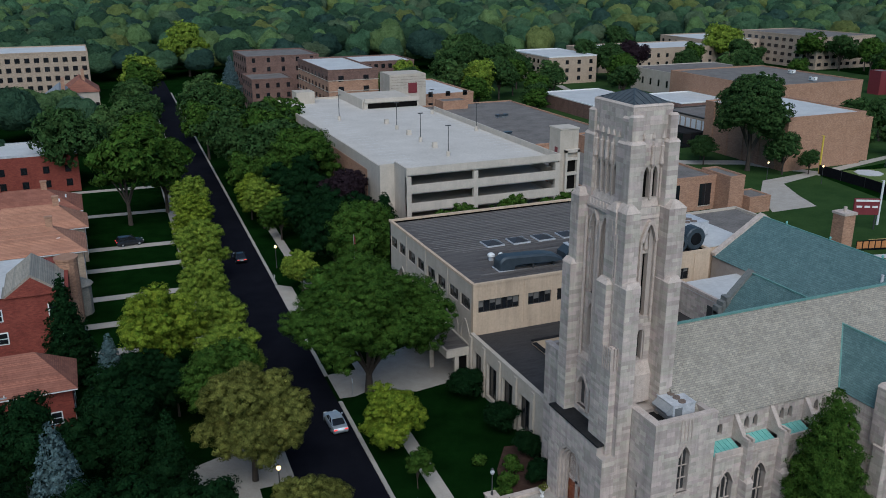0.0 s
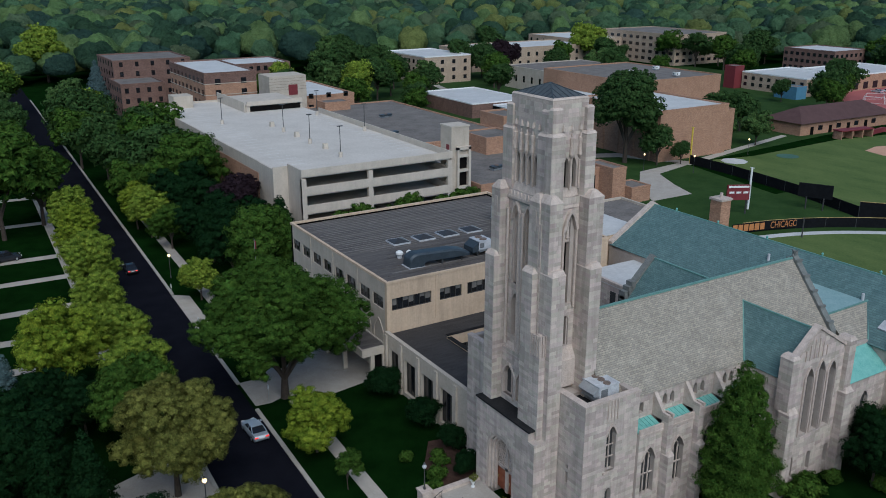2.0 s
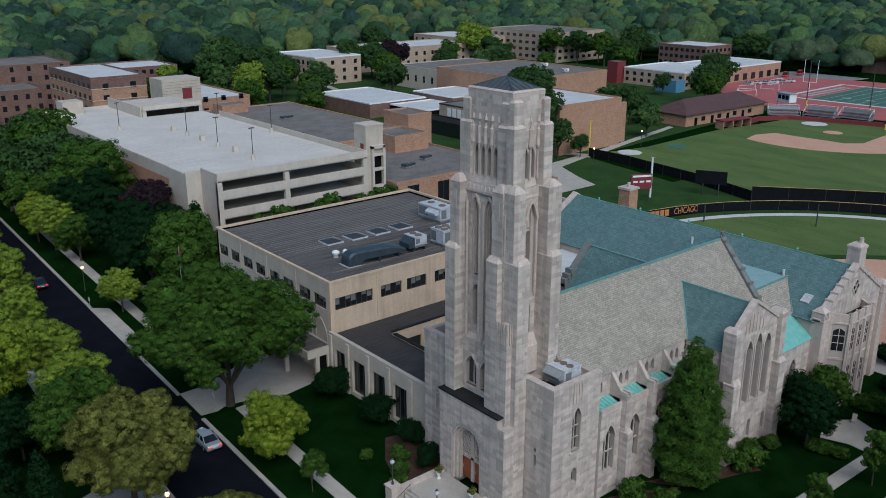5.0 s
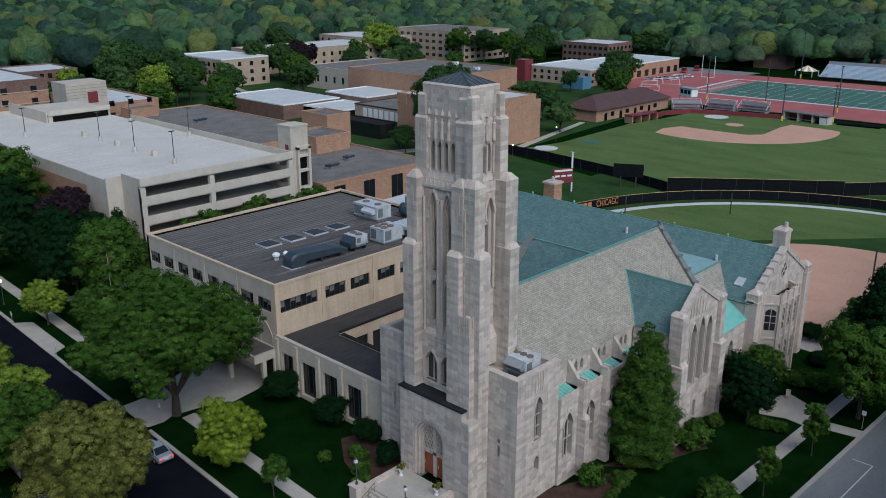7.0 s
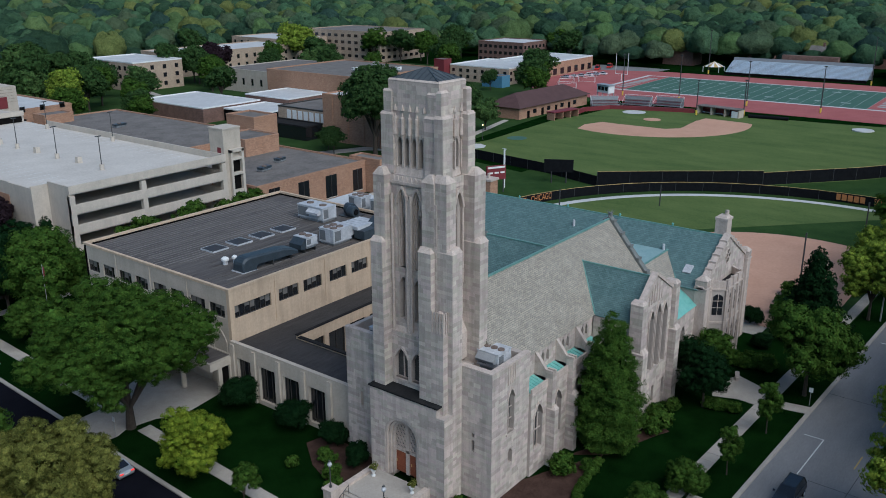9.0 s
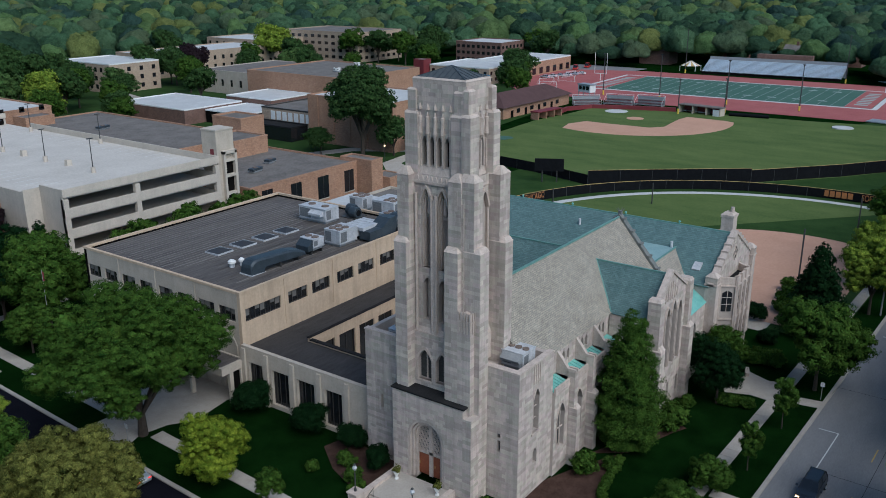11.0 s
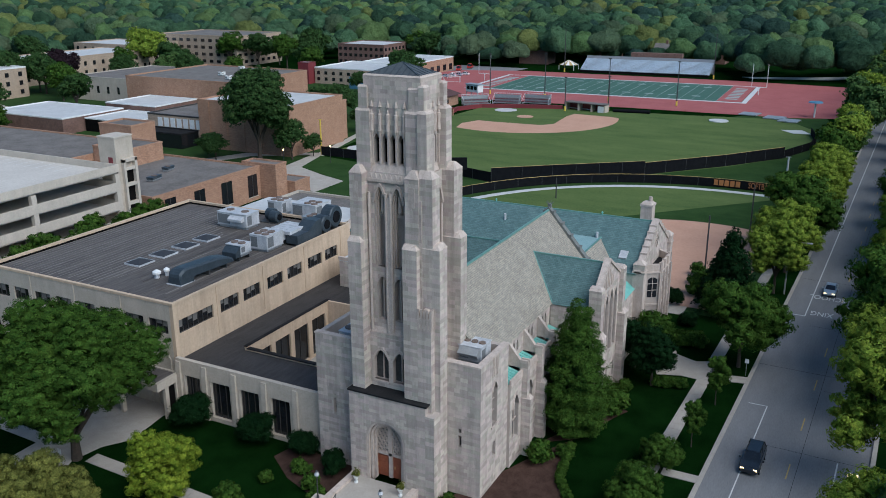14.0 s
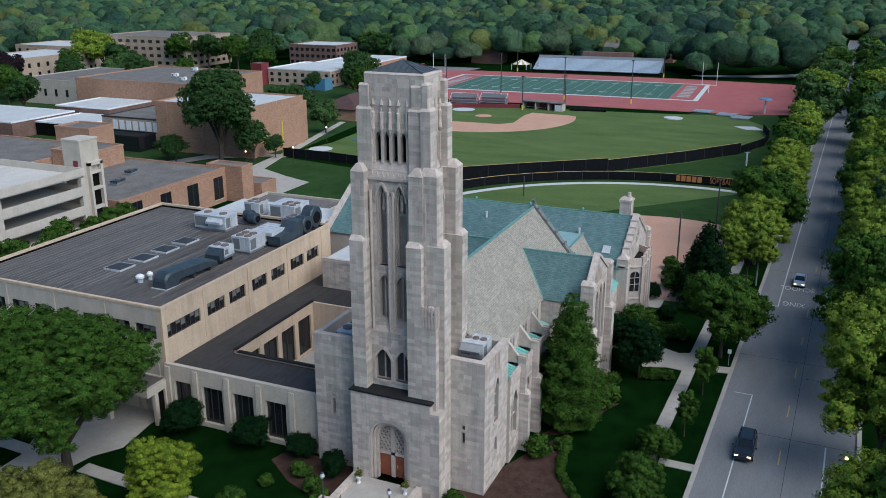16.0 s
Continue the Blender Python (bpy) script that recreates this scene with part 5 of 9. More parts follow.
for a, b in ww:
    window(school, west(3.5), a, b, WZ0, WZ1, 3)
for a, b, s0, sp, ap, _ in arches:
    window(school, west(3.5), a, b, 0.3, 6.75, 2, 0.6, False, "dark glazed arch")
    o, i = arch_pts(a - 0.25, b + 0.25, 5.4, 7.15), arch_pts(a, b, 5.4, 6.8)
    m = Mesh()
    for k in range(len(o) - 1):
        m.face_ext(west(3.5), [o[k], o[k + 1], i[k + 1], i[k]], -0.12, 0.02)
    part("arch_moulding", m, "precast", school, "pale arch moulding")
for a, b in ((26.0, 28.3), (29.4, 31.9)):
    m = Mesh()
    o, i = arch_pts(a - 0.2, b + 0.2, 6.0, 7.6), arch_pts(a + 0.05, b - 0.05, 6.0, 7.3)
    for k in range(len(o) - 1):
        m.face_ext(west(3.5), [o[k], o[k + 1], i[k + 1], i[k]], -0.1, 0.02)
    for u in (a - 0.2, b - 0.05):
        m.face_ext(west(3.5), [(u, 0), (u + 0.25, 0), (u + 0.25, 6.0), (u, 6.0)], -0.1, 0.02)
    part("arch_moulding", m, "precast", school, "pale blind arch moulding")
for u in (32.75, 40.2, 47.6):
    part("pilaster", Mesh().face_ext(west(3.5), [(u - 0.12, 0.1), (u + 0.12, 0.1), (u + 0.12, 12.4), (u - 0.12, 12.4)], -0.08, 0.02), "precast", school)
for u in (10.5, 18.98, 27.6, 36.2):
    part("pilaster", Mesh().face_ext(south(24.85), [(u - 0.14, 6.7), (u + 0.14, 6.7), (u + 0.14, 12.4), (u - 0.14, 12.4)], -0.08, 0.02), "beige", school)
pr = Mesh()
pr.box(3.42, 38.7, 24.77, 25.15, 12.5, 12.8)
pr.box(3.42, 3.8, 25.15, 54.9, 12.5, 12.8)
pr.box(3.8, 38.7, 54.5, 54.9, 12.5, 12.8)
pr.box(38.3, 38.7, 25.15, 54.5, 12.5, 12.8)
part("parapet", pr, "beige", school, "stained beige stone coping")
rf = part("roof", Mesh().box(3.8, 38.3, 25.15, 54.5, 12.1, 12.3), "tarred", school, "worn dark grey sheet roof")
for k in range(39):
    y = 25.6 + 0.75 * k
    w_ = rng.uniform(0.03, 0.1)
    part("roof_seam", Mesh().box(4.0 + (rng.uniform(0, 9) if y < 40 else rng.uniform(0, 2)), 38.0 - (rng.uniform(0, 16) if y < 40 else rng.uniform(0, 6)), y - w_, y + w_, 12.3, 12.335), "seam" if y > 38 or k % 4 == 0 else "tarred", rf)
# roof plant
for x, y in ((13.1, 39.4), (17.0, 39.2), (20.9, 39.1), (24.8, 39.0)):
    sk = thing("roof_skylight", "dark pyramid skylight with a pale metal rim", "skylight", x, y, 12.3, group="skylights on the school roof")
    part("rim", Mesh().box(-1.3, 1.3, -1.3, 1.3, 0, 0.22), "whitemetal", sk)
    part("pane", Mesh().frustum((-1.23, 1.23, -1.23, 1.23), 0.22, (-0.04, 0.04, -0.04, 0.04), 0.62), "skypane", sk, "dark glass pyramid")


M["coilgrey"] = mat("grey_coil_grille", (0.10, 0.105, 0.11), (0.20, 0.205, 0.21), 0.4, 0.6, 0.2, 8, stretch=(1, 1, 6))
M["fanrim"] = mat("rusty_fan_rim", (0.10, 0.075, 0.06), (0.22, 0.17, 0.14), 0.4, 0.7, 0.2, 8)


def hood(u, x, y0, y1, z):
    """A sloping weather hood on the west side of a unit."""
    part("hood", Mesh().loft([(x, y0, z), (x, y1, z), (x, y1, z - 0.75), (x, y0, z - 0.75)], [(x - 0.75, y0, z - 0.4), (x - 0.75, y1, z - 0.4), (x - 0.7, y1, z - 0.75), (x - 0.7, y0, z - 0.75)]), "whitemetal", u, "pale sheet-metal weather hood")


def round_fan(th, name, x, y, z, r, w, label):
    """A drum-shaped blower housing with its axis along y."""
    m = Mesh()
    ring = lambda yy, rr: [(x + rr * math.cos(k * math.pi / 9), yy, z + rr * math.sin(k * math.pi / 9)) for k in range(18)]
    m.loft(ring(y - w / 2, r * 0.9), ring(y - w / 2 + 0.15, r), True)
    m.loft(ring(y - w / 2 + 0.15, r), ring(y + w / 2, r), True)
    part(name, m, "duct", th, label)
    part("inlet", Mesh().loft(ring(y - w / 2 - 0.12, r * 0.5), ring(y - w / 2 + 0.05, r * 0.55)), "black", th, "dark round inlet")


def rooftop_unit(x, y, z, lx, ly, h, label, fans=2, rz=0.0, material="greymetal"):
    u = thing("rooftop_air_unit", label, "air conditioner", x, y, z, rz)
    part("curb", Mesh().box(-lx / 2 + 0.15, lx / 2 - 0.15, -ly / 2 + 0.15, ly / 2 - 0.15, 0, 0.35), "greymetal", u)
    part("casing", Mesh().box(-lx / 2, lx / 2, -ly / 2, ly / 2, 0.35, h), material, u)
    for k in range(4):
        part("panel", Mesh().box(-lx / 2 - 0.02, -lx / 2, -ly / 2 + ly * k / 4 + 0.05, -ly / 2 + ly * (k + 1) / 4 - 0.05, 0.5, h - 0.12), material, u)
        part("panel", Mesh().box(-lx / 2 + lx * k / 4 + 0.05, -lx / 2 + lx * (k + 1) / 4 - 0.05, -ly / 2 - 0.02, -ly / 2, 0.5, h - 0.12), material, u)
    part("skid", Mesh().box(-lx / 2 - 0.06, lx / 2 + 0.06, -ly / 2 - 0.06, ly / 2 + 0.06, 0.3, 0.42), "greymetal", u)
    part("lid", Mesh().box(-lx / 2 - 0.05, lx / 2 + 0.05, -ly / 2 - 0.05, ly / 2 + 0.05, h - 0.05, h + 0.03), material, u)
    part("coil", Mesh().box(-lx / 2 - 0.04, -lx / 2 - 0.02, -ly / 2 + ly * 0.56, ly / 2 - 0.12, 0.6, h - 0.25), "coilgrey", u, "grey condenser coil grille")
    part("louvre", Mesh().box(-lx / 2 + lx * 0.06, -lx / 2 + lx * 0.4, -ly / 2 - 0.04, -ly / 2 - 0.02, 0.6, h - 0.25), "coilgrey", u, "grey louvred panel")
    for k in range(fans):
        if fans == 4:
            r = 0.5
            fx, fy = -lx / 2 + 0.72 + 1.2 * (k % 2), -ly / 2 + 0.7 + 1.2 * (k // 2)
        else:
            fx = -lx / 2 + lx * (k + 0.5) / fans if lx > ly else 0
            fy = -ly / 2 + ly * (k + 0.5) / fans if ly >= lx else 0
            r = min(0.55, min(lx, ly) * 0.4, max(lx, ly) / fans * 0.42)
        fn = part("fan_guard", Mesh().cyl(fx, fy, h, h + 0.16, r, r, 14), "fanrim", u, "rusty brown fan rim")
        part("fan", Mesh().cyl(fx, fy, h + 0.1, h + 0.155, r * 0.85, r * 0.85, 14), "dark", fn)
    return u


un = rooftop_unit(31.8, 39.2, 12.3, 2.8, 5.2, 2.2, "long pale rooftop air unit with hood and fans on the school", 2, material="whitemetal")
hood(un, -1.4, -2.2, 0.2, 1.95)
un = rooftop_unit(25.2, 29.0, 12.3, 3.4, 2.7, 2.2, "boxy pale rooftop air unit with four fans on the school", 4, material="whitemetal")
part("return_duct", Mesh().box(1.7, 6.2, -1.25, 1.25, 0.7, 1.95), "whitemetal", un, "pale flat return duct")
for k in range(5):
    part("duct_flange", Mesh().box(1.9 + 0.9 * k, 1.98 + 0.9 * k, -1.3, 1.3, 0.65, 2.0), "whitemetal", un)
part("duct_shelf", Mesh().box(2.0, 6.4, -2.3, -1.25, 1.5, 1.95), "whitemetal", un, "pale sheet-metal overhang")
rooftop_unit(40.1, 38.2, 12.15, 2.4, 2.6, 2.2, "pale rooftop air unit with twin fans behind the school", 4, material="whitemetal")
rooftop_unit(41.0, 33.0, 12.15, 4.0, 4.2, 2.3, "large pale rooftop air unit with stained casing behind the school", 4, material="whitemetal")
rooftop_unit(36.0, 29.4, 12.3, 2.2, 2.0, 1.7, "small grey rooftop condenser with fans on the school", 2, material="greymetal")
bf = thing("roof_blower", "black drum-shaped blower pair beside the air units", "fan", 36.6, 37.0, 12.3)
for q in (0.0, 1.5):
    round_fan(bf, "drum", -q * 0.7, -q, 0.85, 0.85, 1.3, "dark blue-black blower drum")
part("base", Mesh().box(-1.9, 0.9, -2.2, 0.7, 0, 0.12), "pole", bf)
un = rooftop_unit(20.1, 29.4, 12.9, 2.0, 2.3, 1.5, "small pale condenser with fans and dark hood on the school", 2, material="whitemetal")
part("hood", Mesh().loft([(-1.0, -1.1, 1.4), (-1.0, 1.1, 1.4), (-1.0, 1.1, 0.1), (-1.0, -1.1, 0.1)], [(-1.9, -1.1, 0.75), (-1.9, 1.1, 0.75), (-1.9, 1.1, 0.1), (-1.9, -1.1, 0.1)]), "duct", un, "dark sloping intake hood")
cst = thing("condenser_stand", "dark steel stand under the small condenser", "stand", 20.1, 29.4, 12.3)
part("top", Mesh().box(-1.1, 1.1, -0.85, 0.85, 0.5, 0.6), "pole", cst)
for sx_ in (-0.95, 0.95):
    part("leg", Mesh().box(sx_ - 0.06, sx_ + 0.06, -0.8, 0.8, 0, 0.5), "pole", cst)
ann = thing("plant_annexe", "low pale-roofed annexe behind the school with roof plant", "building")
part("wall", Mesh().box(38.8, 47.5, 27.3, 46, 0, 12.0), "beige", ann)
part("roof", Mesh().box(38.75, 47.6, 27.2, 46.1, 12.0, 12.15), "whiteroof", ann, "pale blue-white roof membrane")
dct = thing("roof_duct", "dark blue rounded sheet-metal duct on the school roof", "duct", 0, 0, 12.3)
dm = Mesh()
side = [(9.0, 0.0), (9.0, 0.95), (9.08, 1.3), (9.3, 1.58), (9.65, 1.78), (10.1, 1.85), (15.2, 1.75), (16.8, 1.45), (17.6, 1.0), (17.5, 0.65), (11.4, 0.7), (11.05, 0.55), (10.95, 0.0)]
rim = [(x + 0.12 * (1 if x < 12 else -1) * (z > 0.9), z - 0.22 * (z > 0.9)) for x, z in side]
ringy = lambda q, y: [(x, y - 0.08 * (x - 9), z) for x, z in q]
for (q0, y0), (q1, y1) in zip([(rim, 28.75), (side, 28.98), (side, 30.5)], [(side, 28.98), (side, 30.5), (rim, 30.72)]):
    dm.loft(ringy(q0, y0), ringy(q1, y1))
part("duct_body", dm, "duct", dct)
part("base_flange", Mesh().box(8.85, 11.1, 28.6, 30.85, 0, 0.1), "whitemetal", dct, "pale base flange")
for x in (13.6, 16.6):
    part("support", Mesh().box(x - 0.1, x + 0.1, 28.5, 29.9, 0, 0.7), "pole", dct)
for x, y, r in ((10.0, 33.4, 0.42), (11.2, 33.0, 0.3)):
    vt = thing("roof_vent", "squat white mushroom vent on the school roof", "vent", x, y, 12.3)
    part("stem", Mesh().cyl(0, 0, 0, 0.6, r * 0.8, n=12), "whitemetal", vt)
    part("cowl", Mesh().cyl(0, 0, 0.55, 0.8, r * 1.2, r * 1.2, 12).cyl(0, 0, 0.8, 1.0, r * 1.2, r * 0.5, 12), "white", vt)
d2 = thing("roof_duct", "black sloped duct hopper with round blowers at the roof edge", "duct", 0, 0, 12.3)
part("duct_body", Mesh().loft([(27.3, 25.6, 0.3), (27.3, 27.5, 0.3), (27.3, 27.5, 1.5), (27.3, 25.6, 1.5)], [(29.6, 25.4, 0.1), (29.6, 27.6, 0.1), (29.6, 27.6, 1.6), (29.6, 25.4, 1.6)]).loft([(29.6, 25.4, 0.1), (29.6, 27.6, 0.1), (29.6, 27.6, 1.6), (29.6, 25.4, 1.6)], [(31.4, 25.4, 0.1), (31.4, 27.6, 0.1), (31.4, 27.6, 2.6), (31.4, 25.4, 2.6)]).loft([(31.4, 25.4, 0.1), (31.4, 27.6, 0.1), (31.4, 27.6, 2.6), (31.4, 25.4, 2.6)], [(32.8, 25.6, 0.1), (32.8, 27.4, 0.1), (32.8, 27.4, 2.6), (32.8, 25.6, 2.6)]), "duct", d2)
round_fan(d2, "fan_housing", 34.2, 26.4, 1.35, 1.25, 1.5, "dark round fan housing")
round_fan(d2, "fan_housing", 36.9, 26.7, 1.75, 1.6, 1.6, "dark round fan housing")
part("link_duct", Mesh().box(32.8, 36.0, 26.9, 27.9, 1.2, 2.2), "duct", d2)
for x in (29.0, 34.2, 36.9):
    part("support", Mesh().box(x - 0.5, x + 0.5, 25.8, 27.3, 0, 0.15), "pole", d2)

# ---- low cloister wing between school and tower ----
wing = thing("low_wing", "low beige stone wing with dark openings and flat roof", "building")
wo_ = [(21.5, 23.75), (17.4, 20.05), (13.5, 16.1), (9.5, 12.0)]
wm = Mesh()
wall(wm, west(3.1), 5.3, 24.8, 0.0, 6.1, [(a, b, 0.5, 4.75, 4.75) for a, b in wo_], 0, 0.6)
part("wall", wm, "precast", wing, "weathered pale stone wall")
for u in (24.4, 20.75, 16.7, 12.7, 8.7):
    m = Mesh()
    m.face_ext(west(3.1), [(u - 0.3, 0), (u + 0.3, 0), (u + 0.3, 5.3), (u - 0.3, 5.3)], -0.25, 0.02)
    m.loft([(2.85, u - 0.3, 5.3), (2.85, u + 0.3, 5.3), (3.1, u + 0.3, 5.3), (3.1, u - 0.3, 5.3)], [(2.95, u - 0.3, 6.3), (2.95, u + 0.3, 6.3), (3.1, u + 0.3, 6.3), (3.1, u - 0.3, 6.3)])
    part("pilaster", m, "precast", wing)
for a, b in wo_:
    window(wing, west(3.1), a, b, 0.5, 4.75, 3, 0.45, False, "tall dark window between pilasters")
wr = Mesh()
wr.box(3.1, 3.6, 5.3, 24.8, 6.1, 6.6)
part("parapet", wr, "precast", wing, "stained pale stone coping")
for b_ in ((3.7, 9.0, 5.3, 24.8), (9.0, 38.5, 20.0, 24.8), (25.2, 38.5, 5.3, 20.0)):
    part("roof", Mesh().box(*b_, 5.9, 6.1), "wingroof", wing, "dark grey sheet roof")

cy = Mesh()
cyo = [(10.3 + 3.7 * k, 13.2 + 3.7 * k, 0.4, 5.2, 5.2) for k in range(4)]
wall(cy, south(19.6), 9.0, 25.2, 0.0, 6.6, cyo, 0, 0.4)
cy.box(9.0, 9.3, 8.0, 19.6, 0, 6.35)
cy.box(24.9, 25.2, 5.3, 19.6, 0, 6.6)
part("courtyard_wall", cy, "beige", wing, "beige courtyard wall with dark openings")
for a, b, z0, z1, _ in cyo:
    window(wing, south(19.6), a, b, z0, z1, 2, 0.3, False, "dark courtyard window")
part("coping", Mesh().box(8.85, 9.4, 8.0, 19.6, 6.35, 6.45).box(8.85, 25.3, 19.55, 20.0, 6.6, 6.7), "tar", wing)
part("courtyard_floor", Mesh().box(9.3, 24.9, 0.2, 19.6, 0, 0.1), "walk", wing)

# ---- parking garage ----
gar = thing("parking_garage", "pale concrete multi-storey parking garage with open decks", "garage")
GX0, GX1, GY0, GY1 = 15.0, 46.4, 78.0, 172.0
for z, nm in ((13.5, "deck"), (10.1, "deck"), (6.7, "deck"), (3.3, "deck")):
    part(nm, Mesh().box(GX0 + 0.3, GX1 - 0.3, GY0 + 0.3, GY1 - 0.3, z - 0.4, z), "deck", gar, "pale stained concrete parking deck")
for z0, z1 in ((13.35, 14.65), (9.95, 11.5), (6.55, 8.1), (3.15, 4.7), (0.0, 1.3)):
    part("spandrel", Mesh().box(GX0, GX1, GY0, GY0 + 0.3, z0, z1), "concrete", gar, "pale precast spandrel beam")
    part("spandrel", Mesh().box(GX1 - 0.3, GX1, GY0 + 0.3, 141, z0, z1), "concrete", gar, "pale precast spandrel beam")
for x in (15.0, 28.2, 45.4):
    part("column", Mesh().box(x, x + 0.9, GY0 + 0.02, GY0 + 0.8, 0, 13.0), "concrete", gar)
gw = Mesh()
gw.box(GX0, GX0 + 0.3, GY0 + 0.3, 84.5, 0, 14.6)
gw.box(12.2, GX0 + 0.3, 84.5, 84.8, 0, 14.2)
gw.box(12.2, 12.5, 84.8, 92, 0, 13.9)
gw.box(12.2, 12.5, 92, GY1, 0, 14.0)
gw.box(12.2, 46.4, GY1 - 0.3, GY1, 0, 14.0)
part("wall", gw, "concrete", gar, "pale precast garage wall")
part("brick_panel", Mesh().box(12.1, 12.2, 92, 150, 1.5, 11.8), "brick", gar, "orange brick panel of the side wall")
part("deck", Mesh().box(12.5, GX0 + 0.3, 84.8, GY1 - 0.3, 13.1, 13.5), "deck", gar, "pale stained concrete parking deck")
for z in (9.8, 6.4, 3.0):
    part("inner_wall", Mesh().box(15.5, 46, 104, 104.3, z - 3.0, z + 3.25), "brickd", gar, "dim ramp wall inside")
ux = Mesh()
ux.box(30.5, 45.5, 150.0, 168, 13.5, 15.3)
part("upper_ramp", ux, "concrete", gar, "raised upper parking level")
# dark sheet on the solid level paints the shaded opening below it
part("ramp_void", Mesh().box(31.5, 45, 149.9, 150.0, 13.6, 14.9), "dark", gar)
part("parapet", Mesh().box(30.5, 45.5, 149.6, 149.95, 15.1, 16.2), "concrete", gar)
part("guard_wall", Mesh().box(30.0, 30.3, 150, 172, 13.5, 16.0), "concrete", gar)
st = Mesh()
st.box(46.5, 50.6, 78.6, 82.6, 0, 19.1)
part("stair_tower", st, "precast", gar, "pale concrete stair tower")
st2 = Mesh()
for z in (0.5, 3.9, 7.3, 10.7, 13.6):
    st2.box(47.9, 50.1, 78.0, 78.62, z - 0.4, z + 0.1)
st2.box(47.5, 47.95, 77.9, 78.62, 0, 15.2)
st2.box(50.1, 50.65, 77.9, 78.62, 0, 15.2)
st2.box(47.5, 50.65, 77.9, 78.62, 14.7, 15.3)
part("stair_frame", st2, "concrete", gar)
# landings are closed panels, with their inner shade put into the near-black
for z in (0.7, 4.1, 7.5, 10.9):
    part("stair_window", Mesh().box(48.0, 50.0, 78.5, 78.58, z, z + 2.6), "dark", gar, "near-black panel standing for stair landing shade")
part("door", Mesh().box(46.42, 46.5, 79.4, 80.4, 13.5, 15.7), "maroon", gar, "dark red metal stair door")
part("stair_cap", Mesh().box(46.4, 50.7, 78.5, 82.7, 19.1, 19.35), "concrete", gar)
for k in range(30):
    y = 88 + 2.7 * k
    for x0, x1 in ((15.8, 20.4), (41.0, 45.6)):
        if not (x0 > 30 and y > 148):
            part("parking_line", Mesh().box(x0, x1, y - 0.07, y + 0.07, 13.5, 13.506), "fadedline", gar)
el = thing("lift_tower", "pale panelled lift tower rising from the garage deck", "tower")
part("wall", Mesh().box(47.8, 59.2, 179.2, 188, 0, 18.2), "precast", el)
for q in range(5):
    part("panel_joint", Mesh().box(47.76, 59.24, 179.16, 179.2, 14.2 + 0.8 * q, 14.24 + 0.8 * q), "frame", el)
part("door", Mesh().box(53.6, 56.4, 179.08, 179.16, 12.6, 15.6), "maroon", el, "dark red lift doors")
part("wall", Mesh().box(16.5, 21.5, 165, 170, 13.5, 16.6), "precast", el, "pale stair head")
for x, y in ((28.0, 89.5), (28.3, 105.0), (28.6, 120.4), (44.5, 112), (44, 137), (20, 137)):
    lp = thing("deck_lamp", "slim dark lamp post on a concrete base", "lamp post", x, y, 13.5, group="lamp posts on the garage deck")
    part("base", Mesh().cyl(0, 0, 0, 1.0, 0.4, n=10), "concrete", lp)
    part("pole", Mesh().cyl(0, 0, 1.0, 6.0, 0.09, 0.07, 8), "pole", lp)
    part("head", Mesh().box(-0.55, 0.55, -0.18, 0.18, 5.95, 6.1), "pole", lp)
for y in (98.4, 113.3, 128):
    bo = thing("deck_bollard", "stubby pale concrete block on the deck", "bollard", 28.8, y, 13.5, group="concrete blocks on the garage deck")
    part("block", Mesh().frustum((-0.5, 0.5, -0.5, 0.5), 0, (-0.42, 0.42, -0.42, 0.42), 1.1), "concrete", bo)


# ---- campus and distant buildings ----
def block(name, label, category, x0, x1, y0, y1, h, wmat, rmat, rows=0, cols=(0, 0), win=(1.3, 1.5), base=1.2, storey=3.4, parapet=0.5, rz=0.0, piv=None, frame=None):
    """A flat-roofed building: walls, parapet, roof and single windows on its west and south sides."""
    b = thing(name, label, category, x0, y0, 0, rz)
    lx, ly = x1 - x0, y1 - y0
    part("wall", Mesh().box(0, lx, 0, ly, 0, h), wmat, b)
    p = Mesh()
    t = 0.35
    p.box(-0.06, lx + 0.06, -0.06, t, h, h + parapet)
    p.box(-0.06, lx + 0.06, ly - t, ly + 0.06, h, h + parapet)
    p.box(-0.06, t, t, ly - t, h, h + parapet)
    p.box(lx - t, lx + 0.06, t, ly - t, h, h + parapet)
    part("parapet", p, frame or wmat, b)
    part("roof", Mesh().box(t, lx - t, t, ly - t, h, h + 0.08), rmat, b)
    for r in range(rows):
        z = base + storey * r
        for k in range(cols[0]):
            u = lx * (k + 0.5) / cols[0]
            part("window", Mesh().box(u - win[0] / 2, u + win[0] / 2, -0.06, 0.04, z, z + win[1]), "glass", b)
        for k in range(cols[1]):
            u = ly * (k + 0.5) / cols[1]
            part("window", Mesh().box(-0.06, 0.04, u - win[0] / 2, u + win[0] / 2, z, z + win[1]), "glass", b)
    return b


ow = block("classroom_block", "orange brick single-storey classroom block with grey roof", "building", 52.6, 83.6, 77.2, 112, 6.9, "brick", "greyroof", 0, parapet=0.45)
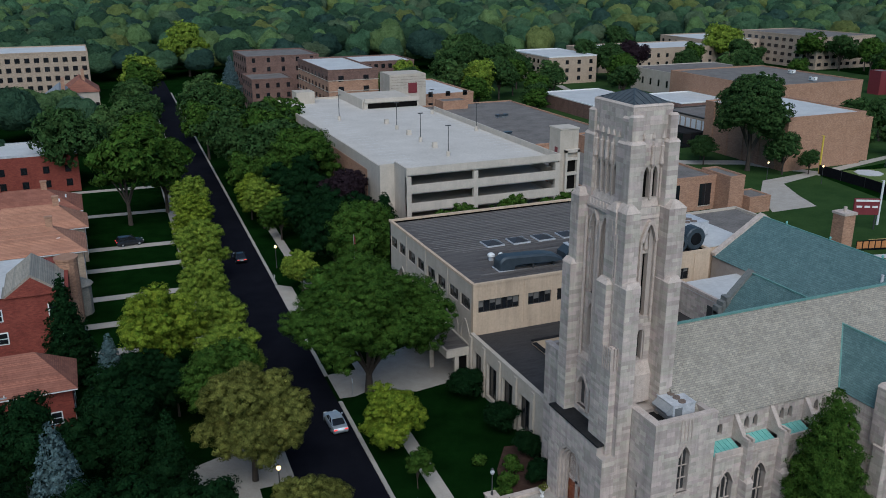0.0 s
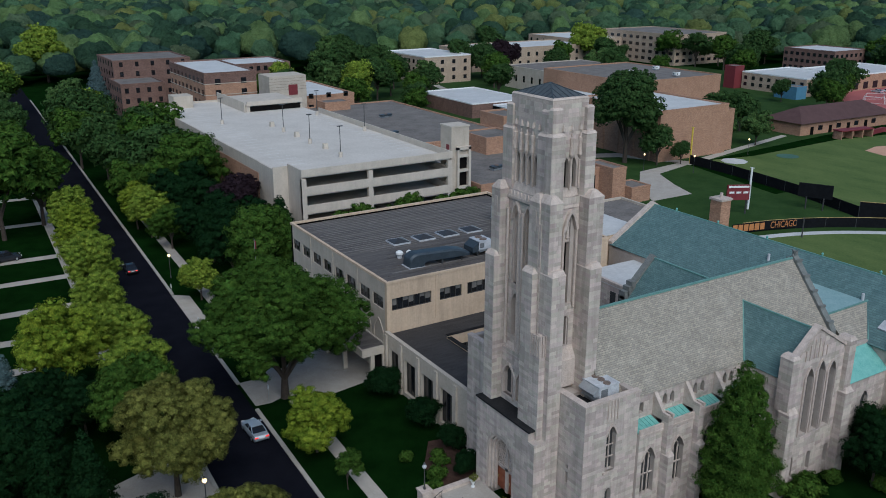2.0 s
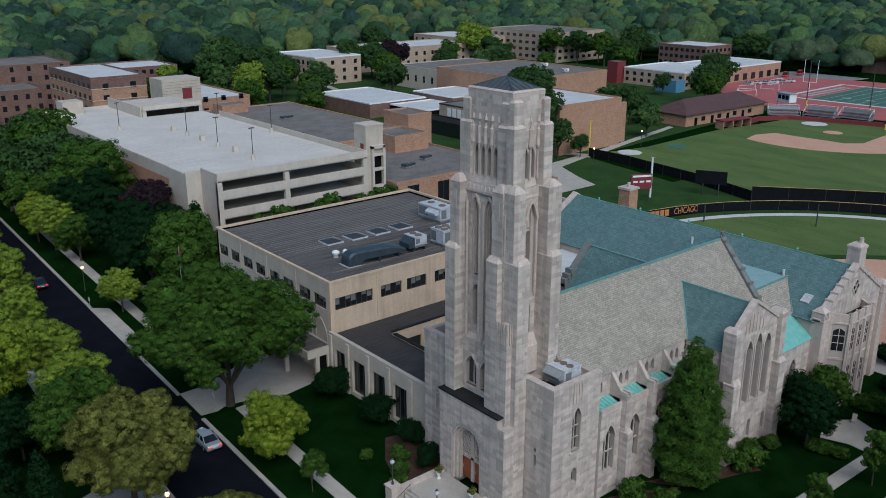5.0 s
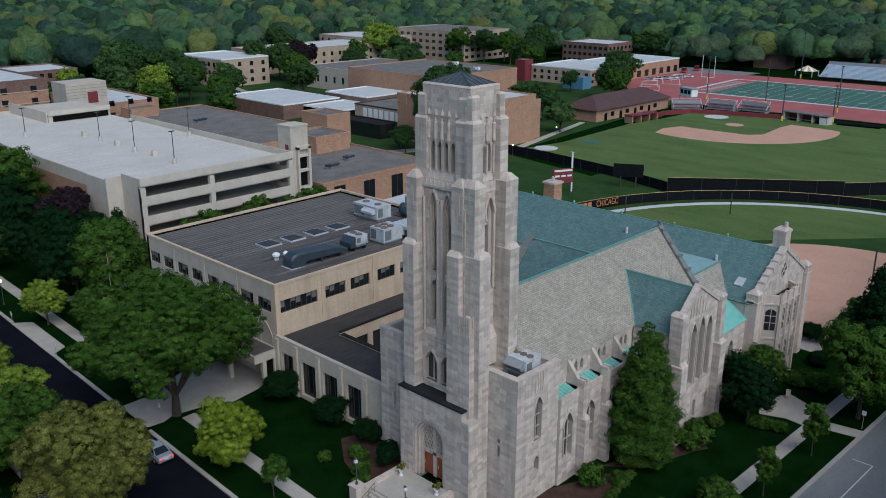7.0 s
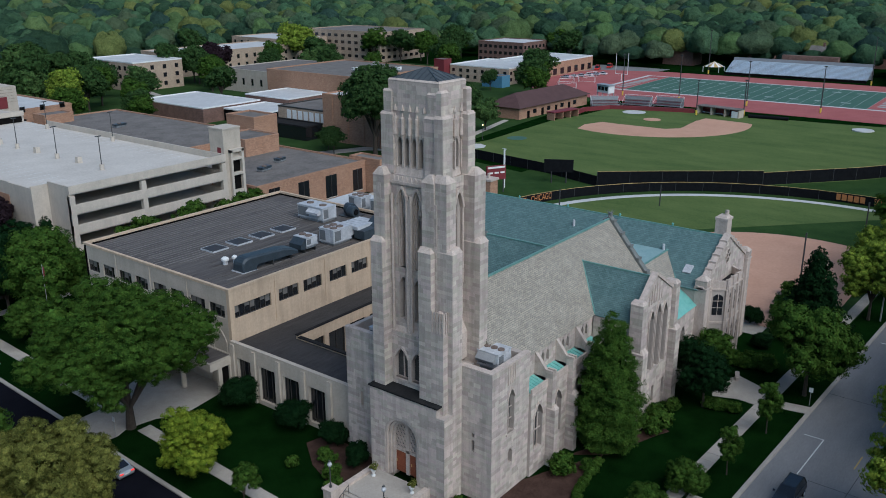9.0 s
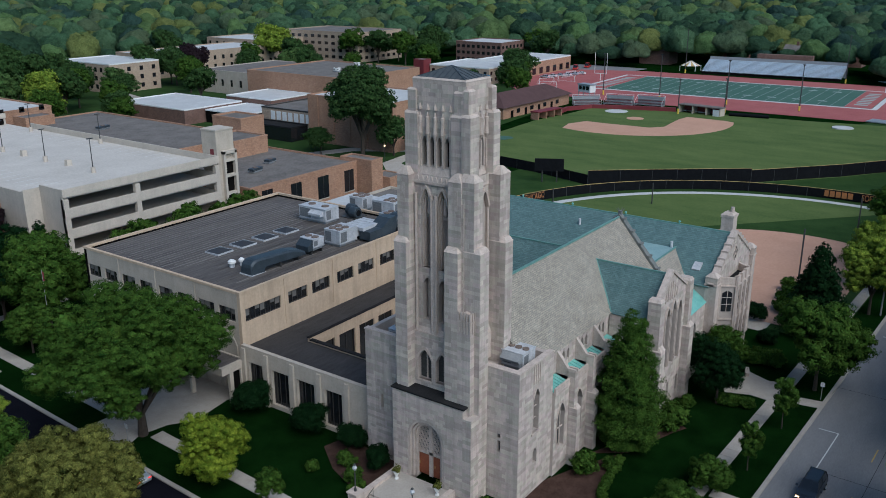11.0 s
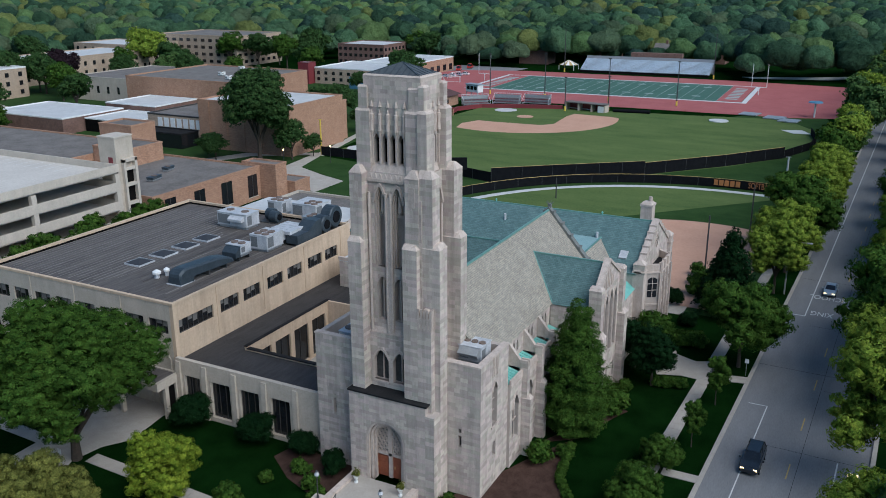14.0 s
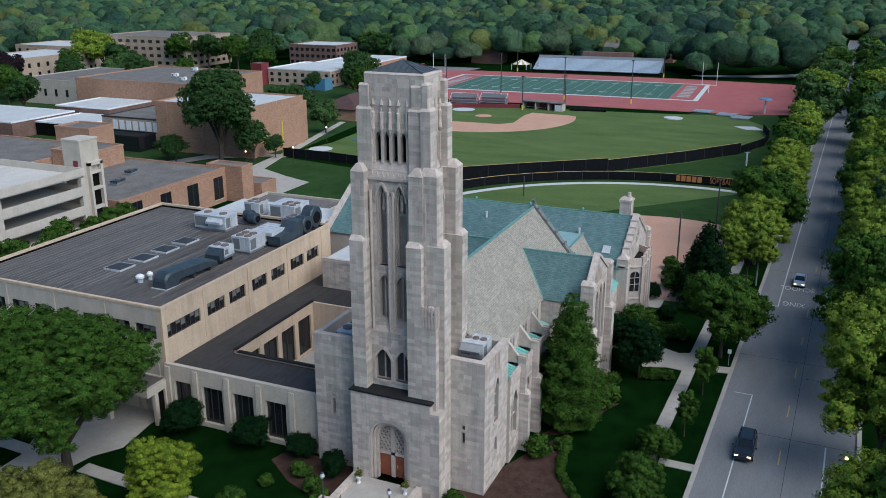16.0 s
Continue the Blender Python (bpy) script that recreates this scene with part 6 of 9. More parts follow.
for a, b, z0, z1 in ((2.9, 5.8, 3.8, 6.2), (10.8, 13.8, 1.1, 6.0), (18.6, 21.9, 1.1, 5.9), (26.9, 29.9, 1.0, 5.7)):
    w = part("window", Mesh().box(a, b, -0.05, 0.05, z0, z1), "glass", ow, "tall dark classroom window")
    part("mullion", Mesh().box((a + b) / 2 - 0.05, (a + b) / 2 + 0.05, -0.09, -0.05, z0, z1), "frame", w)
    part("sill", Mesh().box(a - 0.1, b + 0.1, -0.14, 0.02, z0 - 0.15, z0), "precast", w)
block("classroom_annexe", "orange brick end bay of the classrooms", "building", 83.7, 87.5, 73.0, 82, 7.4, "brick", "greyroof", parapet=0.4)
block("classroom_annexe", "low orange brick bay of the classrooms", "building", 87.6, 93, 71, 77, 3.2, "brick", "greyroof", parapet=0.3)
block("plant_room", "orange brick roof-top plant room", "building", 70.5, 80.5, 101.5, 112, 10.6, "brick", "greyroof", parapet=0.4)
block("science_hall", "orange brick hall with broad dark flat roof", "building", 53, 85.8, 112.3, 176, 8.7, "brick", "greyroof", parapet=0.4)
block("science_hall", "taller orange brick end of the science hall", "building", 86, 93.6, 116.5, 127, 12.0, "brick", "greyroof", parapet=0.5)
block("roof_room", "small orange brick room on the hall roof", "building", 60, 68, 168, 174, 11.0, "brick", "greyroof", parapet=0.3)
for x, y, l in ((58, 126, 5.5), (70, 150, 3.5), (64, 88, 3.2), (72, 92, 2.6), (62, 100, 3.0)):
    rooftop_unit(x, y, 8.8 if y > 112 else 7.0, l, 1.4, 0.9, "low dark rooftop duct box on gravel", 1, 12, "duct")
block("walkway_canopy", "long white flat-roofed walkway canopy", "canopy", 118, 142, 179, 214, 4.6, "brickd", "whiteroof", parapet=0.4, frame="white")
block("walkway_canopy", "white flat-roofed link canopy between the halls", "canopy", 144, 163.5, 167, 189, 5.6, "brickd", "whiteroof", parapet=0.4, frame="white")
# near-black solid below this roof stands for the shade under the canopy
block("walkway_canopy", "white flat-roofed link canopy between the halls", "canopy", 126, 143.5, 160, 178.5, 3.8, "dark", "whiteroof", parapet=0.4, frame="white")
au = block("auditorium", "tall orange brick auditorium with pale flat roof", "building", 121.8, 147, 97.5, 128.5, 13.0, "brick", "whiteroof", 0, parapet=0.5)
for k in range(5):
    part("pilaster", Mesh().box(-0.25, 0.05, 3 + 6 * k, 4 + 6 * k, 0, 13.0), "brick", au)
block("auditorium_annexe", "lower orange brick auditorium side block", "building", 147.2, 152, 99.5, 116, 11.0, "brick", "whiteroof", parapet=0.4)
block("gymnasium", "broad orange brick gymnasium with dark flat roof", "building", 164, 206, 152, 200, 11.6, "brick", "greyroof", 0, parapet=0.5)
for x, y in ((172, 160), (180, 170), (190, 158), (198, 176)):
    rooftop_unit(x, y, 11.7, 1.8, 1.8, 1.4, "small pale roof fan box on the gymnasium", 1, material="white")
lob = block("lobby_block", "low hall with pale upright panels and dark roof", "building", 124, 147, 129, 150, 7.6, "brickt", "greyroof", parapet=0.4, frame="frame")
for k in range(7):
    part("panel", Mesh().box(-0.08, 0.03, 1.0 + 2.4 * k, 2.7 + 2.4 * k, 4.4, 7.0), "white", lob, "pale upright panel")
block("entrance_canopy", "dark glazed entrance under a black flat canopy", "canopy", 117, 123.8, 131, 152, 3.9, "glass", "tar", parapet=0.4, frame="tar")
block("gymnasium_wing", "grey concrete hall with dark pitched deck", "building", 175, 216, 203, 240, 8.6, "precast", "greyroof", 1, (9, 7), (1.2, 2.6), 3.0, parapet=0.4)
block("dormitory", "tan brick three-storey dormitory with pale roof", "building", 148.5, 172, 262, 296, 11.2, "brickt", "whiteroof", 3, (4, 9), (1.6, 1.7), 1.4, 3.4, frame="white")
block("classroom_hall", "long tan brick hall with pale flat roof", "building", 190, 262, 288, 318, 10.0, "brickt", "whiteroof", 2, (14, 6), (1.5, 1.9), 2.0, 4.0)
block("classroom_hall", "tan brick hall wing with ribbon windows", "building", 262.5, 292, 296, 340, 11.5, "brickt", "whiteroof", 3, (6, 8), (1.5, 1.6), 1.6, 3.5)
block("classroom_hall", "tan brick four-storey hall on the campus edge", "building", 293, 330, 258, 312, 15.0, "brickt", "greyroof", 4, (8, 11), (2.4, 1.5), 1.6, 3.5)
block("classroom_hall", "brown brick two-storey block at the wood's edge", "building", 327, 352, 191, 219, 10.5, "brickd", "whiteroof", 3, (7, 9), (1.7, 1.5), 1.4, 3.2)
block("workshop", "low tan brick workshop with white roof edge", "building", 256, 286, 153, 184, 6.6, "brickt", "whiteroof", 2, (8, 8), (1.5, 1.4), 1.4, 2.6, frame="white")
block("fire_station", "low brown brick hall with pale roof and garage doors", "building", 279, 331, 153.5, 181, 6.2, "brick", "whiteroof", 1, (8, 4), (3.2, 2.8), 0.6, 3.0, frame="white")
block("blue_container", "blue-panelled storage block beside the workshop", "container", 246.5, 252.5, 150, 160, 4.6, "bluem", "greyroof", 0, parapet=0.2)
block("red_shed", "small deep red shed beside the gymnasium", "shed", 252, 257.5, 184.5, 190, 9.0, "maroon", "greyroof", parapet=0.2)
rs = block("residence_hall", "orange and grey brick residence hall with white roof", "building", 34, 50, 196, 234, 17.9, "brick", "whiteroof", 5, (2, 9), (1.7, 1.7), 1.6, 3.3, frame="brickd")
part("band", Mesh().box(-0.04, 16.04, -0.04, 38.04, 15.2, 17.85), "brickd", rs, "dark grey upper brick band")
for z in (8.4, 11.7, 15.0):
    part("string_course", Mesh().box(-0.12, 16.12, -0.12, 38.12, z, z + 0.2), "precast", rs, "pale string course")
block("residence_hall", "orange brick side block of the residence hall", "building", 61, 78.5, 187, 222, 10.2, "brick", "whiteroof", 3, (3, 5), (1.5, 1.5), 3.0, 3.4)
block("residence_hall", "brown brick stair block with narrow windows", "building", 21, 48, 259, 286, 16.6, "brickd", "greyroof", 5, (5, 6), (1.2, 1.6), 1.6, 3.3)
block("residence_hall", "low brown brick corner block of the residence", "building", 18.6, 33, 238, 256, 11.0, "brickd", "greyroof", 3, (4, 5), (1.2, 1.6), 1.6, 3.4)
block("residence_hall", "long brown brick rear block with white roof", "building", 49, 82, 248, 270, 14.2, "brickd", "whiteroof", 4, (12, 4), (1.4, 1.6), 1.8, 3.4)
block("apartment_house", "tan brick apartment block with rows of windows", "building", -76, -31.5, 288, 316, 18.2, "brickt", "whiteroof", 5, (14, 6), (1.7, 1.7), 1.8, 3.3)


# ---- trees ----
def quads(name, V, material):
    """One mesh from an array (n, 3, 3) of leaf corners."""
    n = len(V)
    me = bpy.data.meshes.new(name)
    me.vertices.add(n * 3)
    me.vertices.foreach_set("co", np.ascontiguousarray(V, dtype=np.float32).ravel())
    me.loops.add(n * 3)
    me.loops.foreach_set("vertex_index", np.arange(n * 3, dtype=np.int32))
    me.polygons.add(n)
    me.polygons.foreach_set("loop_start", np.arange(0, n * 3, 3, dtype=np.int32))
    me.update(calc_edges=True)
    me.materials.append(M[material])
    return me


def unit(a):
    return a / np.maximum(np.linalg.norm(a, axis=1, keepdims=True), 1e-9)


def leaves_at(p, d, size, rs, flat=0.9):
    """Leaf sprays at points p that face roughly along d."""
    n = len(p)
    nrm = unit(d + flat * 0.75 * rs.normal(size=(n, 3)))
    t = unit(np.cross(nrm, rs.normal(size=(n, 3))))
    b = np.cross(nrm, t)
    s = size * rs.uniform(0.6, 1.3, (n, 1))
    return np.stack([p + t * s, p - t * s * 0.75 + b * s * 0.72, p - t * s * 0.75 - b * s * 0.72], axis=1)


def tufts(c, u, tr, per, size, rs, flat=0.45, up=0.35):
    """Leafy twig ends: a dome of leaves round each centre c that looks along u."""
    n = len(c)
    k = np.repeat(np.arange(n), per)
    v = unit(rs.normal(size=(n * per, 3)) + u[k] * 0.9 + np.array([0, 0, up]))
    r = tr * rs.uniform(0.65, 1.35, n)[k] * rs.uniform(0.55, 1.1, n * per)
    p = c[k] + v * np.array([1.15, 1.15, 0.8]) * r[:, None]
    return leaves_at(p, unit(v + 0.5 * u[k]), size, rs, flat)


OCT = np.array([[(1, 0, 0), (0, 1, 0), (0, 0, 1)], [(0, 1, 0), (-1, 0, 0), (0, 0, 1)], [(-1, 0, 0), (0, -1, 0), (0, 0, 1)], [(0, -1, 0), (1, 0, 0), (0, 0, 1)],
                [(0, 1, 0), (1, 0, 0), (0, 0, -1)], [(-1, 0, 0), (0, 1, 0), (0, 0, -1)], [(0, -1, 0), (-1, 0, 0), (0, 0, -1)], [(1, 0, 0), (0, -1, 0), (0, 0, -1)]], float)


def clump_blockers(c, r, sq, rs):
    """Small uneven solids added inside clumps to block light; the outer leaves cover them."""
    w = r[:, None, None, None] * rs.uniform(0.85, 1.15, (len(c), 1, 1, 1))
    return (c[:, None, None, :] + OCT[None] * w * sq).reshape(-1, 3, 3)


def broad_crown(seed, n, size, rx, rz, lobes=11, gaps=0.25, per=22, spread=1.0, lump=1.0):
    """Twig tufts over the outer shells of many overlapping lobes; an uneven outline with gaps."""
    rs = np.random.RandomState(seed)
    d = unit(rs.normal(size=(lobes * 4, 3)))
    d = d[d[:, 2] > -0.55][:lobes]
    c = d * np.array([rx, rx, rz]) * rs.uniform(0.38, 0.84, (len(d), 1))
    c = np.vstack([c, [[0, 0, 0]]])
    r = rs.uniform(0.2, 0.44, len(c)) * rx * lump
    r[-1] = 0.5 * rx * lump
    sq = np.array([1, 1, min(1.0, rz / rx * 1.1)])
    w = r ** 2 / (r ** 2).sum()
    nt = max(6, n // per)
    k = rs.choice(len(c), nt * (4 if spread < 1.5 else 9), p=w)
    u = unit(rs.normal(size=(len(k), 3)) + np.array([0, 0, 0.3]))
    p = c[k] + u * sq * (r[k] * rs.uniform(0.82, 1.08, len(k)))[:, None]
    keep = np.ones(len(p), bool)
    for j in range(len(c)):
        q = np.linalg.norm((p - c[j]) / sq, axis=1) < 0.8 * r[j]
        keep &= ~(q & (k != j))
    f = 12.0 / rx
    hole = np.sin(p[:, 0] * f + seed) + np.sin(p[:, 1] * f * 1.1 + 2 * seed) + np.sin(p[:, 2] * f * 1.3) > 3 - 3.4 * gaps
    p, u = p[keep & ~hole], u[keep & ~hole]
    tr = size * 2.5 * spread
    if spread > 1.5:
        # clumps keep their distance, so that dark gaps stay between them
        cell, taken = {}, []
        for i in range(len(p)):
            g0 = tuple((p[i] / (1.45 * tr)).astype(int))
            near = [j for dx in (-1, 0, 1) for dy in (-1, 0, 1) for dz in (-1, 0, 1) for j in cell.get((g0[0] + dx, g0[1] + dy, g0[2] + dz), ())]
            if all(((p[i] - p[j]) ** 2).sum() > (1.35 * tr) ** 2 for j in near):
                cell.setdefault(g0, []).append(i)
                taken.append(i)
        p, u = p[taken], u[taken]
        per = max(per, n // max(1, len(p)))
    p, u = p[:nt], u[:nt]
    V = tufts(p, u, tr, per, size, rs, 0.3 if spread > 1.5 else 0.45)
    m = max(6, n // (7 if spread < 1.5 else 12))
    kk = rs.choice(len(c), m, p=w)
    ui = unit(rs.normal(size=(m, 3)))
    inner = leaves_at(c[kk] + ui * sq * (r[kk] * (0.74 if spread < 1.5 else 0.62))[:, None], ui, size * 2.4 * min(1.6, spread), rs, 0.4)
    if spread > 1.5:
        inner = np.concatenate([inner, clump_blockers(c, r * 0.8, sq, rs), clump_blockers(p - u * tr * 0.15, np.full(len(p), tr * 0.72), sq, rs)])
    return np.concatenate([V, inner])


def cone_crown(seed, n, size, r, h, power=0.85, tiers=9, round_=False, per=14, spread=1.0):
    rs = np.random.RandomState(seed)
    n = n // per
    z = 1 - np.sqrt(rs.uniform(0.0, 1, n))
    prof = ((1 - z) ** 0.58 * np.clip((z + 0.05) / 0.24, 0, 1) ** 0.45) if round_ else (1 - z) ** power
    a = rs.uniform(0, 2 * math.pi, n)
    wob = 1 + 0.16 * np.sin(z * tiers * 2 * math.pi + 1.3 * np.sin(a * 3 + seed)) + 0.13 * np.sin(a * 5 + seed * 2 + z * 7) + 0.08 * np.sin(a * 11 + z * 23)
    rad = r * prof * wob * rs.uniform(0.78, 1.03, n)
    p = np.stack([rad * np.cos(a), rad * np.sin(a), z * h], axis=1)
    d = np.stack([np.cos(a), np.sin(a), np.full(n, 0.4)], axis=1)
    V = tufts(p, unit(d), size * 2.3 * spread, per, size, rs, 0.5, 0.25)
    pi = p * np.array([0.7, 0.7, 0.94])
    return np.concatenate([V, leaves_at(pi, unit(d), size * 3 * spread, rs, 0.5)])


def trunk_mesh(seed, h, r, spread, zc):
    rs = random.Random(seed)
    m = Mesh()
    fork = h * 0.9
    m.tube((0, 0, -0.1), (0.05, 0.03, fork), r, r * 0.65, 8)
    for k in range(9):
        a = k * 0.7 + rs.uniform(-0.3, 0.3)
        e = Vector((math.cos(a) * spread * rs.uniform(0.45, 0.75), math.sin(a) * spread * rs.uniform(0.45, 0.75), zc + rs.uniform(-0.5, 1.5)))
        s = Vector((0.05, 0.03, fork * rs.uniform(0.75, 1.0)))
        mid = s.lerp(e, 0.5) + Vector((0, 0, 0.4))
        m.tube(s, mid, r * 0.42, r * 0.3, 6)
        m.tube(mid, e, r * 0.3, r * 0.1, 6)
    m.tube((0.05, 0.03, fork), (0, 0, zc + 1.5), r * 0.6, r * 0.15, 6)
    return m


TREES = {}


def tree(kind, x, y, s=1.0, rz=None, label=None, group="", sz=None):
    """A copy of one of the built trees, turned and scaled."""
    base = TREES[kind]
    rz = (x * 37 + y * 91) % 360 if rz is None else rz
    made = copy_thing(base, pose(x, y, -0.1 if kind == "bush" else 0, 0, 0, rz))
    made.scale = (s, s, sz or s)
    if label:
        tagged(made, label)
    if group:
        tagged(made, group=group)
    return made


def grow(kind, name, label, material, V, zc, trunk):
    """Builds a tree once, far below; copies stand in the place, and the pattern is removed afterwards."""
    t = thing(name, label, "tree")
    if trunk:
        part("trunk", trunk, "bark", t, "grey-brown bark")
    me = quads("crown", V + np.array([0, 0, zc]), material)
    c = new("crown", me)
    place(c, t)
    TREES[kind] = t


grow("elm", "broad_tree", "large dark green spreading tree on the verge", "leaf", broad_crown(3, 120000, 0.088, 8.4, 6.5, 54, 0.42, 90, 2.3, 0.66), 9.8, trunk_mesh(3, 3.0, 0.5, 7.4, 8.6))
grow("olive", "linden_tree", "dense olive green linden with yellowing leaves", "leafo", broad_crown(5, 105000, 0.075, 5.5, 5.9, 46, 0.2, 80, 2.4, 0.8), 7.2, trunk_mesh(5, 3.0, 0.35, 4.0, 7.0))
grow("lime", "street_tree", "yellow-green street tree with a rounded crown", "leafl", broad_crown(8, 24000, 0.115, 4.3, 4.9, 32, 0.3, 36, 1.9, 0.82), 6.4, trunk_mesh(8, 3.4, 0.25, 3.4, 6.5))
grow("lime2", "street_tree", "fresh green street tree with a rounded crown", "leafl", broad_crown(18, 24000, 0.115, 4.4, 4.7, 32, 0.32, 36, 1.9, 0.82), 6.3, trunk_mesh(18, 3.4, 0.25, 3.4, 6.5))
grow("yellow", "street_tree", "yellowing street tree with a full crown", "leafy", broad_crown(21, 24000, 0.115, 4.5, 5.1, 32, 0.34, 36, 1.9, 0.8), 6.6, trunk_mesh(21, 3.2, 0.25, 3.6, 6.8))
grow("maple", "small_maple", "small bright yellow-green maple on the lawn", "leafy", broad_crown(11, 30000, 0.078, 3.5, 2.7, 26, 0.5, 50, 2.0), 4.3, trunk_mesh(11, 2.0, 0.15, 2.8, 4.2))
grow("green", "broad_tree", "mid green broadleaf tree with full crown", "leaf", broad_crown(14, 14000, 0.165, 5.0, 5.2, 26, 0.32, 34, 1.9), 7.0, trunk_mesh(14, 3.5, 0.3, 4.0, 7.2))
grow("dark", "broad_tree", "dark green broadleaf tree with full crown", "leafd", broad_crown(15, 13000, 0.17, 5.0, 5.4, 26, 0.3, 34, 1.9), 7.2, trunk_mesh(15, 3.5, 0.3, 4.0, 7.2))
grow("purple", "purple_beech", "dark purple-leaved beech beside the garage", "leafp", broad_crown(16, 15000, 0.18, 4.8, 5.2, 18, 0.25), 7.2, trunk_mesh(16, 2.5, 0.3, 3.6, 6.2))
grow("pyramid", "pyramid_tree", "tall dark green pyramidal tree beside the nave", "leaf", cone_crown(31, 95000, 0.08, 3.7, 14.9, 0.7, 7, True, 42, 2.0), 0.7, trunk_mesh(31, 2.0, 0.3, 1.5, 6.0))
grow("conifer", "conifer", "dark green spreading conifer on the lawn", "leafd", cone_crown(32, 16000, 0.16, 4.0, 11.5, 0.8, 8), 0.8, trunk_mesh(32, 2.0, 0.22, 1.2, 6.0))
grow("spruce", "blue_spruce", "pale blue-grey spruce by the houses", "leafb", cone_crown(33, 14000, 0.14, 3.0, 11.0, 0.9, 10), 0.6, trunk_mesh(33, 2.0, 0.2, 0.8, 6.0))
grow("dspruce", "dark_spruce", "tall dark green spruce by the houses", "leafd", cone_crown(34, 14000, 0.15, 3.4, 13.5, 0.9, 11), 0.6, trunk_mesh(34, 2.0, 0.22, 0.9, 7.0))
grow("sapling", "sapling", "slender young tree on the verge", "leaf", broad_crown(35, 6500, 0.07, 1.35, 1.7, 10, 0.4, 30, 1.7), 2.9, trunk_mesh(35, 1.2, 0.06, 1.0, 2.4))
grow("shrubtree", "young_tree", "young feathery dark green tree on the verge", "leaf", broad_crown(36, 9000, 0.06, 1.2, 2.1, 18, 0.35, 30, 1.8, 0.8), 2.5, trunk_mesh(36, 1.0, 0.08, 0.6, 2.4))
grow("spiky", "spreading_shrub", "spreading green shrub with paler shoot tips", "leaf", broad_crown(39, 16000, 0.06, 2.0, 1.7, 26, 0.45, 40, 1.9), 1.9, trunk_mesh(39, 0.8, 0.07, 1.6, 1.8))
grow("ball", "clipped_shrub", "large dark green clipped round shrub", "leafd", broad_crown(37, 12000, 0.07, 1.9, 1.6, 24, 0.0, 30, 1.4), 1.45, None)
grow("bush", "bush", "loose green garden bush", "leaf", broad_crown(38, 1700, 0.12, 1.2, 0.9, 9, 0.3), 0.75, None)
grow("camp", "campus_tree", "green broadleaf tree on the campus", "leaf", broad_crown(41, 4000, 0.31, 4.8, 4.2, 16, 0.25), 7.4, trunk_mesh(41, 3.4, 0.3, 3.6, 6.6))
grow("campd", "campus_tree", "dark green broadleaf tree on the campus", "leafc", broad_crown(42, 4000, 0.31, 5.0, 4.6, 16, 0.25), 7.6, trunk_mesh(42, 3.4, 0.3, 3.6, 6.6))
grow("campy", "campus_tree", "yellow-green broadleaf tree on the campus", "leafl", broad_crown(43, 4000, 0.31, 4.8, 4.2, 16, 0.25), 7.4, trunk_mesh(43, 3.4, 0.3, 3.6, 6.6))
grow("campo", "campus_tree", "olive green broadleaf tree with a tall crown", "leafk", broad_crown(45, 4600, 0.31, 4.8, 4.9, 14, 0.3), 7.2, trunk_mesh(45, 3.0, 0.3, 3.6, 6.6))
grow("oak", "campus_oak", "very large dark green spreading oak", "leafc", broad_crown(44, 26000, 0.27, 9.0, 10.0, 34, 0.4), 15.0, trunk_mesh(44, 6.0, 0.7, 7.0, 13.0))

tree("elm", -9.2, 27.1, 1.13, sz=1.0)
tree("olive", -25.6, 13.6, 1.03)
tree("olive", -24.4, -3.2, 0.8, label="dense olive linden at the corner")
for k, (kd, x, y, s) in enumerate([("lime2", -24.5, 30.5, 0.88), ("lime", -24.3, 44.0, 0.84), ("lime", -23.6, 56.8, 0.86), ("yellow", -31.6, 39.0, 1.08), ("lime2", -21.9, 72.8, 0.95), ("yellow", -20.9, 90.5, 0.92), ("lime", -19.0, 106.5, 0.92), ("green", -26.5, 26.0, 0.8)] ):
    tree(kd, x, y, s, group="street trees along the black street")
for kd, x, y, s in [("camp", -30.5, 112.5, 1.65), ("camp", -22.8, 119, 1.4), ("campo", -29, 182, 1.2), ("campy", -14, 268, 1.5), ("campo", -19, 228, 1.1), ("campo", -25, 198, 0.9), ("camp", -20.5, 134, 1.15), ("campd", -5.5, 133, 1.2), ("camp", -6.0, 116, 1.0), ("campy", 12, 352, 2.0), ("spruce", 15.5, 262, 1.5), ("camp", 10, 154, 1.5), ("campo", 2, 236, 1.2), ("campd", 3, 205, 1.2), ("campd", 8, 226, 1.0), ("campd", -40, 150, 1.5), ("camp", -24, 162, 1.2), ("campd", -20, 188, 1.1), ("campd", -20, 212, 1.0), ("campd", -21, 240, 1.1), ("camp", -15, 262, 1.4),
                    ("lime", -6.6, 100, 0.92), ("yellow", -7.6, 107, 0.8), ("green", -5.2, 91, 0.7), ("dark", 0.5, 99, 1.1), ("dark", -1, 80, 0.95), ("green", 2.6, 108, 1.5), ("campd", 5.5, 119, 1.3), ("campd", 0, 124, 1.4), ("camp", 4, 136, 1.5), ("campd", -5, 145, 1.4), ("campd", 6, 152, 1.4), ("camp", -7, 168, 1.3), ("campd", -4, 190, 1.4), ("campy", 3, 205, 1.2),
                    ("purple", 6.3, 88.5, 1.12), ("purple", 9.5, 82, 0.75), ("green", 1.6, 62.5, 1.12), ("green", 5.5, 72, 0.85), ("dark", -1.2, 69, 0.95), ("dark", 1.5, 77, 1.0), ("green", -4.5, 56.5, 0.55)]:
    tree(kd, x, y, s)
for k in range(6):
    tree("ball", 0.8 + 0.4 * (k % 2), 35.5 + 3.1 * k, 1.0 + 0.2 * (k % 3), label="dark rounded shrub under the school wall")
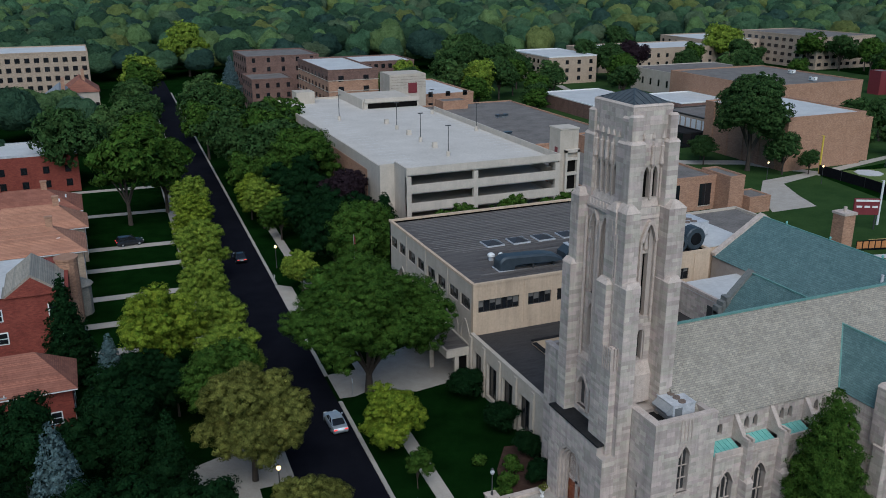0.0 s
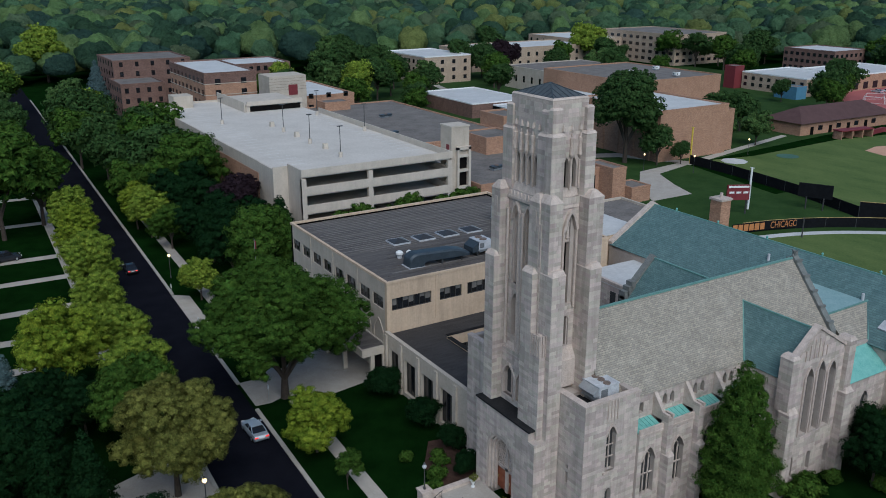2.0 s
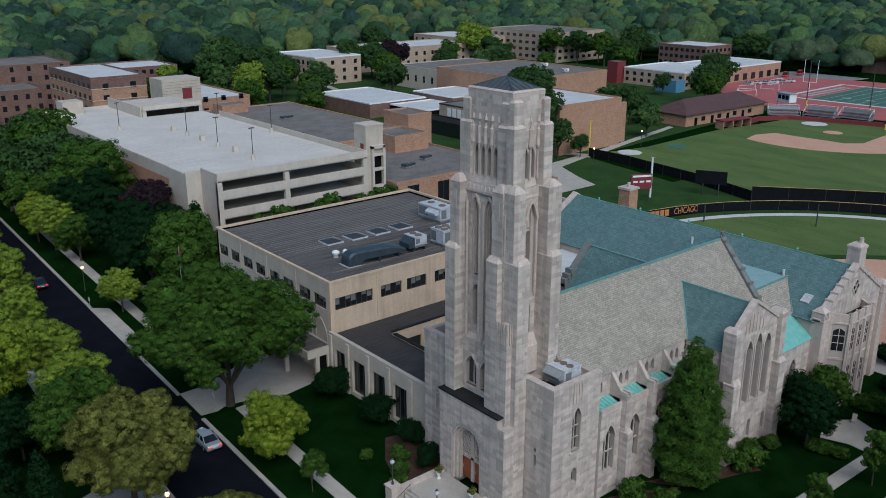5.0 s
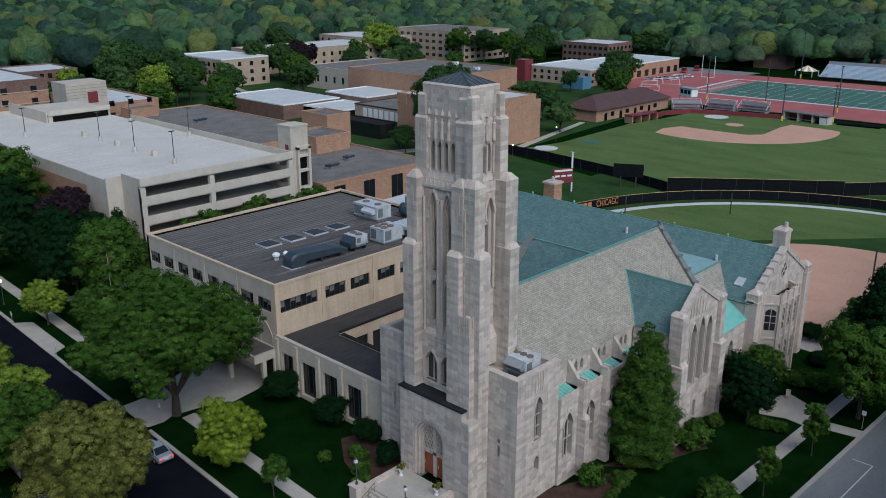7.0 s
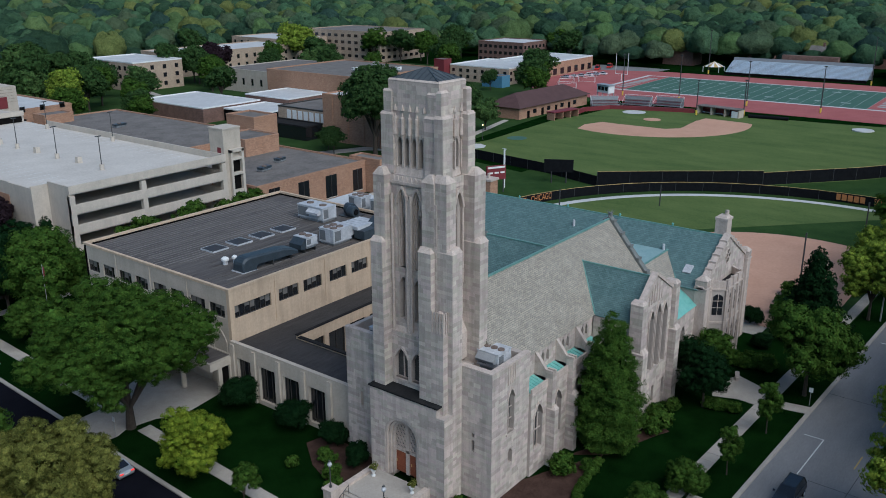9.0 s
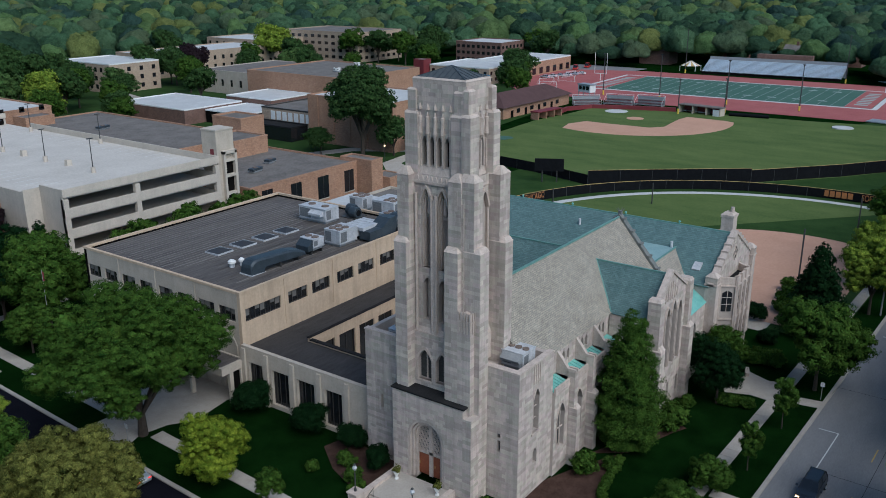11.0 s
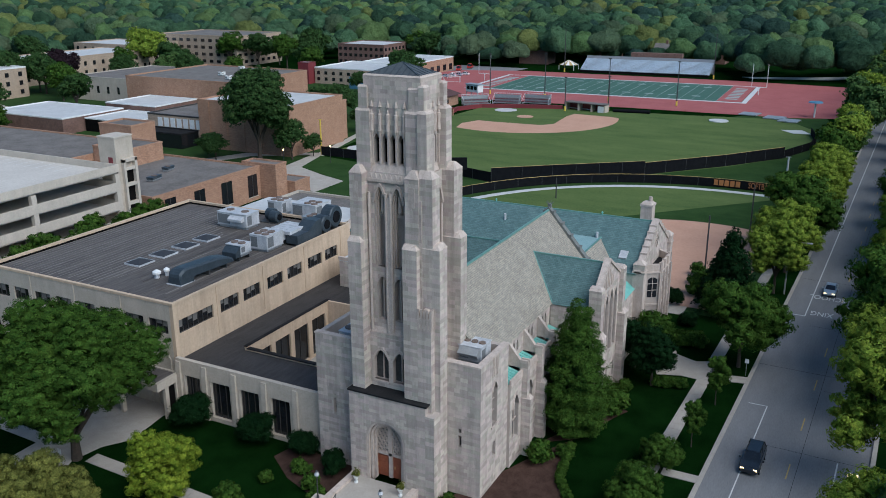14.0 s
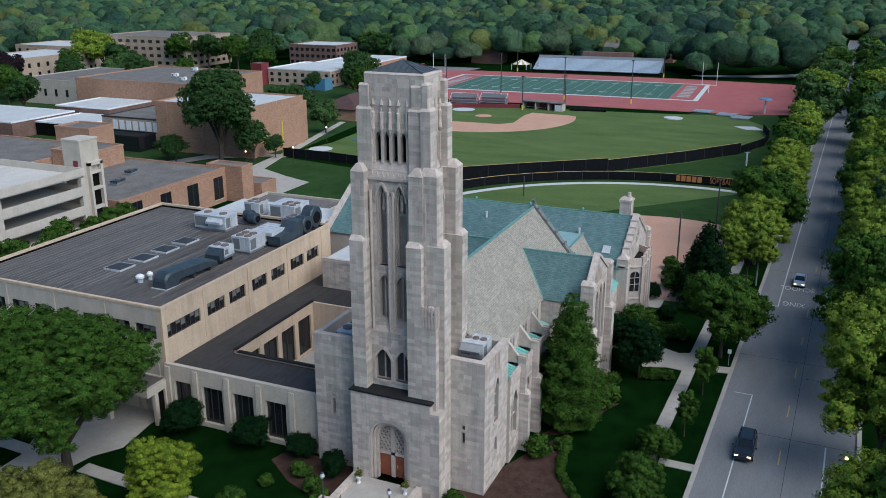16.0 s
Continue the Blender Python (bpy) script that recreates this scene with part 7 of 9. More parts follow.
tree("conifer", 11.2, 79.5, 0.85, label="small dark spruce at the garage corner")
for k in range(9):
    tree("sapling", 14.5 + 3.6 * k, 68.5 + (k % 2), 1.75 + 0.25 * (k % 3), label="bushy green tree between school and garage", group="trees before the garage")
tree("lime", -8.2, 63.5, 0.62, label="small fresh green street tree at the apron")
tree("maple", -10.9, 13.9, 1.0)
tree("sapling", -11.1, 6.0, 1.0)
tree("dspruce", -42.0, 44.5, 1.0)
tree("spruce", -37.6, 37.6, 0.72)
tree("spruce", -43.0, 10.2, 1.05)
for kd, x, y, s in [("dark", -37.2, 25, 0.75), ("dark", -38.4, 18.5, 0.78), ("dark", -46.3, 19, 0.85), ("spruce", -39.5, 29, 0.55), ("dark", -35, 7, 0.6), ("dark", -31, 30, 0.55), ("dark", -35, 33, 0.6), ("dark", -50, 8, 0.8), ("dspruce", -33.5, 12.0, 0.75), ("dark", -31.5, 1.0, 0.7), ("dspruce", -36.5, 14.0, 0.8),  ("dark", -40, 3, 0.8), ("dspruce", -29.0, -8.0, 0.7), ("dark", -33, -6, 0.8)]:
    tree(kd, x, y, s)
tree("pyramid", 18.4, -16.0, 1.0)
tree("conifer", 60.6, -24.6, 1.05)
tree("green", 43.0, -29.0, 0.95, label="dark green street tree beside the nave path")
for kd, x, y, s in [("dark", 33.2, -20.6, 0.58), ("green", 40.0, -18.6, 0.55), ("dark", 37.0, -17.6, 0.5), ("conifer", 66.5, -22.5, 0.7)]:
    tree(kd, x, y, s, label="small dark tree beside the chancel")
tree("shrubtree", 21.2, -27.8, 1.05, sz=1.3)
tree("shrubtree", 31.6, -28.3, 1.2, sz=1.45)
tree("spiky", 15.4, -26.0, 1.0)
tree("spiky", 7.4, -25.4, 1.3, label="broad leafy shrub by the grey street")
for x, y, s in [(1.3, 12.8, 1.1), (1.6, 6.9, 0.85), (0.2, 2.4, 0.75), (0.9, 21.2, 1.2), (53.5, -20.5, 0.75), (60.2, -17.0, 0.85)]:
    tree("ball", x, y, s).location.z = -0.35 if 50 < x < 60 else 0.0
for x, y, s in [(-1.0, 5.2, 0.9), (-2.6, 3.0, 0.9), (-4.2, 1.4, 0.8), (-2.0, -9.4, 0.9), (0.8, -9.8, 0.7), (11.8, -14.6, 1.35), (13.4, -16.8, 0.8), (24.6, -18.4, 1.5), (27.0, -18.2, 1.2), (-3.6, 7.6, 0.7), (30.5, -18.0, 0.9), (-1.2, -11.2, 1.1), (-5.2, -7.2, 1.2), (-4.4, -9.0, 1.1), (66, -19, 1.4), (71, -18.6, 1.5), (75, -18, 1.3)]:
    tree("bush", x, y, s)
def hedge(line, step, size, label, group):
    """Clipped plants set close along a line."""
    for (x0, y0), (x1, y1) in zip(line, line[1:]):
        n_ = max(1, round(math.dist((x0, y0), (x1, y1)) / step))
        for k in range(n_):
            tree("bush", x0 + (x1 - x0) * k / n_, y0 + (y1 - y0) * k / n_, size, label=label, group=group)


hedge([(15.5, -16.8), (11.8, -17.2), (9.3, -17.7), (6.4, -19.5), (4.0, -21.6)], 0.7, 0.45, "low clipped green hedge plant", "curved low hedge")
hedge([(46.2, -20.2), (47.0, -24.2)], 0.8, 0.95, "dark clipped hedge plant beside the pavement", "hedge beside the terrace")
hedge([(47.8, -20.4), (48.4, -24.0)], 0.8, 0.95, "dark clipped hedge plant beside the pavement", "hedge beside the terrace")
hedge([(33.4, -21.2), (34.6, -24.6)], 0.7, 0.75, "low dark clipped hedge plant", "hedge beside the terrace")
# rows along the grey street
for k, x in enumerate([72, 83, 94, 105.5, 117, 129, 141, 153, 166, 179, 193, 207, 222, 238, 255, 273, 292, 312, 333, 356]):
    p = sb(x, 2.6 if x < 200 else 1.0)
    tree((("lime2", "lime", "green", "lime2", "lime") if x < 150 else ("campy", "campo", "camp", "campy", "campo"))[k % 5], p[0], p[1], 1.02 + 0.09 * (k % 3) + (0.3 if x > 200 else 0), label="leafy green street tree along the field", group="street trees along the grey street")
for k, x in enumerate([-10, 2.0, 20.5, 35, 46, 60, 74, 88, 102, 117, 132, 148, 165, 184, 204, 226, 250, 276, 304, 335, 362, 390, 420]):
    p = sb(x, -15.6 if x < 190 else -13.0)
    tree((("lime2", "lime", "lime2", "lime", "green") if x < 150 else ("campo", "campy", "camp", "campo", "camp"))[k % 5], p[0], p[1], (1.0 if k < 2 else 1.3) + 0.1 * (k % 3), label="leafy green street tree opposite the church", group="street trees along the grey street")
# campus trees
tree("oak", 114.5, 102, 1.0)
for kd, x, y, s in [("campd", 119.5, 95.5, 0.85), ("campd", 109, 112, 0.6), ("campd", 112, 117, 0.55), ("campd", 125.5, 93, 0.5), ("campo", 162.5, 99.8, 0.8), ("campo", 158.0, 107, 0.6), ("campd", 176, 117, 1.0), ("campd", 170, 122, 1.0), ("campd", 164, 114, 0.8),
                    ("campd", 262, 141, 1.25), ("campd", 268, 147, 1.2), ("camp", 256, 138, 0.9), ("campd", 238, 150, 0.7),
                    ("camp", 88, 205, 1.1), ("campy", 92, 212, 1.2), ("campd", 110, 232, 1.3), ("camp", 120, 240, 1.2), ("campd", 130, 226, 1.0), ("campd", 98, 250, 1.5), ("campd", 116, 262, 1.5), ("campd", 132, 270, 1.4), ("campd", 180, 262, 1.3), ("purple", 192, 268, 1.4), ("purple", 200, 274, 1.3), ("camp", 178, 250, 1.1), ("camp", 168, 238, 1.2), ("campd", 212, 252, 1.1), ("campy", 262, 282, 1.6), ("campd", 278, 280, 0.8), ("campd", 300, 250, 1.4), ("camp", 312, 246, 1.3), ("campd", 330, 236, 1.5), ("camp", 340, 240, 1.3), ("campd", 70, 226, 1.2), ("campy", 76, 240, 1.3), ("camp", 60, 230, 1.1)]:
    tree(kd, x, y, s)

for kd, x, y, s in [("campd", 128, 298, 1.4), ("campd", 134, 318, 1.5), ("campd", 122, 286, 1.4), ("campy", 101, 231, 1.3), ("camp", 112, 206, 1.1), ("campd", 176, 276, 1.4), ("campd", 182, 268, 1.3), ("campd", 152, 212, 1.1), ("campy", 262, 290, 1.7), ("camp", 292, 262, 1.5), ("campd", 228, 330, 1.5), ("campo", 120, 300, 1.5), ("campo", 96, 240, 1.2), ("camp", 300, 232, 1.4), ("campd", 220, 222, 1.2), ("campo", 226, 240, 1.1), ("camp", 240, 216, 1.0), ("campd", 250, 262, 1.3), ("camp", 232, 272, 1.2), ("campo", 140, 246, 1.0), ("campd", 130, 256, 1.2), ("camp", 100, 186, 0.9), ("campd", 106, 196, 0.9), ("campd", 282, 206, 1.3), ("camp", 270, 196, 1.2), ("campd", 348, 176, 1.4), ("camp", 355, 188, 1.4), ("camp", 222, 118, 1.1), ("campd", 234, 128, 1.2), ("campd", 180, 121, 0.9)]:
    tree(kd, x, y, s)

# hedge, lawns and woods that nobody could count
def dome_crown(seed, nu, nv, n_leaf, size):
    """A unit crown seen from afar: a bumpy surface of boughs and smaller clumps, with loose leaf sprays on it."""
    rs = np.random.RandomState(seed)

    def lumps(n, lo, hi):
        d = unit(rs.normal(size=(n * 3, 3)) + np.array([0, 0, 0.35]))
        d = d[d[:, 2] > -0.35][:n]
        return d, rs.uniform(lo, hi, len(d))

    big, small = lumps(13, 0.36, 0.6), lumps(70, 0.12, 0.24)

    def reach(u):
        out = np.full(len(u), 0.66)
        for (d, w), h in ((big, 0.27), (small, 0.13)):
            out += h * np.exp(-(np.arccos(np.clip(u @ d.T, -1, 1)) / w) ** 2).max(axis=1)
        return out

    th = np.linspace(0.06, 2.05, nv + 1)
    ph = np.arange(nu) * 2 * math.pi / nu
    u = np.array([(math.sin(t) * math.cos(p + 0.5 * i * math.pi * 2 / nu), math.sin(t) * math.sin(p + 0.5 * i * math.pi * 2 / nu), math.cos(t)) for i, t in enumerate(th) for p in ph])
    P = u * (reach(u) + rs.normal(size=len(u)) * 0.02)[:, None]
    q = np.arange(nv * nu)
    e = (q // nu) * nu + (q + 1) % nu
    F = np.concatenate([np.stack([q, q + nu, e], 1), np.stack([e, q + nu, e + nu], 1)])
    v = unit(rs.normal(size=(n_leaf * 3 + 3, 3)) + np.array([0, 0, 0.4]))
    v = v[v[:, 2] > -0.3][:n_leaf]
    tip = leaves_at(v * (reach(v) + rs.uniform(-0.01, 0.05, len(v)))[:, None], v, size, rs, 0.5).reshape(-1, 3)
    return np.concatenate([P, tip]), np.concatenate([F, len(P) + np.arange(len(tip)).reshape(-1, 3)])


def woods(name, pts, seed, grid, n_leaf, size, materials, label, hmin=7, hmax=20):
    """Many crowns in one mesh a colour."""
    rs = np.random.RandomState(seed)
    forms = [dome_crown(seed * 7 + k, *grid, n_leaf, size) for k in range(9)]
    sets = {m: ([], [], [0]) for m in materials}
    chance = WOODP[:len(materials)] / WOODP[:len(materials)].sum()
    for i, (x, y) in enumerate(pts):
        h = rs.uniform(hmin, hmax)
        r = 3.2 + h * rs.uniform(0.26, 0.40)
        P, F = forms[i % 9]
        a = rs.uniform(0, 6.28)
        c, s = math.cos(a), math.sin(a)
        V = (P * np.array([r, r * rs.uniform(0.85, 1.15), h * 0.47])) @ np.array([[c, s, 0], [-s, c, 0], [0, 0, 1]]) + np.array([x, y, h * 0.54])
        vs, fs, at = sets[materials[rs.choice(len(materials), p=chance)]]
        vs.append(V)
        fs.append(F + at[0])
        at[0] += len(V)
    for m, (vs, fs, at) in sets.items():
        if vs:
            V, F = np.concatenate(vs), np.concatenate(fs)
            me = bpy.data.meshes.new(name)
            me.vertices.add(len(V))
            me.vertices.foreach_set("co", V.astype(np.float32).ravel())
            me.loops.add(F.size)
            me.loops.foreach_set("vertex_index", F.astype(np.int32).ravel())
            me.polygons.add(len(F))
            me.polygons.foreach_set("loop_start", np.arange(0, F.size, 3, dtype=np.int32))
            me.polygons.foreach_set("use_smooth", np.ones(len(F), dtype=bool))
            me.update(calc_edges=True)
            me.materials.append(M[m])
            tagged(new(name, me), label, "woodland", kind="stuff")


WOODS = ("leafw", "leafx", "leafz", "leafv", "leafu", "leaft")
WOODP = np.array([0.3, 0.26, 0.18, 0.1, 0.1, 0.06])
KEEP_OUT = [(-30, 345, -50, 330), (-90, -8, -60, 62), (-80, -24, 222, 320), (340, 400, 190, 220), (-62, -8, 60, 190), (330, 372, 20, 130), (398, 470, -30, 28)]
ws = np.random.RandomState(99)
close_w, near_w, mid_w, far_w = [], [], [], []
for gx in range(-60, 130):
    for gy in range(-40, 150):
        x, y = gx * 13.2 + ws.uniform(-4, 4), gy * 13.2 + ws.uniform(-4, 4)
        dx, dy = x + 50, y + 50
        dist, ang = math.hypot(dx, dy), math.degrees(math.atan2(dy, dx))
        if not (-8 < ang < 100) or dist > 1450:
            continue
        if any(a < x < b and c < y < d for a, b, c, d in KEEP_OUT):
            continue
        if abs(x - (-18.4 + 0.04 * y)) < 6.5 and y < 320:
            continue
        if abs(y - (-36.5 - 0.036 * x)) < 9 and x < 620:
            continue
        if dist < 360:
            close_w.append((x, y))
        elif dist < 560:
            near_w.append((x, y))
        elif ws.uniform() < (0.92 if dist < 800 else 0.72):
            (mid_w if dist < 800 else far_w).append((x, y))
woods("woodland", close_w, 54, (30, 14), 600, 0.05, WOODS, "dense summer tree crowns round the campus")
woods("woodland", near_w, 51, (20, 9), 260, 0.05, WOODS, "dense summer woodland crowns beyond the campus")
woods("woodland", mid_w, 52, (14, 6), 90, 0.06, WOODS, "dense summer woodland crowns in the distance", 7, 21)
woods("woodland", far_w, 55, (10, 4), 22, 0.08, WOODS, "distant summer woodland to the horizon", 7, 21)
WEST = []
for gx in range(-12, 0):
    for gy in range(5, 36):
        x, y = gx * 10.0 + ws.uniform(-3.5, 3.5), gy * 10.0 + ws.uniform(-3.5, 3.5)
        if x < -66 or (x < -44 and y > 150) or (-46 < x < -24 and y > 195 and not -72 < x < -24):
            if abs(x - (-18.4 + 0.04 * y)) > 8 and not (-78 < x < -26 and 222 < y < 318) and not (-66 < x < -28 and 165 < y < 223) and ws.uniform() < 0.75:
                WEST.append((x, y))
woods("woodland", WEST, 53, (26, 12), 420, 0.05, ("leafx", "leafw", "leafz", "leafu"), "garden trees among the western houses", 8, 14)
for kd in list(TREES):
    t = TREES[kd]
    for o in list(t.children_recursive) + [t]:
        bpy.data.objects.remove(o)


# ---- porch terrace and small church things ----
ter = thing("entrance_terrace", "pale stone entrance terrace with steps before the church door", "terrace")
part("floor", Mesh().box(-4.6, 0.0, -6.6, -0.6, 0, 0.95), "walk", ter)
for k in range(5):
    part("step", Mesh().box(-4.6 - 0.34 * (k + 1), -4.6 - 0.34 * k, -6.4, -0.8, 0, 0.95 - 0.18 * (k + 1) + 0.02), "walk", ter)
for y0 in (-7.2, -0.6):
    part("cheek_wall", Mesh().box(-6.3, 0.0, y0, y0 + 0.6, 0, 1.25), "trim", ter)
    part("pedestal", Mesh().box(-6.6, -5.6, y0 - 0.2, y0 + 0.8, 0, 1.75).box(-6.7, -5.5, y0 - 0.3, y0 + 0.9, 1.75, 1.9), "trim", ter)
for y in (-5.9, -1.3):
    rl = Mesh()
    rl.tube((-6.4, y, 0.95), (-4.7, y, 1.85), 0.035)
    for x, z in ((-6.3, 1.0), (-5.5, 1.4), (-4.8, 1.8)):
        rl.tube((x, y, z - 0.9), (x, y, z), 0.03)
    part("handrail", rl, "pole", ter, "black iron handrail")


def post_lamp(x, y, z, lit, h=2.9, label="black post lamp with a frosted globe"):
    lp = thing("post_lamp", label, "lamp post", x, y, z)
    part("post", Mesh().cyl(0, 0, 0, 0.35, 0.14, 0.09, 8).cyl(0, 0, 0.35, h, 0.06, 0.05, 8), "pole", lp)
    part("globe", Mesh().cyl(0, 0, h, h + 0.22, 0.12, 0.24, 10).cyl(0, 0, h + 0.22, h + 0.5, 0.24, 0.1, 10), "lamp" if lit else "whitemetal", lp, "warm lit globe" if lit else "unlit frosted globe")
    part("cap", Mesh().cyl(0, 0, h + 0.5, h + 0.68, 0.16, 0.02, 8), "pole", lp)
    return lp


post_lamp(-6.1, -0.3, 1.9, False, 2.2)
post_lamp(-6.1, -6.9, 1.9, False, 2.2)
for x, y in ((-1.2, -1.2), (-1.2, -6.0), (-5.1, -6.0)):
    ur = thing("planter_urn", "white stone urn with small yellow flowers", "planter", x, y, 0.95)
    part("urn", Mesh().cyl(0, 0, 0, 0.12, 0.2, n=10).cyl(0, 0, 0.12, 0.35, 0.08, 0.12, 10).cyl(0, 0, 0.35, 0.7, 0.14, 0.3, 10), "white", ur)
    fl = new("flower_clump", quads("flower_clump", broad_crown(61, 260, 0.07, 0.42, 0.35, 6, 0.1) + np.array([0, 0, 0.95]), "leafo"))
    place(fl, ur)
    tagged(fl, "yellow-green flower clump")
ru = rooftop_unit(6.4, -9.9, 12.3, 2.2, 2.3, 1.8, "pale rooftop air unit behind the parapet with fans", 3, material="whitemetal")
part("hood", Mesh().loft([(-1.1, -1.0, 1.75), (-1.1, 1.0, 1.75), (-1.1, 1.0, 0.9), (-1.1, -1.0, 0.9)], [(-1.75, -1.0, 1.25), (-1.75, 1.0, 1.25), (-1.6, 1.0, 0.95), (-1.6, -1.0, 0.95)]), "greymetal", ru)
rooftop_unit(5.2, 2.4, 12.5, 2.2, 2.6, 1.0, "grey rooftop air unit on the north block", 2, material="whitemetal")
for y in (-9.0, -1.5, 6.5, 14.5, 22.0):
    rv = thing("ridge_vent", "small green copper ball on the ridge", "vent", 48.6, y, 15.78, group="copper balls on the chancel ridge")
    part("stem", Mesh().cyl(0, 0, 0, 0.2, 0.1, n=8), "copper", rv)
    part("ball", Mesh().cyl(0, 0, 0.18, 0.3, 0.1, 0.17, 10).cyl(0, 0, 0.3, 0.46, 0.17, 0.06, 10), "copper", rv)
for x, y in ((44.5, -3.0), (46.0, 4.0), (45.0, -9.5)):
    z = 15.72 - (48.6 - x) * 0.6025
    sv = thing("roof_stack", "short white vent pipe on the slate roof", "vent", x, y, z)
    part("pipe", Mesh().cyl(0, 0, -0.3, 0.8, 0.18, n=8), "whitemetal", sv)
rooftop_unit(38.2, 10.6, 9.85, 2.4, 3.6, 1.3, "low pale roof unit beside the chancel", 2, material="whitemetal")
slab("garden_bed", [(-0.2, -8.6), (9.2, -12.7), (12.5, -14.0), (17.0, -16.4), (15.4, -16.7), (11.6, -17.1), (9.2, -17.6), (6.3, -19.3), (3.8, -21.2), (0.5, -16.0)], 0.03, "soil", "bare brown mulch bed at the church corner", "garden bed")
slab("garden_bed", [(-4.5, 0.4), (2.2, 0.4), (2.9, 9), (0.2, 9.6), (-2.4, 6.0)], 0.03, "soil", "brown mulch bed with shrubs", "garden bed")
slab("garden_bed", [(15, -13.6), (22.5, -16.6), (26.4, -18.6), (25.6, -19.9), (24, -19.1), (17.4, -16.8)], 0.03, "soil", "brown mulch bed with shrubs", "garden bed")
bn = thing("bench", "pale stone garden bench on the terrace", "bench", 42.6, -21.2, 0.05, 20)
part("seat", Mesh().box(-0.9, 0.9, -0.25, 0.25, 0.42, 0.52), "trim", bn)
for s in (-0.6, 0.6):
    part("leg", Mesh().box(s - 0.1, s + 0.1, -0.2, 0.2, 0, 0.42), "trim", bn)

# ---- street furniture ----
post_lamp(-9.6, 75.8, 0.06, True, 3.6, "street post lamp with a warm lit globe")
post_lamp(-24.0, 9.5, 0.06, True, 3.2, "street post lamp with a warm lit globe")
for x, y in ((112, 92.5), (121, 84.5), (99, 124), (150, 92)):
    post_lamp(x, y, 0.0, True, 4.0, "campus post lamp with a warm lit globe")


def cobra(x, y, z, rz, lit, h=8.0):
    c = thing("street_light", "tall grey street light on a curved arm" + (", lit yellow" if lit else ""), "street light", x, y, z, rz)
    part("pole", Mesh().cyl(0, 0, 0, h, 0.12, 0.08, 8), "greypole", c)
    part("arm", Mesh().tube((0, 0, h - 0.2), (1.2, 0, h + 0.35), 0.05).tube((1.2, 0, h + 0.35), (2.4, 0, h + 0.4), 0.045), "greypole", c)
    part("head", Mesh().box(2.3, 3.1, -0.14, 0.14, h + 0.3, h + 0.46), "lamp" if lit else "greypole", c)
    return c


p = sb(72.3, 1.1)
cobra(p[0], p[1], 0.1, -90, False)
p = sb(9.5, -15.5)
cobra(p[0], p[1], 0.1, 90, True, 7.0)
p = sb(150, 1.1)
cobra(p[0], p[1], 0.1, -90, False)
for x, y, h in ((-11.4, 26.6, 2.4), (-11.9, 66.5, 2.2), (-12.6, 2.0, 1.6), (40.7, -30.2, 2.2), (-12.0, 52, 1.9)):
    s = thing("street_sign", "small grey-backed sign on a thin post", "sign", x, y, 0.1)
    part("post", Mesh().cyl(0, 0, 0, h, 0.035, n=6), "greypole", s)
    part("plate", Mesh().box(-0.03, 0.0, -0.22, 0.22, h - 0.55, h), "white", s)
fp = thing("flagpole", "white flagpole with a hanging flag by the school", "flagpole", -1.5, 57.0, 0)
part("pole", Mesh().cyl(0, 0, 0, 10.5, 0.045, 0.03, 8), "greypole", fp)
part("flag", Mesh().loft([(0.05, 0, 8.2), (0.15, 0.1, 8.2), (0.12, 0.2, 10.2), (0.05, 0, 10.3)], [(0.35, 0.1, 7.8), (0.42, 0.2, 7.8), (0.35, 0.3, 9.8), (0.3, 0.1, 10.0)]), "maroon", fp, "limp red and white flag")


up = thing("utility_pole", "weathered wooden utility pole with crossarm and wires", "pole", -48.6, 24.0, 0)
part("pole", Mesh().cyl(0, 0, 0, 9.4, 0.16, 0.12, 8), "greypole", up)
part("crossarm", Mesh().box(-1.2, 1.2, -0.06, 0.06, 8.6, 8.75), "greypole", up)
for k in (-1.0, 0.0, 1.0):
    part("insulator", Mesh().cyl(k, 0, 8.75, 8.95, 0.05, n=6), "white", up)
    wr_ = Mesh()
    for q in range(8):
        wr_.tube((k - 4.0 * q, -1.5 * q, 8.9 - 0.02 * q * (8 - q) * 1.2), (k - 4.0 * (q + 1), -1.5 * (q + 1), 8.9 - 0.02 * (q + 1) * (7 - q) * 1.2), 0.018, n=4)
    part("wire", wr_, "pole", up)

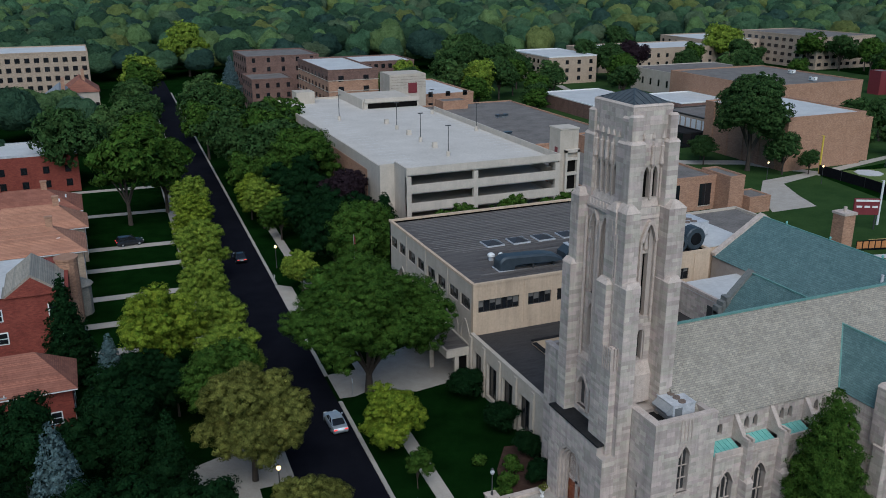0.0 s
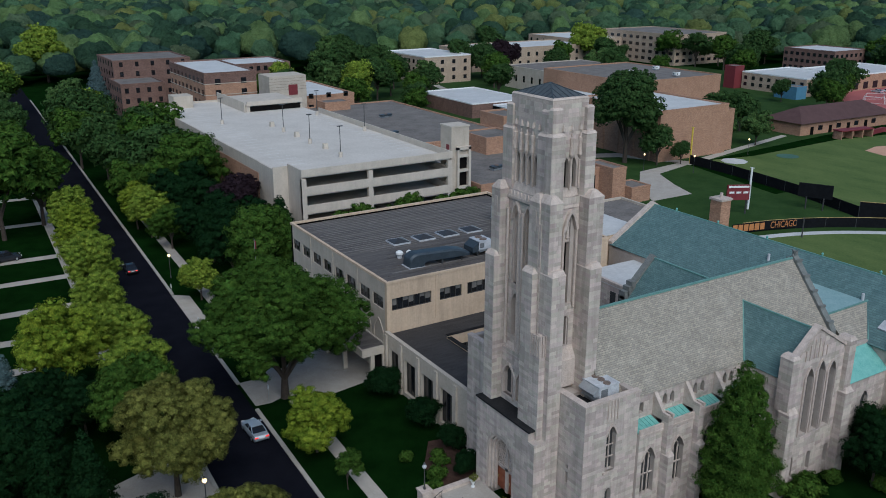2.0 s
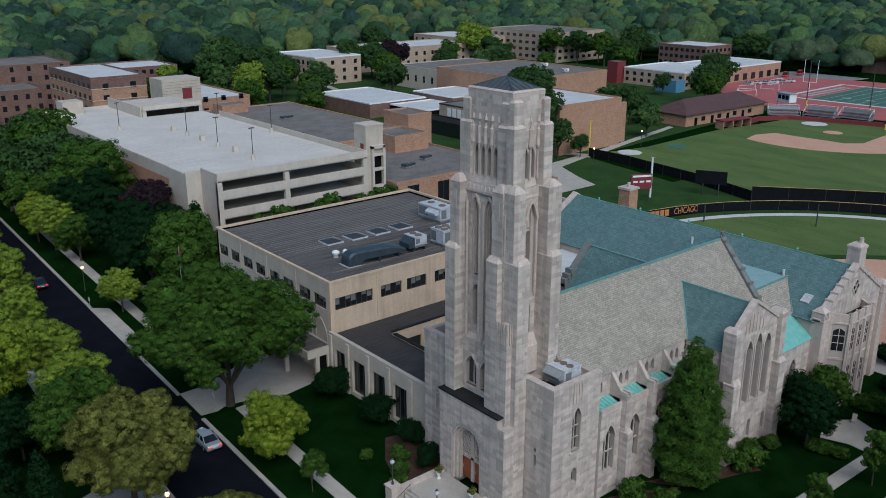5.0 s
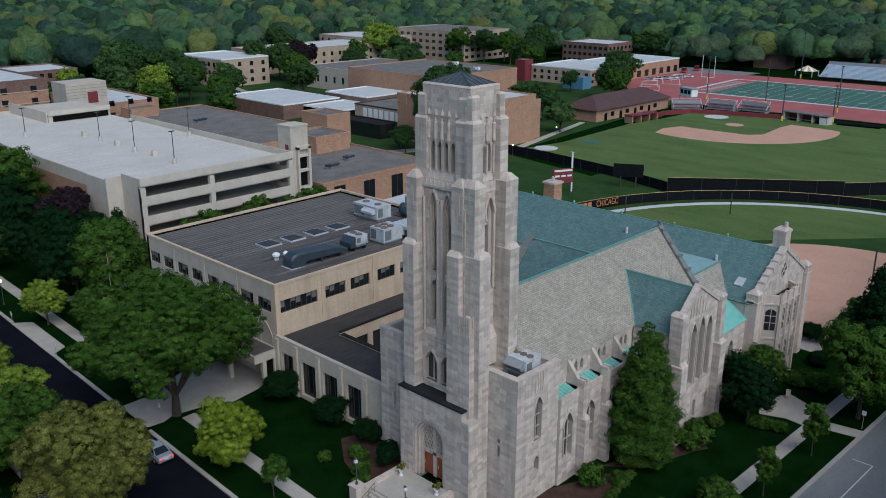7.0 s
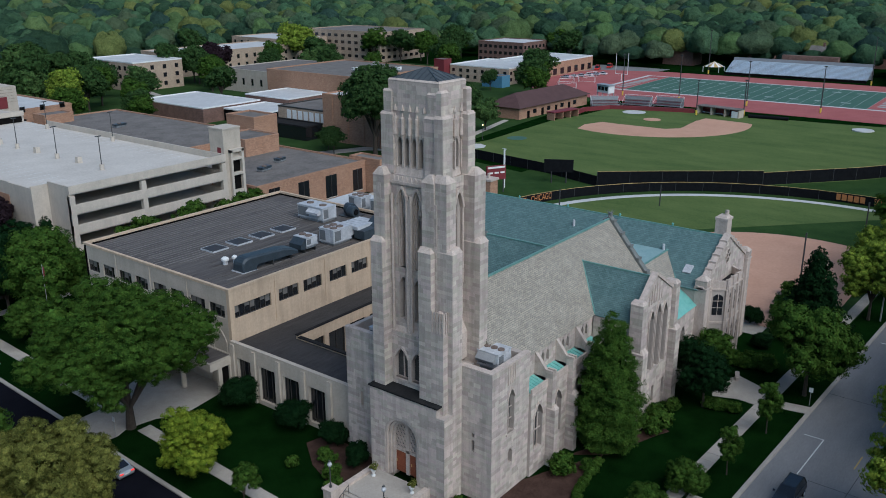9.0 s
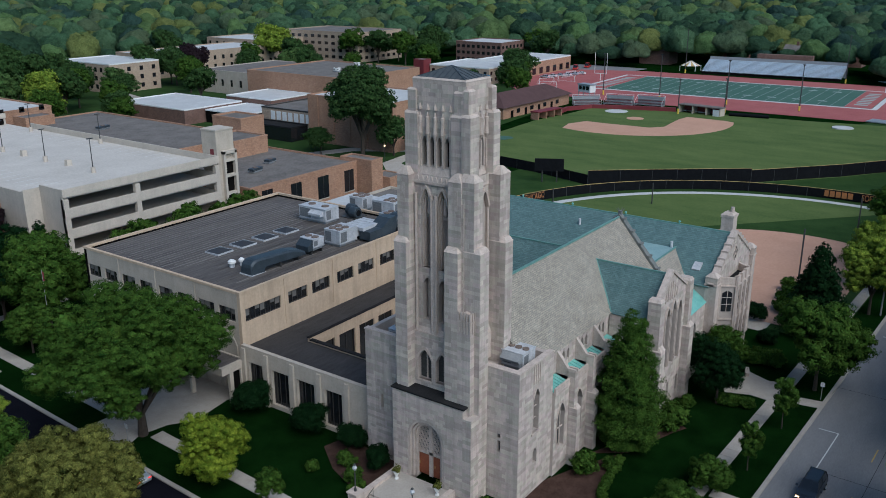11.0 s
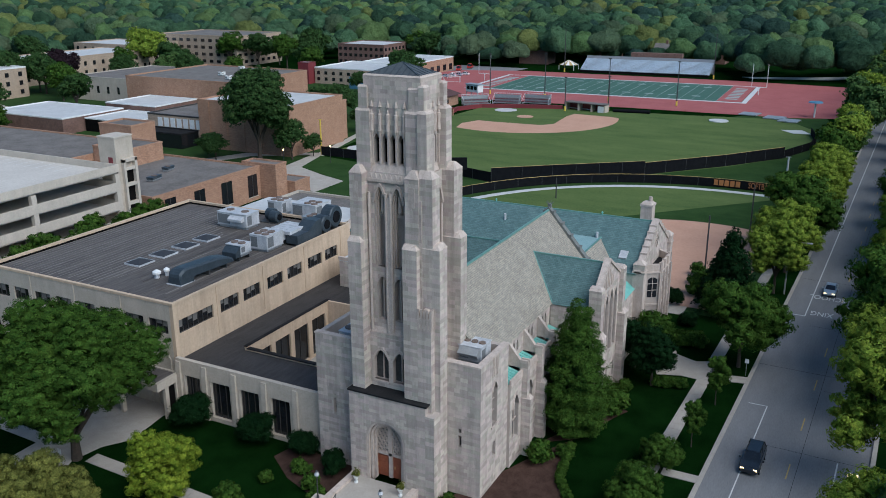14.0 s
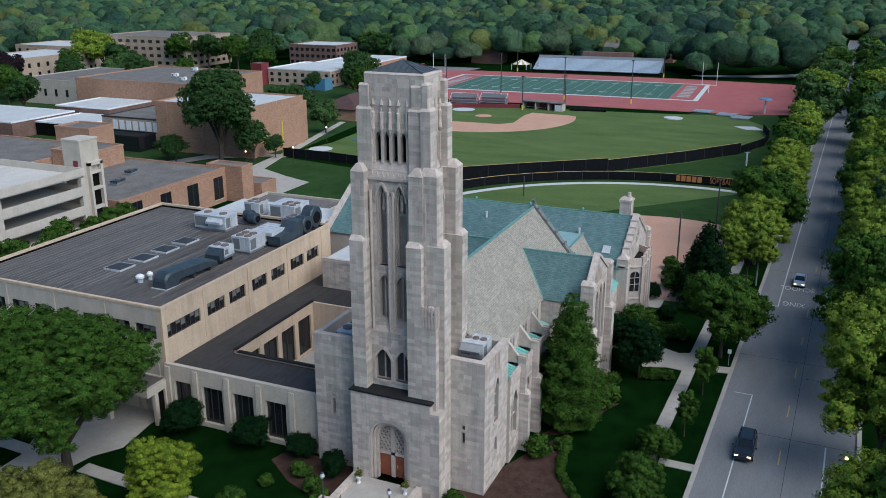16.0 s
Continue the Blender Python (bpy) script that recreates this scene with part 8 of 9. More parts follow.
# ---- vehicles ----
def car(name, label, x, y, rz, paint, l=4.7, w=1.82, h=1.45, suv=False, lit=False):
    c = thing(name, label, "car", x, y, 0.03, rz)
    a, b = l / 2, w / 2
    m = Mesh()
    rings = [(-a, 0.45, 0.72, b * 0.86), (-a + 0.15, 0.28, 0.9, b * 0.97), (-a * 0.45, 0.25, 0.95, b), (a * 0.35, 0.25, 0.92, b), (a - 0.5, 0.26, 0.8, b * 0.97), (a - 0.1, 0.34, 0.66, b * 0.85), (a, 0.42, 0.58, b * 0.75)]
    if suv:
        rings = [(x_, z0, z1 + 0.17, ww_) for x_, z0, z1, ww_ in rings]
    q = [[(x_, -ww_ * 0.92, z0), (x_, ww_ * 0.92, z0), (x_, ww_, (z0 + z1) / 2), (x_, ww_ * 0.9, z1), (x_, -ww_ * 0.9, z1), (x_, -ww_, (z0 + z1) / 2)] for x_, z0, z1, ww_ in rings]
    for r0, r1 in zip(q, q[1:]):
        m.loft(r0, r1)
    part("body", m, paint, c)
    zb = 1.09 if suv else 0.92
    cab = Mesh()
    x0, x1, x2, x3 = (-a + 0.2, -a + 0.5, a * 0.18, a * 0.5) if suv else (-a + 0.75, -a * 0.35, a * 0.12, a * 0.46)
    ring = lambda x_, z, ww_: [(x_, -ww_, z), (x_, ww_, z)]
    cab.loft([(x0, -b * 0.88, zb - 0.03), (x0, b * 0.88, zb - 0.03), (x3, b * 0.86, zb - 0.05), (x3, -b * 0.86, zb - 0.05)], [(x1, -b * 0.68, h - 0.04), (x1, b * 0.68, h - 0.04), (x2, b * 0.68, h - 0.04), (x2, -b * 0.68, h - 0.04)])
    part("cabin_glass", cab, "glass", c, "dark car windows")
    part("roof", Mesh().loft([(x1 - 0.08, -b * 0.7, h - 0.05), (x1 - 0.08, b * 0.7, h - 0.05), (x2 + 0.06, b * 0.7, h - 0.05), (x2 + 0.06, -b * 0.7, h - 0.05)], [(x1 + 0.1, -b * 0.6, h), (x1 + 0.1, b * 0.6, h), (x2 - 0.1, b * 0.6, h), (x2 - 0.1, -b * 0.6, h)]), paint, c)
    for s in (-1, 1):
        for foot, head, r in (((x0 + 0.02, 0.88, 0.02), (x1, 0.69), 0.05), ((x3, 0.86, 0.04), (x2, 0.69), 0.045), (((x0 + x3) / 2, 0.88, 0.02), ((x1 + x2) / 2, 0.7), 0.04)):
            part("pillar", Mesh().tube((foot[0], s * b * foot[1], zb - foot[2]), (head[0], s * b * head[1], h - 0.03), r, n=4), paint, c)
        part("headlight", Mesh().box(a - 0.16, a - 0.02, s * b * 0.62 - 0.18, s * b * 0.62 + 0.18, 0.56 + (0.14 if suv else 0), 0.7 + (0.14 if suv else 0)), "lamp" if lit else "white", c, "headlight")
        part("tail_light", Mesh().box(-a - 0.01, -a + 0.12, s * b * 0.66 - 0.18, s * b * 0.66 + 0.18, 0.70 + (0.2 if suv else 0), 0.81 + (0.2 if suv else 0)), "tail", c, "red tail light")
        part("mirror", Mesh().box(x3 - 0.35, x3 - 0.18, s * (b + 0.12) - 0.09, s * (b + 0.12) + 0.09, zb, zb + 0.13), paint, c)
        for xw in (-a * 0.6, a * 0.62):
            wl = part("wheel", Mesh().loft([(xw + 0.33 * math.cos(k * 0.5236), s * (b - 0.22), 0.33 + 0.33 * math.sin(k * 0.5236)) for k in range(12)], [(xw + 0.33 * math.cos(k * 0.5236), s * (b + 0.0), 0.33 + 0.33 * math.sin(k * 0.5236)) for k in range(12)]), "black", c)
            part("rim", Mesh().loft([(xw + 0.2 * math.cos(k * 0.5236), s * (b + 0.0), 0.33 + 0.2 * math.sin(k * 0.5236)) for k in range(12)], [(xw + 0.19 * math.cos(k * 0.5236), s * (b + 0.02), 0.33 + 0.19 * math.sin(k * 0.5236)) for k in range(12)]), "greymetal", wl)
    if not suv:
        part("plate", Mesh().box(-a - 0.015, -a, -0.26, 0.26, 0.6, 0.72), "white", c)
    return c


M["tail"] = plain("red_tail_light", (0.7, 0.03, 0.02), 0.3, glow=1.2)
M["silver"] = mat("silver_car_paint", (0.42, 0.47, 0.52), (0.52, 0.57, 0.62), 1.0, 0.28, metal=0.5)
M["blackcar"] = mat("black_car_paint", (0.012, 0.014, 0.018), (0.025, 0.028, 0.034), 1.0, 0.2, spec=0.6)
M["whitecar"] = mat("white_car_paint", (0.6, 0.6, 0.6), (0.72, 0.72, 0.72), 1.0, 0.3)
M["redcar"] = mat("red_truck_paint", (0.35, 0.03, 0.025), (0.45, 0.05, 0.04), 1.0, 0.3)
car("sedan", "silver sedan with glowing tail lights by the kerb", -15.2, 20.9, 103 - 13, "silver")
car("sedan", "dark sedan with glowing tail lights on the black street", -14.6, 82.5, 90, "blackcar", lit=False)
car("suv", "black sport utility car parked on the drive", -31.6, 99.2, 8, "blackcar", 4.8, 1.95, 1.75, True)
p = sb(20.5, -3.7)
car("suv", "black pickup-like car with lit headlights on the grey street", p[0], p[1], 178, "blackcar", 5.0, 1.95, 1.75, True, True)
p = sb(76, -5.0)
car("sedan", "silver car with lit headlights on the grey street", p[0], p[1], 178, "silver", lit=True)
for k in range(6):
    car("sedan", "white car in the far parking lot", 292 + 4.2 * k, 146 - 1.5 * k, 90, "whitecar" if k % 2 else "silver")
car("truck", "red truck in the far parking lot", 330, 150, 20, "redcar", 6.5, 2.3, 2.4, True)
car("truck", "red truck in the far parking lot", 341, 149, 15, "redcar", 6.5, 2.3, 2.4, True)


# ---- houses west of the black street ----
def hip_house(label, x0, x1, y0, y1, eave, top, wmat, rmat, win_rows=2, dormer=False, chimney=True):
    h = thing("house", label, "house")
    part("wall", Mesh().box(x0 + 0.6, x1 - 0.6, y0 + 0.6, y1 - 0.6, 0, eave), wmat, h)
    part("eave_board", Mesh().box(x0, x1, y0, y1, eave - 0.12, eave + 0.06), "white", h, "white painted eave")
    d = min(x1 - x0, y1 - y0) / 2
    xa, xb, ya, yb = x0 + d, x1 - d, y0 + d, y1 - d
    if xb - xa < 0.2:
        xa = xb = (x0 + x1) / 2
    if yb - ya < 0.2:
        ya = yb = (y0 + y1) / 2
    m = Mesh()
    e = eave + 0.06
    A, B, C_, D = (x0 - 0.05, y0 - 0.05, e), (x1 + 0.05, y0 - 0.05, e), (x1 + 0.05, y1 + 0.05, e), (x0 - 0.05, y1 + 0.05, e)
    P, Q = (xa, ya, top), (xb, yb, top)
    if xb - xa > yb - ya:
        m.poly([A, B, Q, P]); m.poly([C_, D, P, Q]); m.poly([B, C_, Q]); m.poly([D, A, P])
    else:
        m.poly([B, C_, Q, P]); m.poly([D, A, P, Q]); m.poly([A, B, P]); m.poly([C_, D, Q])
    m.poly([A, D, C_, B])
    part("roof", m, rmat, h)
    for r in range(win_rows):
        z = 1.1 + 2.9 * r
        for k in range(3):
            y = y0 + (y1 - y0) * (k + 0.5) / 3
            w = part("window", Mesh().box(x1 - 0.63, x1 - 0.53, y - 0.6, y + 0.6, z, z + 1.5), "white", h, "white framed sash window")
            part("pane", Mesh().box(x1 - 0.54, x1 - 0.51, y - 0.48, y + 0.48, z + 0.12, z + 1.38), "glass", w)
        for k in range(3):
            x = x0 + (x1 - x0) * (k + 0.5) / 3
            w = part("window", Mesh().box(x - 0.6, x + 0.6, y0 + 0.53, y0 + 0.63, z, z + 1.5), "white", h, "white framed sash window")
            part("pane", Mesh().box(x - 0.48, x + 0.48, y0 + 0.51, y0 + 0.54, z + 0.12, z + 0.7).box(x - 0.48, x + 0.48, y0 + 0.51, y0 + 0.54, z + 0.8, z + 1.38), "glass", w)
    if chimney:
        part("chimney", Mesh().box(xb - 0.5, xb + 0.5, ya - 0.4, ya + 0.4, eave, top + 1.2).box(xb - 0.6, xb + 0.6, ya - 0.5, ya + 0.5, top + 1.2, top + 1.4), "brick", h)
    if dormer:
        part("dormer", Mesh().box(x1 - 4.5, x1 - 2.6, (y0 + y1) / 2 - 1.2, (y0 + y1) / 2 + 1.2, eave, eave + 1.6), "white", h)
    part("vent_box", Mesh().box(x1 - 4.2, x1 - 3.7, y0 + 2.6, y0 + 3.1, eave + 0.9, eave + 1.9), "white", h)
    return h


hip_house("red-brown hipped house with white gutters", -56, -41.2, 30.8, 38.8, 5.2, 8.6, "brickr", "shingle", 1, False, False)
hip_house("orange-tan brick house with hipped roof", -56, -38.8, 77.8, 88, 6.3, 9.8, "brickt", "shinglet", 2, True)
hip_house("orange-tan brick house with hipped roof", -56, -38.2, 91.5, 101, 6.3, 9.8, "brickt", "shinglet", 2)
hip_house("dark red-brown roofed brick house", -58, -38.8, 104.5, 117, 6.0, 9.4, "brickr", "shingle", 2, True)
r2 = thing("house", "deep red brick house with slate gable and pale flat roof", "house")
part("wall", Mesh().box(-60, -41.5, 54.5, 70, 0, 8.4), "brickr", r2)
part("flat_roof", Mesh().box(-60.2, -46.5, 58.5, 70.2, 8.4, 8.6).box(-60.2, -49.5, 54.3, 58.5, 8.4, 8.6), "whiteroof", r2, "pale blue-grey flat roof")
gm = Mesh()
gm.loft([(-49.6, 54.3, 8.4), (-42.0, 54.3, 8.4), (-45.8, 54.3, 11.2)], [(-49.6, 64.0, 8.4), (-42.0, 64.0, 8.4), (-45.8, 64.0, 11.2)])
part("gable_roof", gm, "slate", r2, "grey slate gable roof")
part("gable_wall", Mesh().loft([(-49.2, 54.2, 8.3), (-42.4, 54.2, 8.3), (-45.8, 54.2, 10.8)], [(-49.2, 54.35, 8.3), (-42.4, 54.35, 8.3), (-45.8, 54.35, 10.8)]), "brickr", r2)
part("turret", Mesh().cyl(-41.6, 64.5, 0, 9.6, 1.5, n=14).cyl(-41.6, 64.5, 9.6, 9.9, 1.65, n=14), "brick", r2, "round orange brick turret")
part("bay_roof", Mesh().cyl(-40.6, 67.5, 4.6, 5.6, 2.2, 0.5, 10).cyl(-40.6, 67.5, 0, 4.6, 1.8, n=10), "slate", r2)
for x, z in ((-50.3, 5.2), (-50.0, 2.0), (-43.6, 5.2), (-43.4, 2.0)):
    w = part("window", Mesh().box(x - 0.65, x + 0.65, 54.4, 54.52, z, z + 1.7), "white", r2, "white framed sash window")
    part("pane", Mesh().box(x - 0.5, x + 0.5, 54.36, 54.41, z + 0.15, z + 0.78).box(x - 0.5, x + 0.5, 54.36, 54.41, z + 0.92, z + 1.55), "glass", w)
block("apartment_house", "red brick flat-roofed house with pale metal roof edge", "house", -75, -38.8, 146, 162, 8.6, "brickr", "whiteroof", 2, (8, 3), (1.3, 1.6), 1.4, 3.2, frame="whitemetal")
# slate-roofed house group in the distance
for x, y, w_, l_, e_, t_, rm, lb in ((-42.0, 247, 6.5, 12, 6.2, 11.4, "paleslate", "long pale blue slate-roofed house with red chimneys"), (-35.5, 263, 5.5, 8, 8.0, 12.4, "shingle", "red-roofed house among the garden trees")):
    hs = thing("house", lb, "house", x, y, 0)
    part("wall", Mesh().box(-w_, w_, -l_, l_, 0, e_), "precast", hs)
    part("roof", Mesh().loft([(-w_ - 0.5, -l_ - 0.5, e_), (w_ + 0.5, -l_ - 0.5, e_), (0, -l_ + 1.5, t_)], [(-w_ - 0.5, l_ + 0.5, e_), (w_ + 0.5, l_ + 0.5, e_), (0, l_ - 1.5, t_)]), rm, hs)
    for q in (-0.5, 0.35):
        part("chimney", Mesh().box(0.6, 1.6, l_ * q - 0.6, l_ * q + 0.6, e_ + 2, t_ + 2.2), "brick", hs, "red brick chimney")
    for k in range(3):
        part("window", Mesh().box(-w_ + 1.4 + k * w_ * 0.75, -w_ + 2.5 + k * w_ * 0.75, -l_ - 0.05, -l_ + 0.02, 2.6, 4.4), "glass", hs)
for x, y in ((380, 128), (392, 60), (404, 98), (420, 45)):
    hs = thing("house", "dim grey gabled house among the far trees", "house", x, y, 0)
    part("wall", Mesh().box(-6, 6, -8, 8, 0, 7), "brickd", hs)
    part("roof", Mesh().loft([(-6.5, -8.5, 7), (6.5, -8.5, 7), (0, -8.5, 11.5)], [(-6.5, 8.5, 7), (6.5, 8.5, 7), (0, 8.5, 11.5)]), "greyroof", hs)
    part("chimney", Mesh().box(-0.5, 0.5, 2, 3, 10, 13), "brickd", hs)

# ---- sports fields ----
slab("outfield", [(198, -24), (178.6, -19.2), (161, -7.5), (142.8, 8.4), (128.8, 26.6), (119.6, 37.7), (124.2, 55), (127.6, 78), (133, 93), (150, 90), (190, 92.5), (207, 90), (224, 89), (233, 61), (236, 44), (238, 20), (243, -12), (222, -24)], 0.05, "field", "mown green baseball outfield", "sports field")
mound = (211.0, 67.0)
arc = [(mound[0] + 31 * math.cos(math.radians(a)), mound[1] + 31 * math.sin(math.radians(a))) for a in range(152, 294, 6)]
slab("infield_dirt", [(190.0, 80.5)] + [q for q in arc if q[0] < 222 and q[1] < 81] + [(223.0, 41.0), (224.0, 54.0), (217, 54.6), (201.5, 53.2), (197.6, 56.5), (197.0, 72.0), (197.5, 78.0)], 0.07, "dirt", "bare orange clay infield arc", "sports field")
disc = lambda x, y, r, n=24: [(x + r * math.cos(2 * math.pi * k / n), y + r * math.sin(2 * math.pi * k / n)) for k in range(n)]
slab("home_plate_circle", disc(221.8, 78.6, 4.0), 0.08, "whiteroof", "pale cover on the home plate circle", "sports field")
slab("pitcher_mound", disc(211, 67, 2.8), 0.16, "dirt", "low clay pitcher's mound", "sports field")
slab("softball_grass", [q for q in disc(80.5, -13, 53.2, 96) if q[1] > -26.5 and q[0] > 66], 0.03, "field", "mown green softball outfield", "sports field")
slab("softball_dirt", [q for q in disc(82.5, -13, 24.5, 96) if q[1] > -25.5 and q[0] > 60], 0.06, "dirt", "pale orange clay softball infield", "sports field")
rg = Mesh()
for k in range(40):
    a0, a1 = math.radians(-25 + 3.2 * k), math.radians(-25 + 3.2 * (k + 1))
    q = [(80.5 + r * math.cos(a), -13 + r * math.sin(a)) for r, a in ((53.2, a0), (55.0, a0), (55.0, a1), (53.2, a1))]
    rg.prism(q, -0.1, 0.08)
part("path", rg, "whiteroof", None, "pale gravel warning path in an arc", "path", "structure")


def fence_run(pts, h, label, top=True, posts=True):
    f = thing("outfield_fence", label, "fence")
    for (x0, y0), (x1, y1) in zip(pts, pts[1:]):
        n = Vector((y0 - y1, x1 - x0, 0)).normalized() * 0.03
        part("windscreen", Mesh().loft([(x0 - n.x, y0 - n.y, 0.05), (x1 - n.x, y1 - n.y, 0.05), (x1 - n.x, y1 - n.y, h), (x0 - n.x, y0 - n.y, h)], [(x0 + n.x, y0 + n.y, 0.05), (x1 + n.x, y1 + n.y, 0.05), (x1 + n.x, y1 + n.y, h), (x0 + n.x, y0 + n.y, h)]), "black", f, "black fabric windscreen")
        if top:
            part("top_rail", Mesh().tube((x0, y0, h + 0.04), (x1, y1, h + 0.04), 0.055, n=6), "gold", f, "yellow padded top rail")
        part("post", Mesh().cyl(x0, y0, 0, h + 0.05, 0.06, n=6), "pole", f)
    return f


def along(pts, step=6.0):
    out = [pts[0]]
    for a, b in zip(pts, pts[1:]):
        d = math.dist(a, b)
        k = max(1, round(d / step))
        out += [(a[0] + (b[0] - a[0]) * i / k, a[1] + (b[1] - a[1]) * i / k) for i in range(1, k + 1)]
    return out


fence_run(along([(127.8, 92), (127.3, 77.8), (124.0, 55.0), (119.3, 38.6)]), 2.4, "black windscreen fence beside the scoreboards", False)
fence_run(along([(119.3, 38.6), (128.8, 27.0), (142.8, 8.7)]), 3.4, "tall black windscreen wall of the outfield")
fence_run(along([(142.8, 8.7), (161.1, -7.0), (178.0, -18.9)]), 3.0, "black windscreen fence of the deep outfield")
fence_run(along([(178.0, -18.9), (192.7, -24.0), (205, -24.5), (217, -22)]), 2.2, "low black windscreen fence at the field corner", False)
sfp = [(80.5 + 57.6 * math.cos(math.radians(a)), -13 + 57.6 * math.sin(math.radians(a))) for a in range(-10, 84, 6)]
fence_run(sfp, 2.0, "black softball fence with lettered banners")


def banner(a0, a1, txt, bars):
    """Gold lettering on the softball fence between two bearings from its plate."""
    am = math.radians((a0 + a1) / 2)
    x, y = 80.5 + 57.2 * math.cos(am), -13 + 57.2 * math.sin(am)
    b = thing("fence_banner", "dark banner with faded gold lettering on the fence", "banner", x, y, 0.2, math.degrees(am) - 90)
    wd = 57.4 * math.radians(a1 - a0)
    part("cloth", Mesh().box(-wd / 2, wd / 2, -0.02, 0.02, 0.1, 1.75), "black", b)
    words(txt, wd * 0.25, -0.03, 0.92, 1.9, 0, "oldgold", b, "lettering", rx=90, sx=wd * 0.40 / (1.25 * len(txt)))
    for k in range(bars):
        u = -wd * 0.49 + k * wd * 0.47 / bars
        part("bar", Mesh().box(u, u + wd * 0.38 / bars, -0.05, -0.02, 0.28, 1.58), "oldgold", b)


banner(67, 82.4, "CHICAGO", 6)
banner(-9.5, 6, "SOFTBALL", 6)
for x, y, h in ((104.5, -21.3, 9.0), (79.4, -17.9, 9.0), (92, -24, 8.0), (112, 20, 4.5), (98, 36, 4.0)):
    np_ = thing("net_post", "tall black netting post of the softball field", "post", x, y, 0)
    part("post", Mesh().cyl(0, 0, 0, h, 0.14, 0.12, 8), "pole", np_)
# scoreboards
sbd = thing("scoreboard", "black scoreboard panel on two posts", "scoreboard")
part("panel", Mesh().loft([(115.1, 50.2, 2.6), (118.3, 44.3, 2.6), (118.3, 44.3, 5.5), (115.1, 50.2, 5.5)], [(115.5, 50.4, 2.6), (118.7, 44.5, 2.6), (118.7, 44.5, 5.5), (115.5, 50.4, 5.5)]), "black", sbd)
for x, y in ((116.0, 48.7), (117.6, 45.7)):
    part("post", Mesh().cyl(x, y, 0, 2.7, 0.15, n=8), "pole", sbd)
msb = thing("scoreboard", "maroon scoreboard with white lettering bars on posts", "scoreboard")
part("panel", Mesh().loft([(98.2, 54.6, 3.0), (102.4, 52.4, 3.0), (102.4, 52.4, 6.2), (98.2, 54.6, 6.2)], [(98.3, 54.9, 3.0), (102.5, 52.7, 3.0), (102.5, 52.7, 6.2), (98.3, 54.9, 6.2)]), "maroon", msb)
for k in range(3):
    part("bar", Mesh().loft([(98.6 + 1.3 * k, 54.32 - 0.68 * k, 4.4), (99.5 + 1.3 * k, 53.85 - 0.68 * k, 4.4), (99.5 + 1.3 * k, 53.85 - 0.68 * k, 4.8), (98.6 + 1.3 * k, 54.32 - 0.68 * k, 4.8)], [(98.6 + 1.3 * k, 54.36 - 0.68 * k, 4.4), (99.5 + 1.3 * k, 53.89 - 0.68 * k, 4.4), (99.5 + 1.3 * k, 53.89 - 0.68 * k, 4.8), (98.6 + 1.3 * k, 54.36 - 0.68 * k, 4.8)]), "white", msb)
part("bar", Mesh().loft([(98.4, 54.42, 5.6), (102.2, 52.43, 5.6), (102.2, 52.43, 6.0), (98.4, 54.42, 6.0)], [(98.4, 54.47, 5.6), (102.2, 52.48, 5.6), (102.2, 52.48, 6.0), (98.4, 54.47, 6.0)]), "white", msb)
for x, y in ((98.7, 54.5), (102.1, 52.8)):
    part("post", Mesh().cyl(x, y, 0, 3.1, 0.15, n=8), "pole", msb)
for x, y, h, mt, lb in ((105.4, 54.8, 9.0, "white", "tall white light pole by the scoreboard"), (128.2, 92.3, 9.5, "yellow", "tall yellow foul pole by the fence"), (149.8, -22.6, 6.0, "whitemetal", "pale foul pole by the fence")):
    q = thing("field_pole", lb, "pole", x, y, 0)
    part("pole", Mesh().cyl(0, 0, 0, h, 0.24, 0.2, 8), mt, q)
    part("arm", Mesh().box(-0.05, 0.05, -0.6, 0.6, h - 0.1, h), mt, q)
# dugouts, walls, stands of the baseball field
dg = thing("dugout", "maroon open-fronted dugout with white door", "dugout", 231.5, 52.7, 0, -8.5)
part("roof", Mesh().box(-0.6, 3.2, -7.8, 7.8, 2.6, 2.9), "greyroof", dg)
part("back_wall", Mesh().box(2.8, 3.1, -7.6, 7.6, 0, 2.6), "maroon", dg)
for y in (-7.6, -2.6, 2.4, 7.3):
    part("pier", Mesh().box(-0.4, 3.0, y, y + 0.35, 0, 2.6), "precast", dg)
part("door", Mesh().box(-0.45, -0.3, -7.2, -5.0, 0, 2.2), "white", dg, "pale white door")
part("bench", Mesh().box(1.6, 2.2, -2.2, 7.0, 0.4, 0.55), "white", dg)
d3 = thing("dugout", "low maroon dugout beside the field house", "dugout", 196.5, 91.0, 0, -9)
part("roof", Mesh().box(-6.5, 6.5, -0.4, 3.0, 2.4, 2.7), "maroon", d3)
part("back_wall", Mesh().box(-6.3, 6.3, 2.6, 2.9, 0, 2.4), "brick", d3)
for x in (-6.3, -2, 2, 6):
    part("pier", Mesh().box(x, x + 0.3, -0.3, 2.8, 0, 2.4), "brick", d3)
slab("back_wall", [(204, 91.5), (213, 93), (222.8, 88.4), (226.5, 80), (232.2, 61.3), (232.9, 61.5), (227.2, 80.4), (223.4, 89), (213, 93.8), (204, 92.3)], 1.4, "maroon", "curved maroon backstop wall", "wall", thick=1.5)
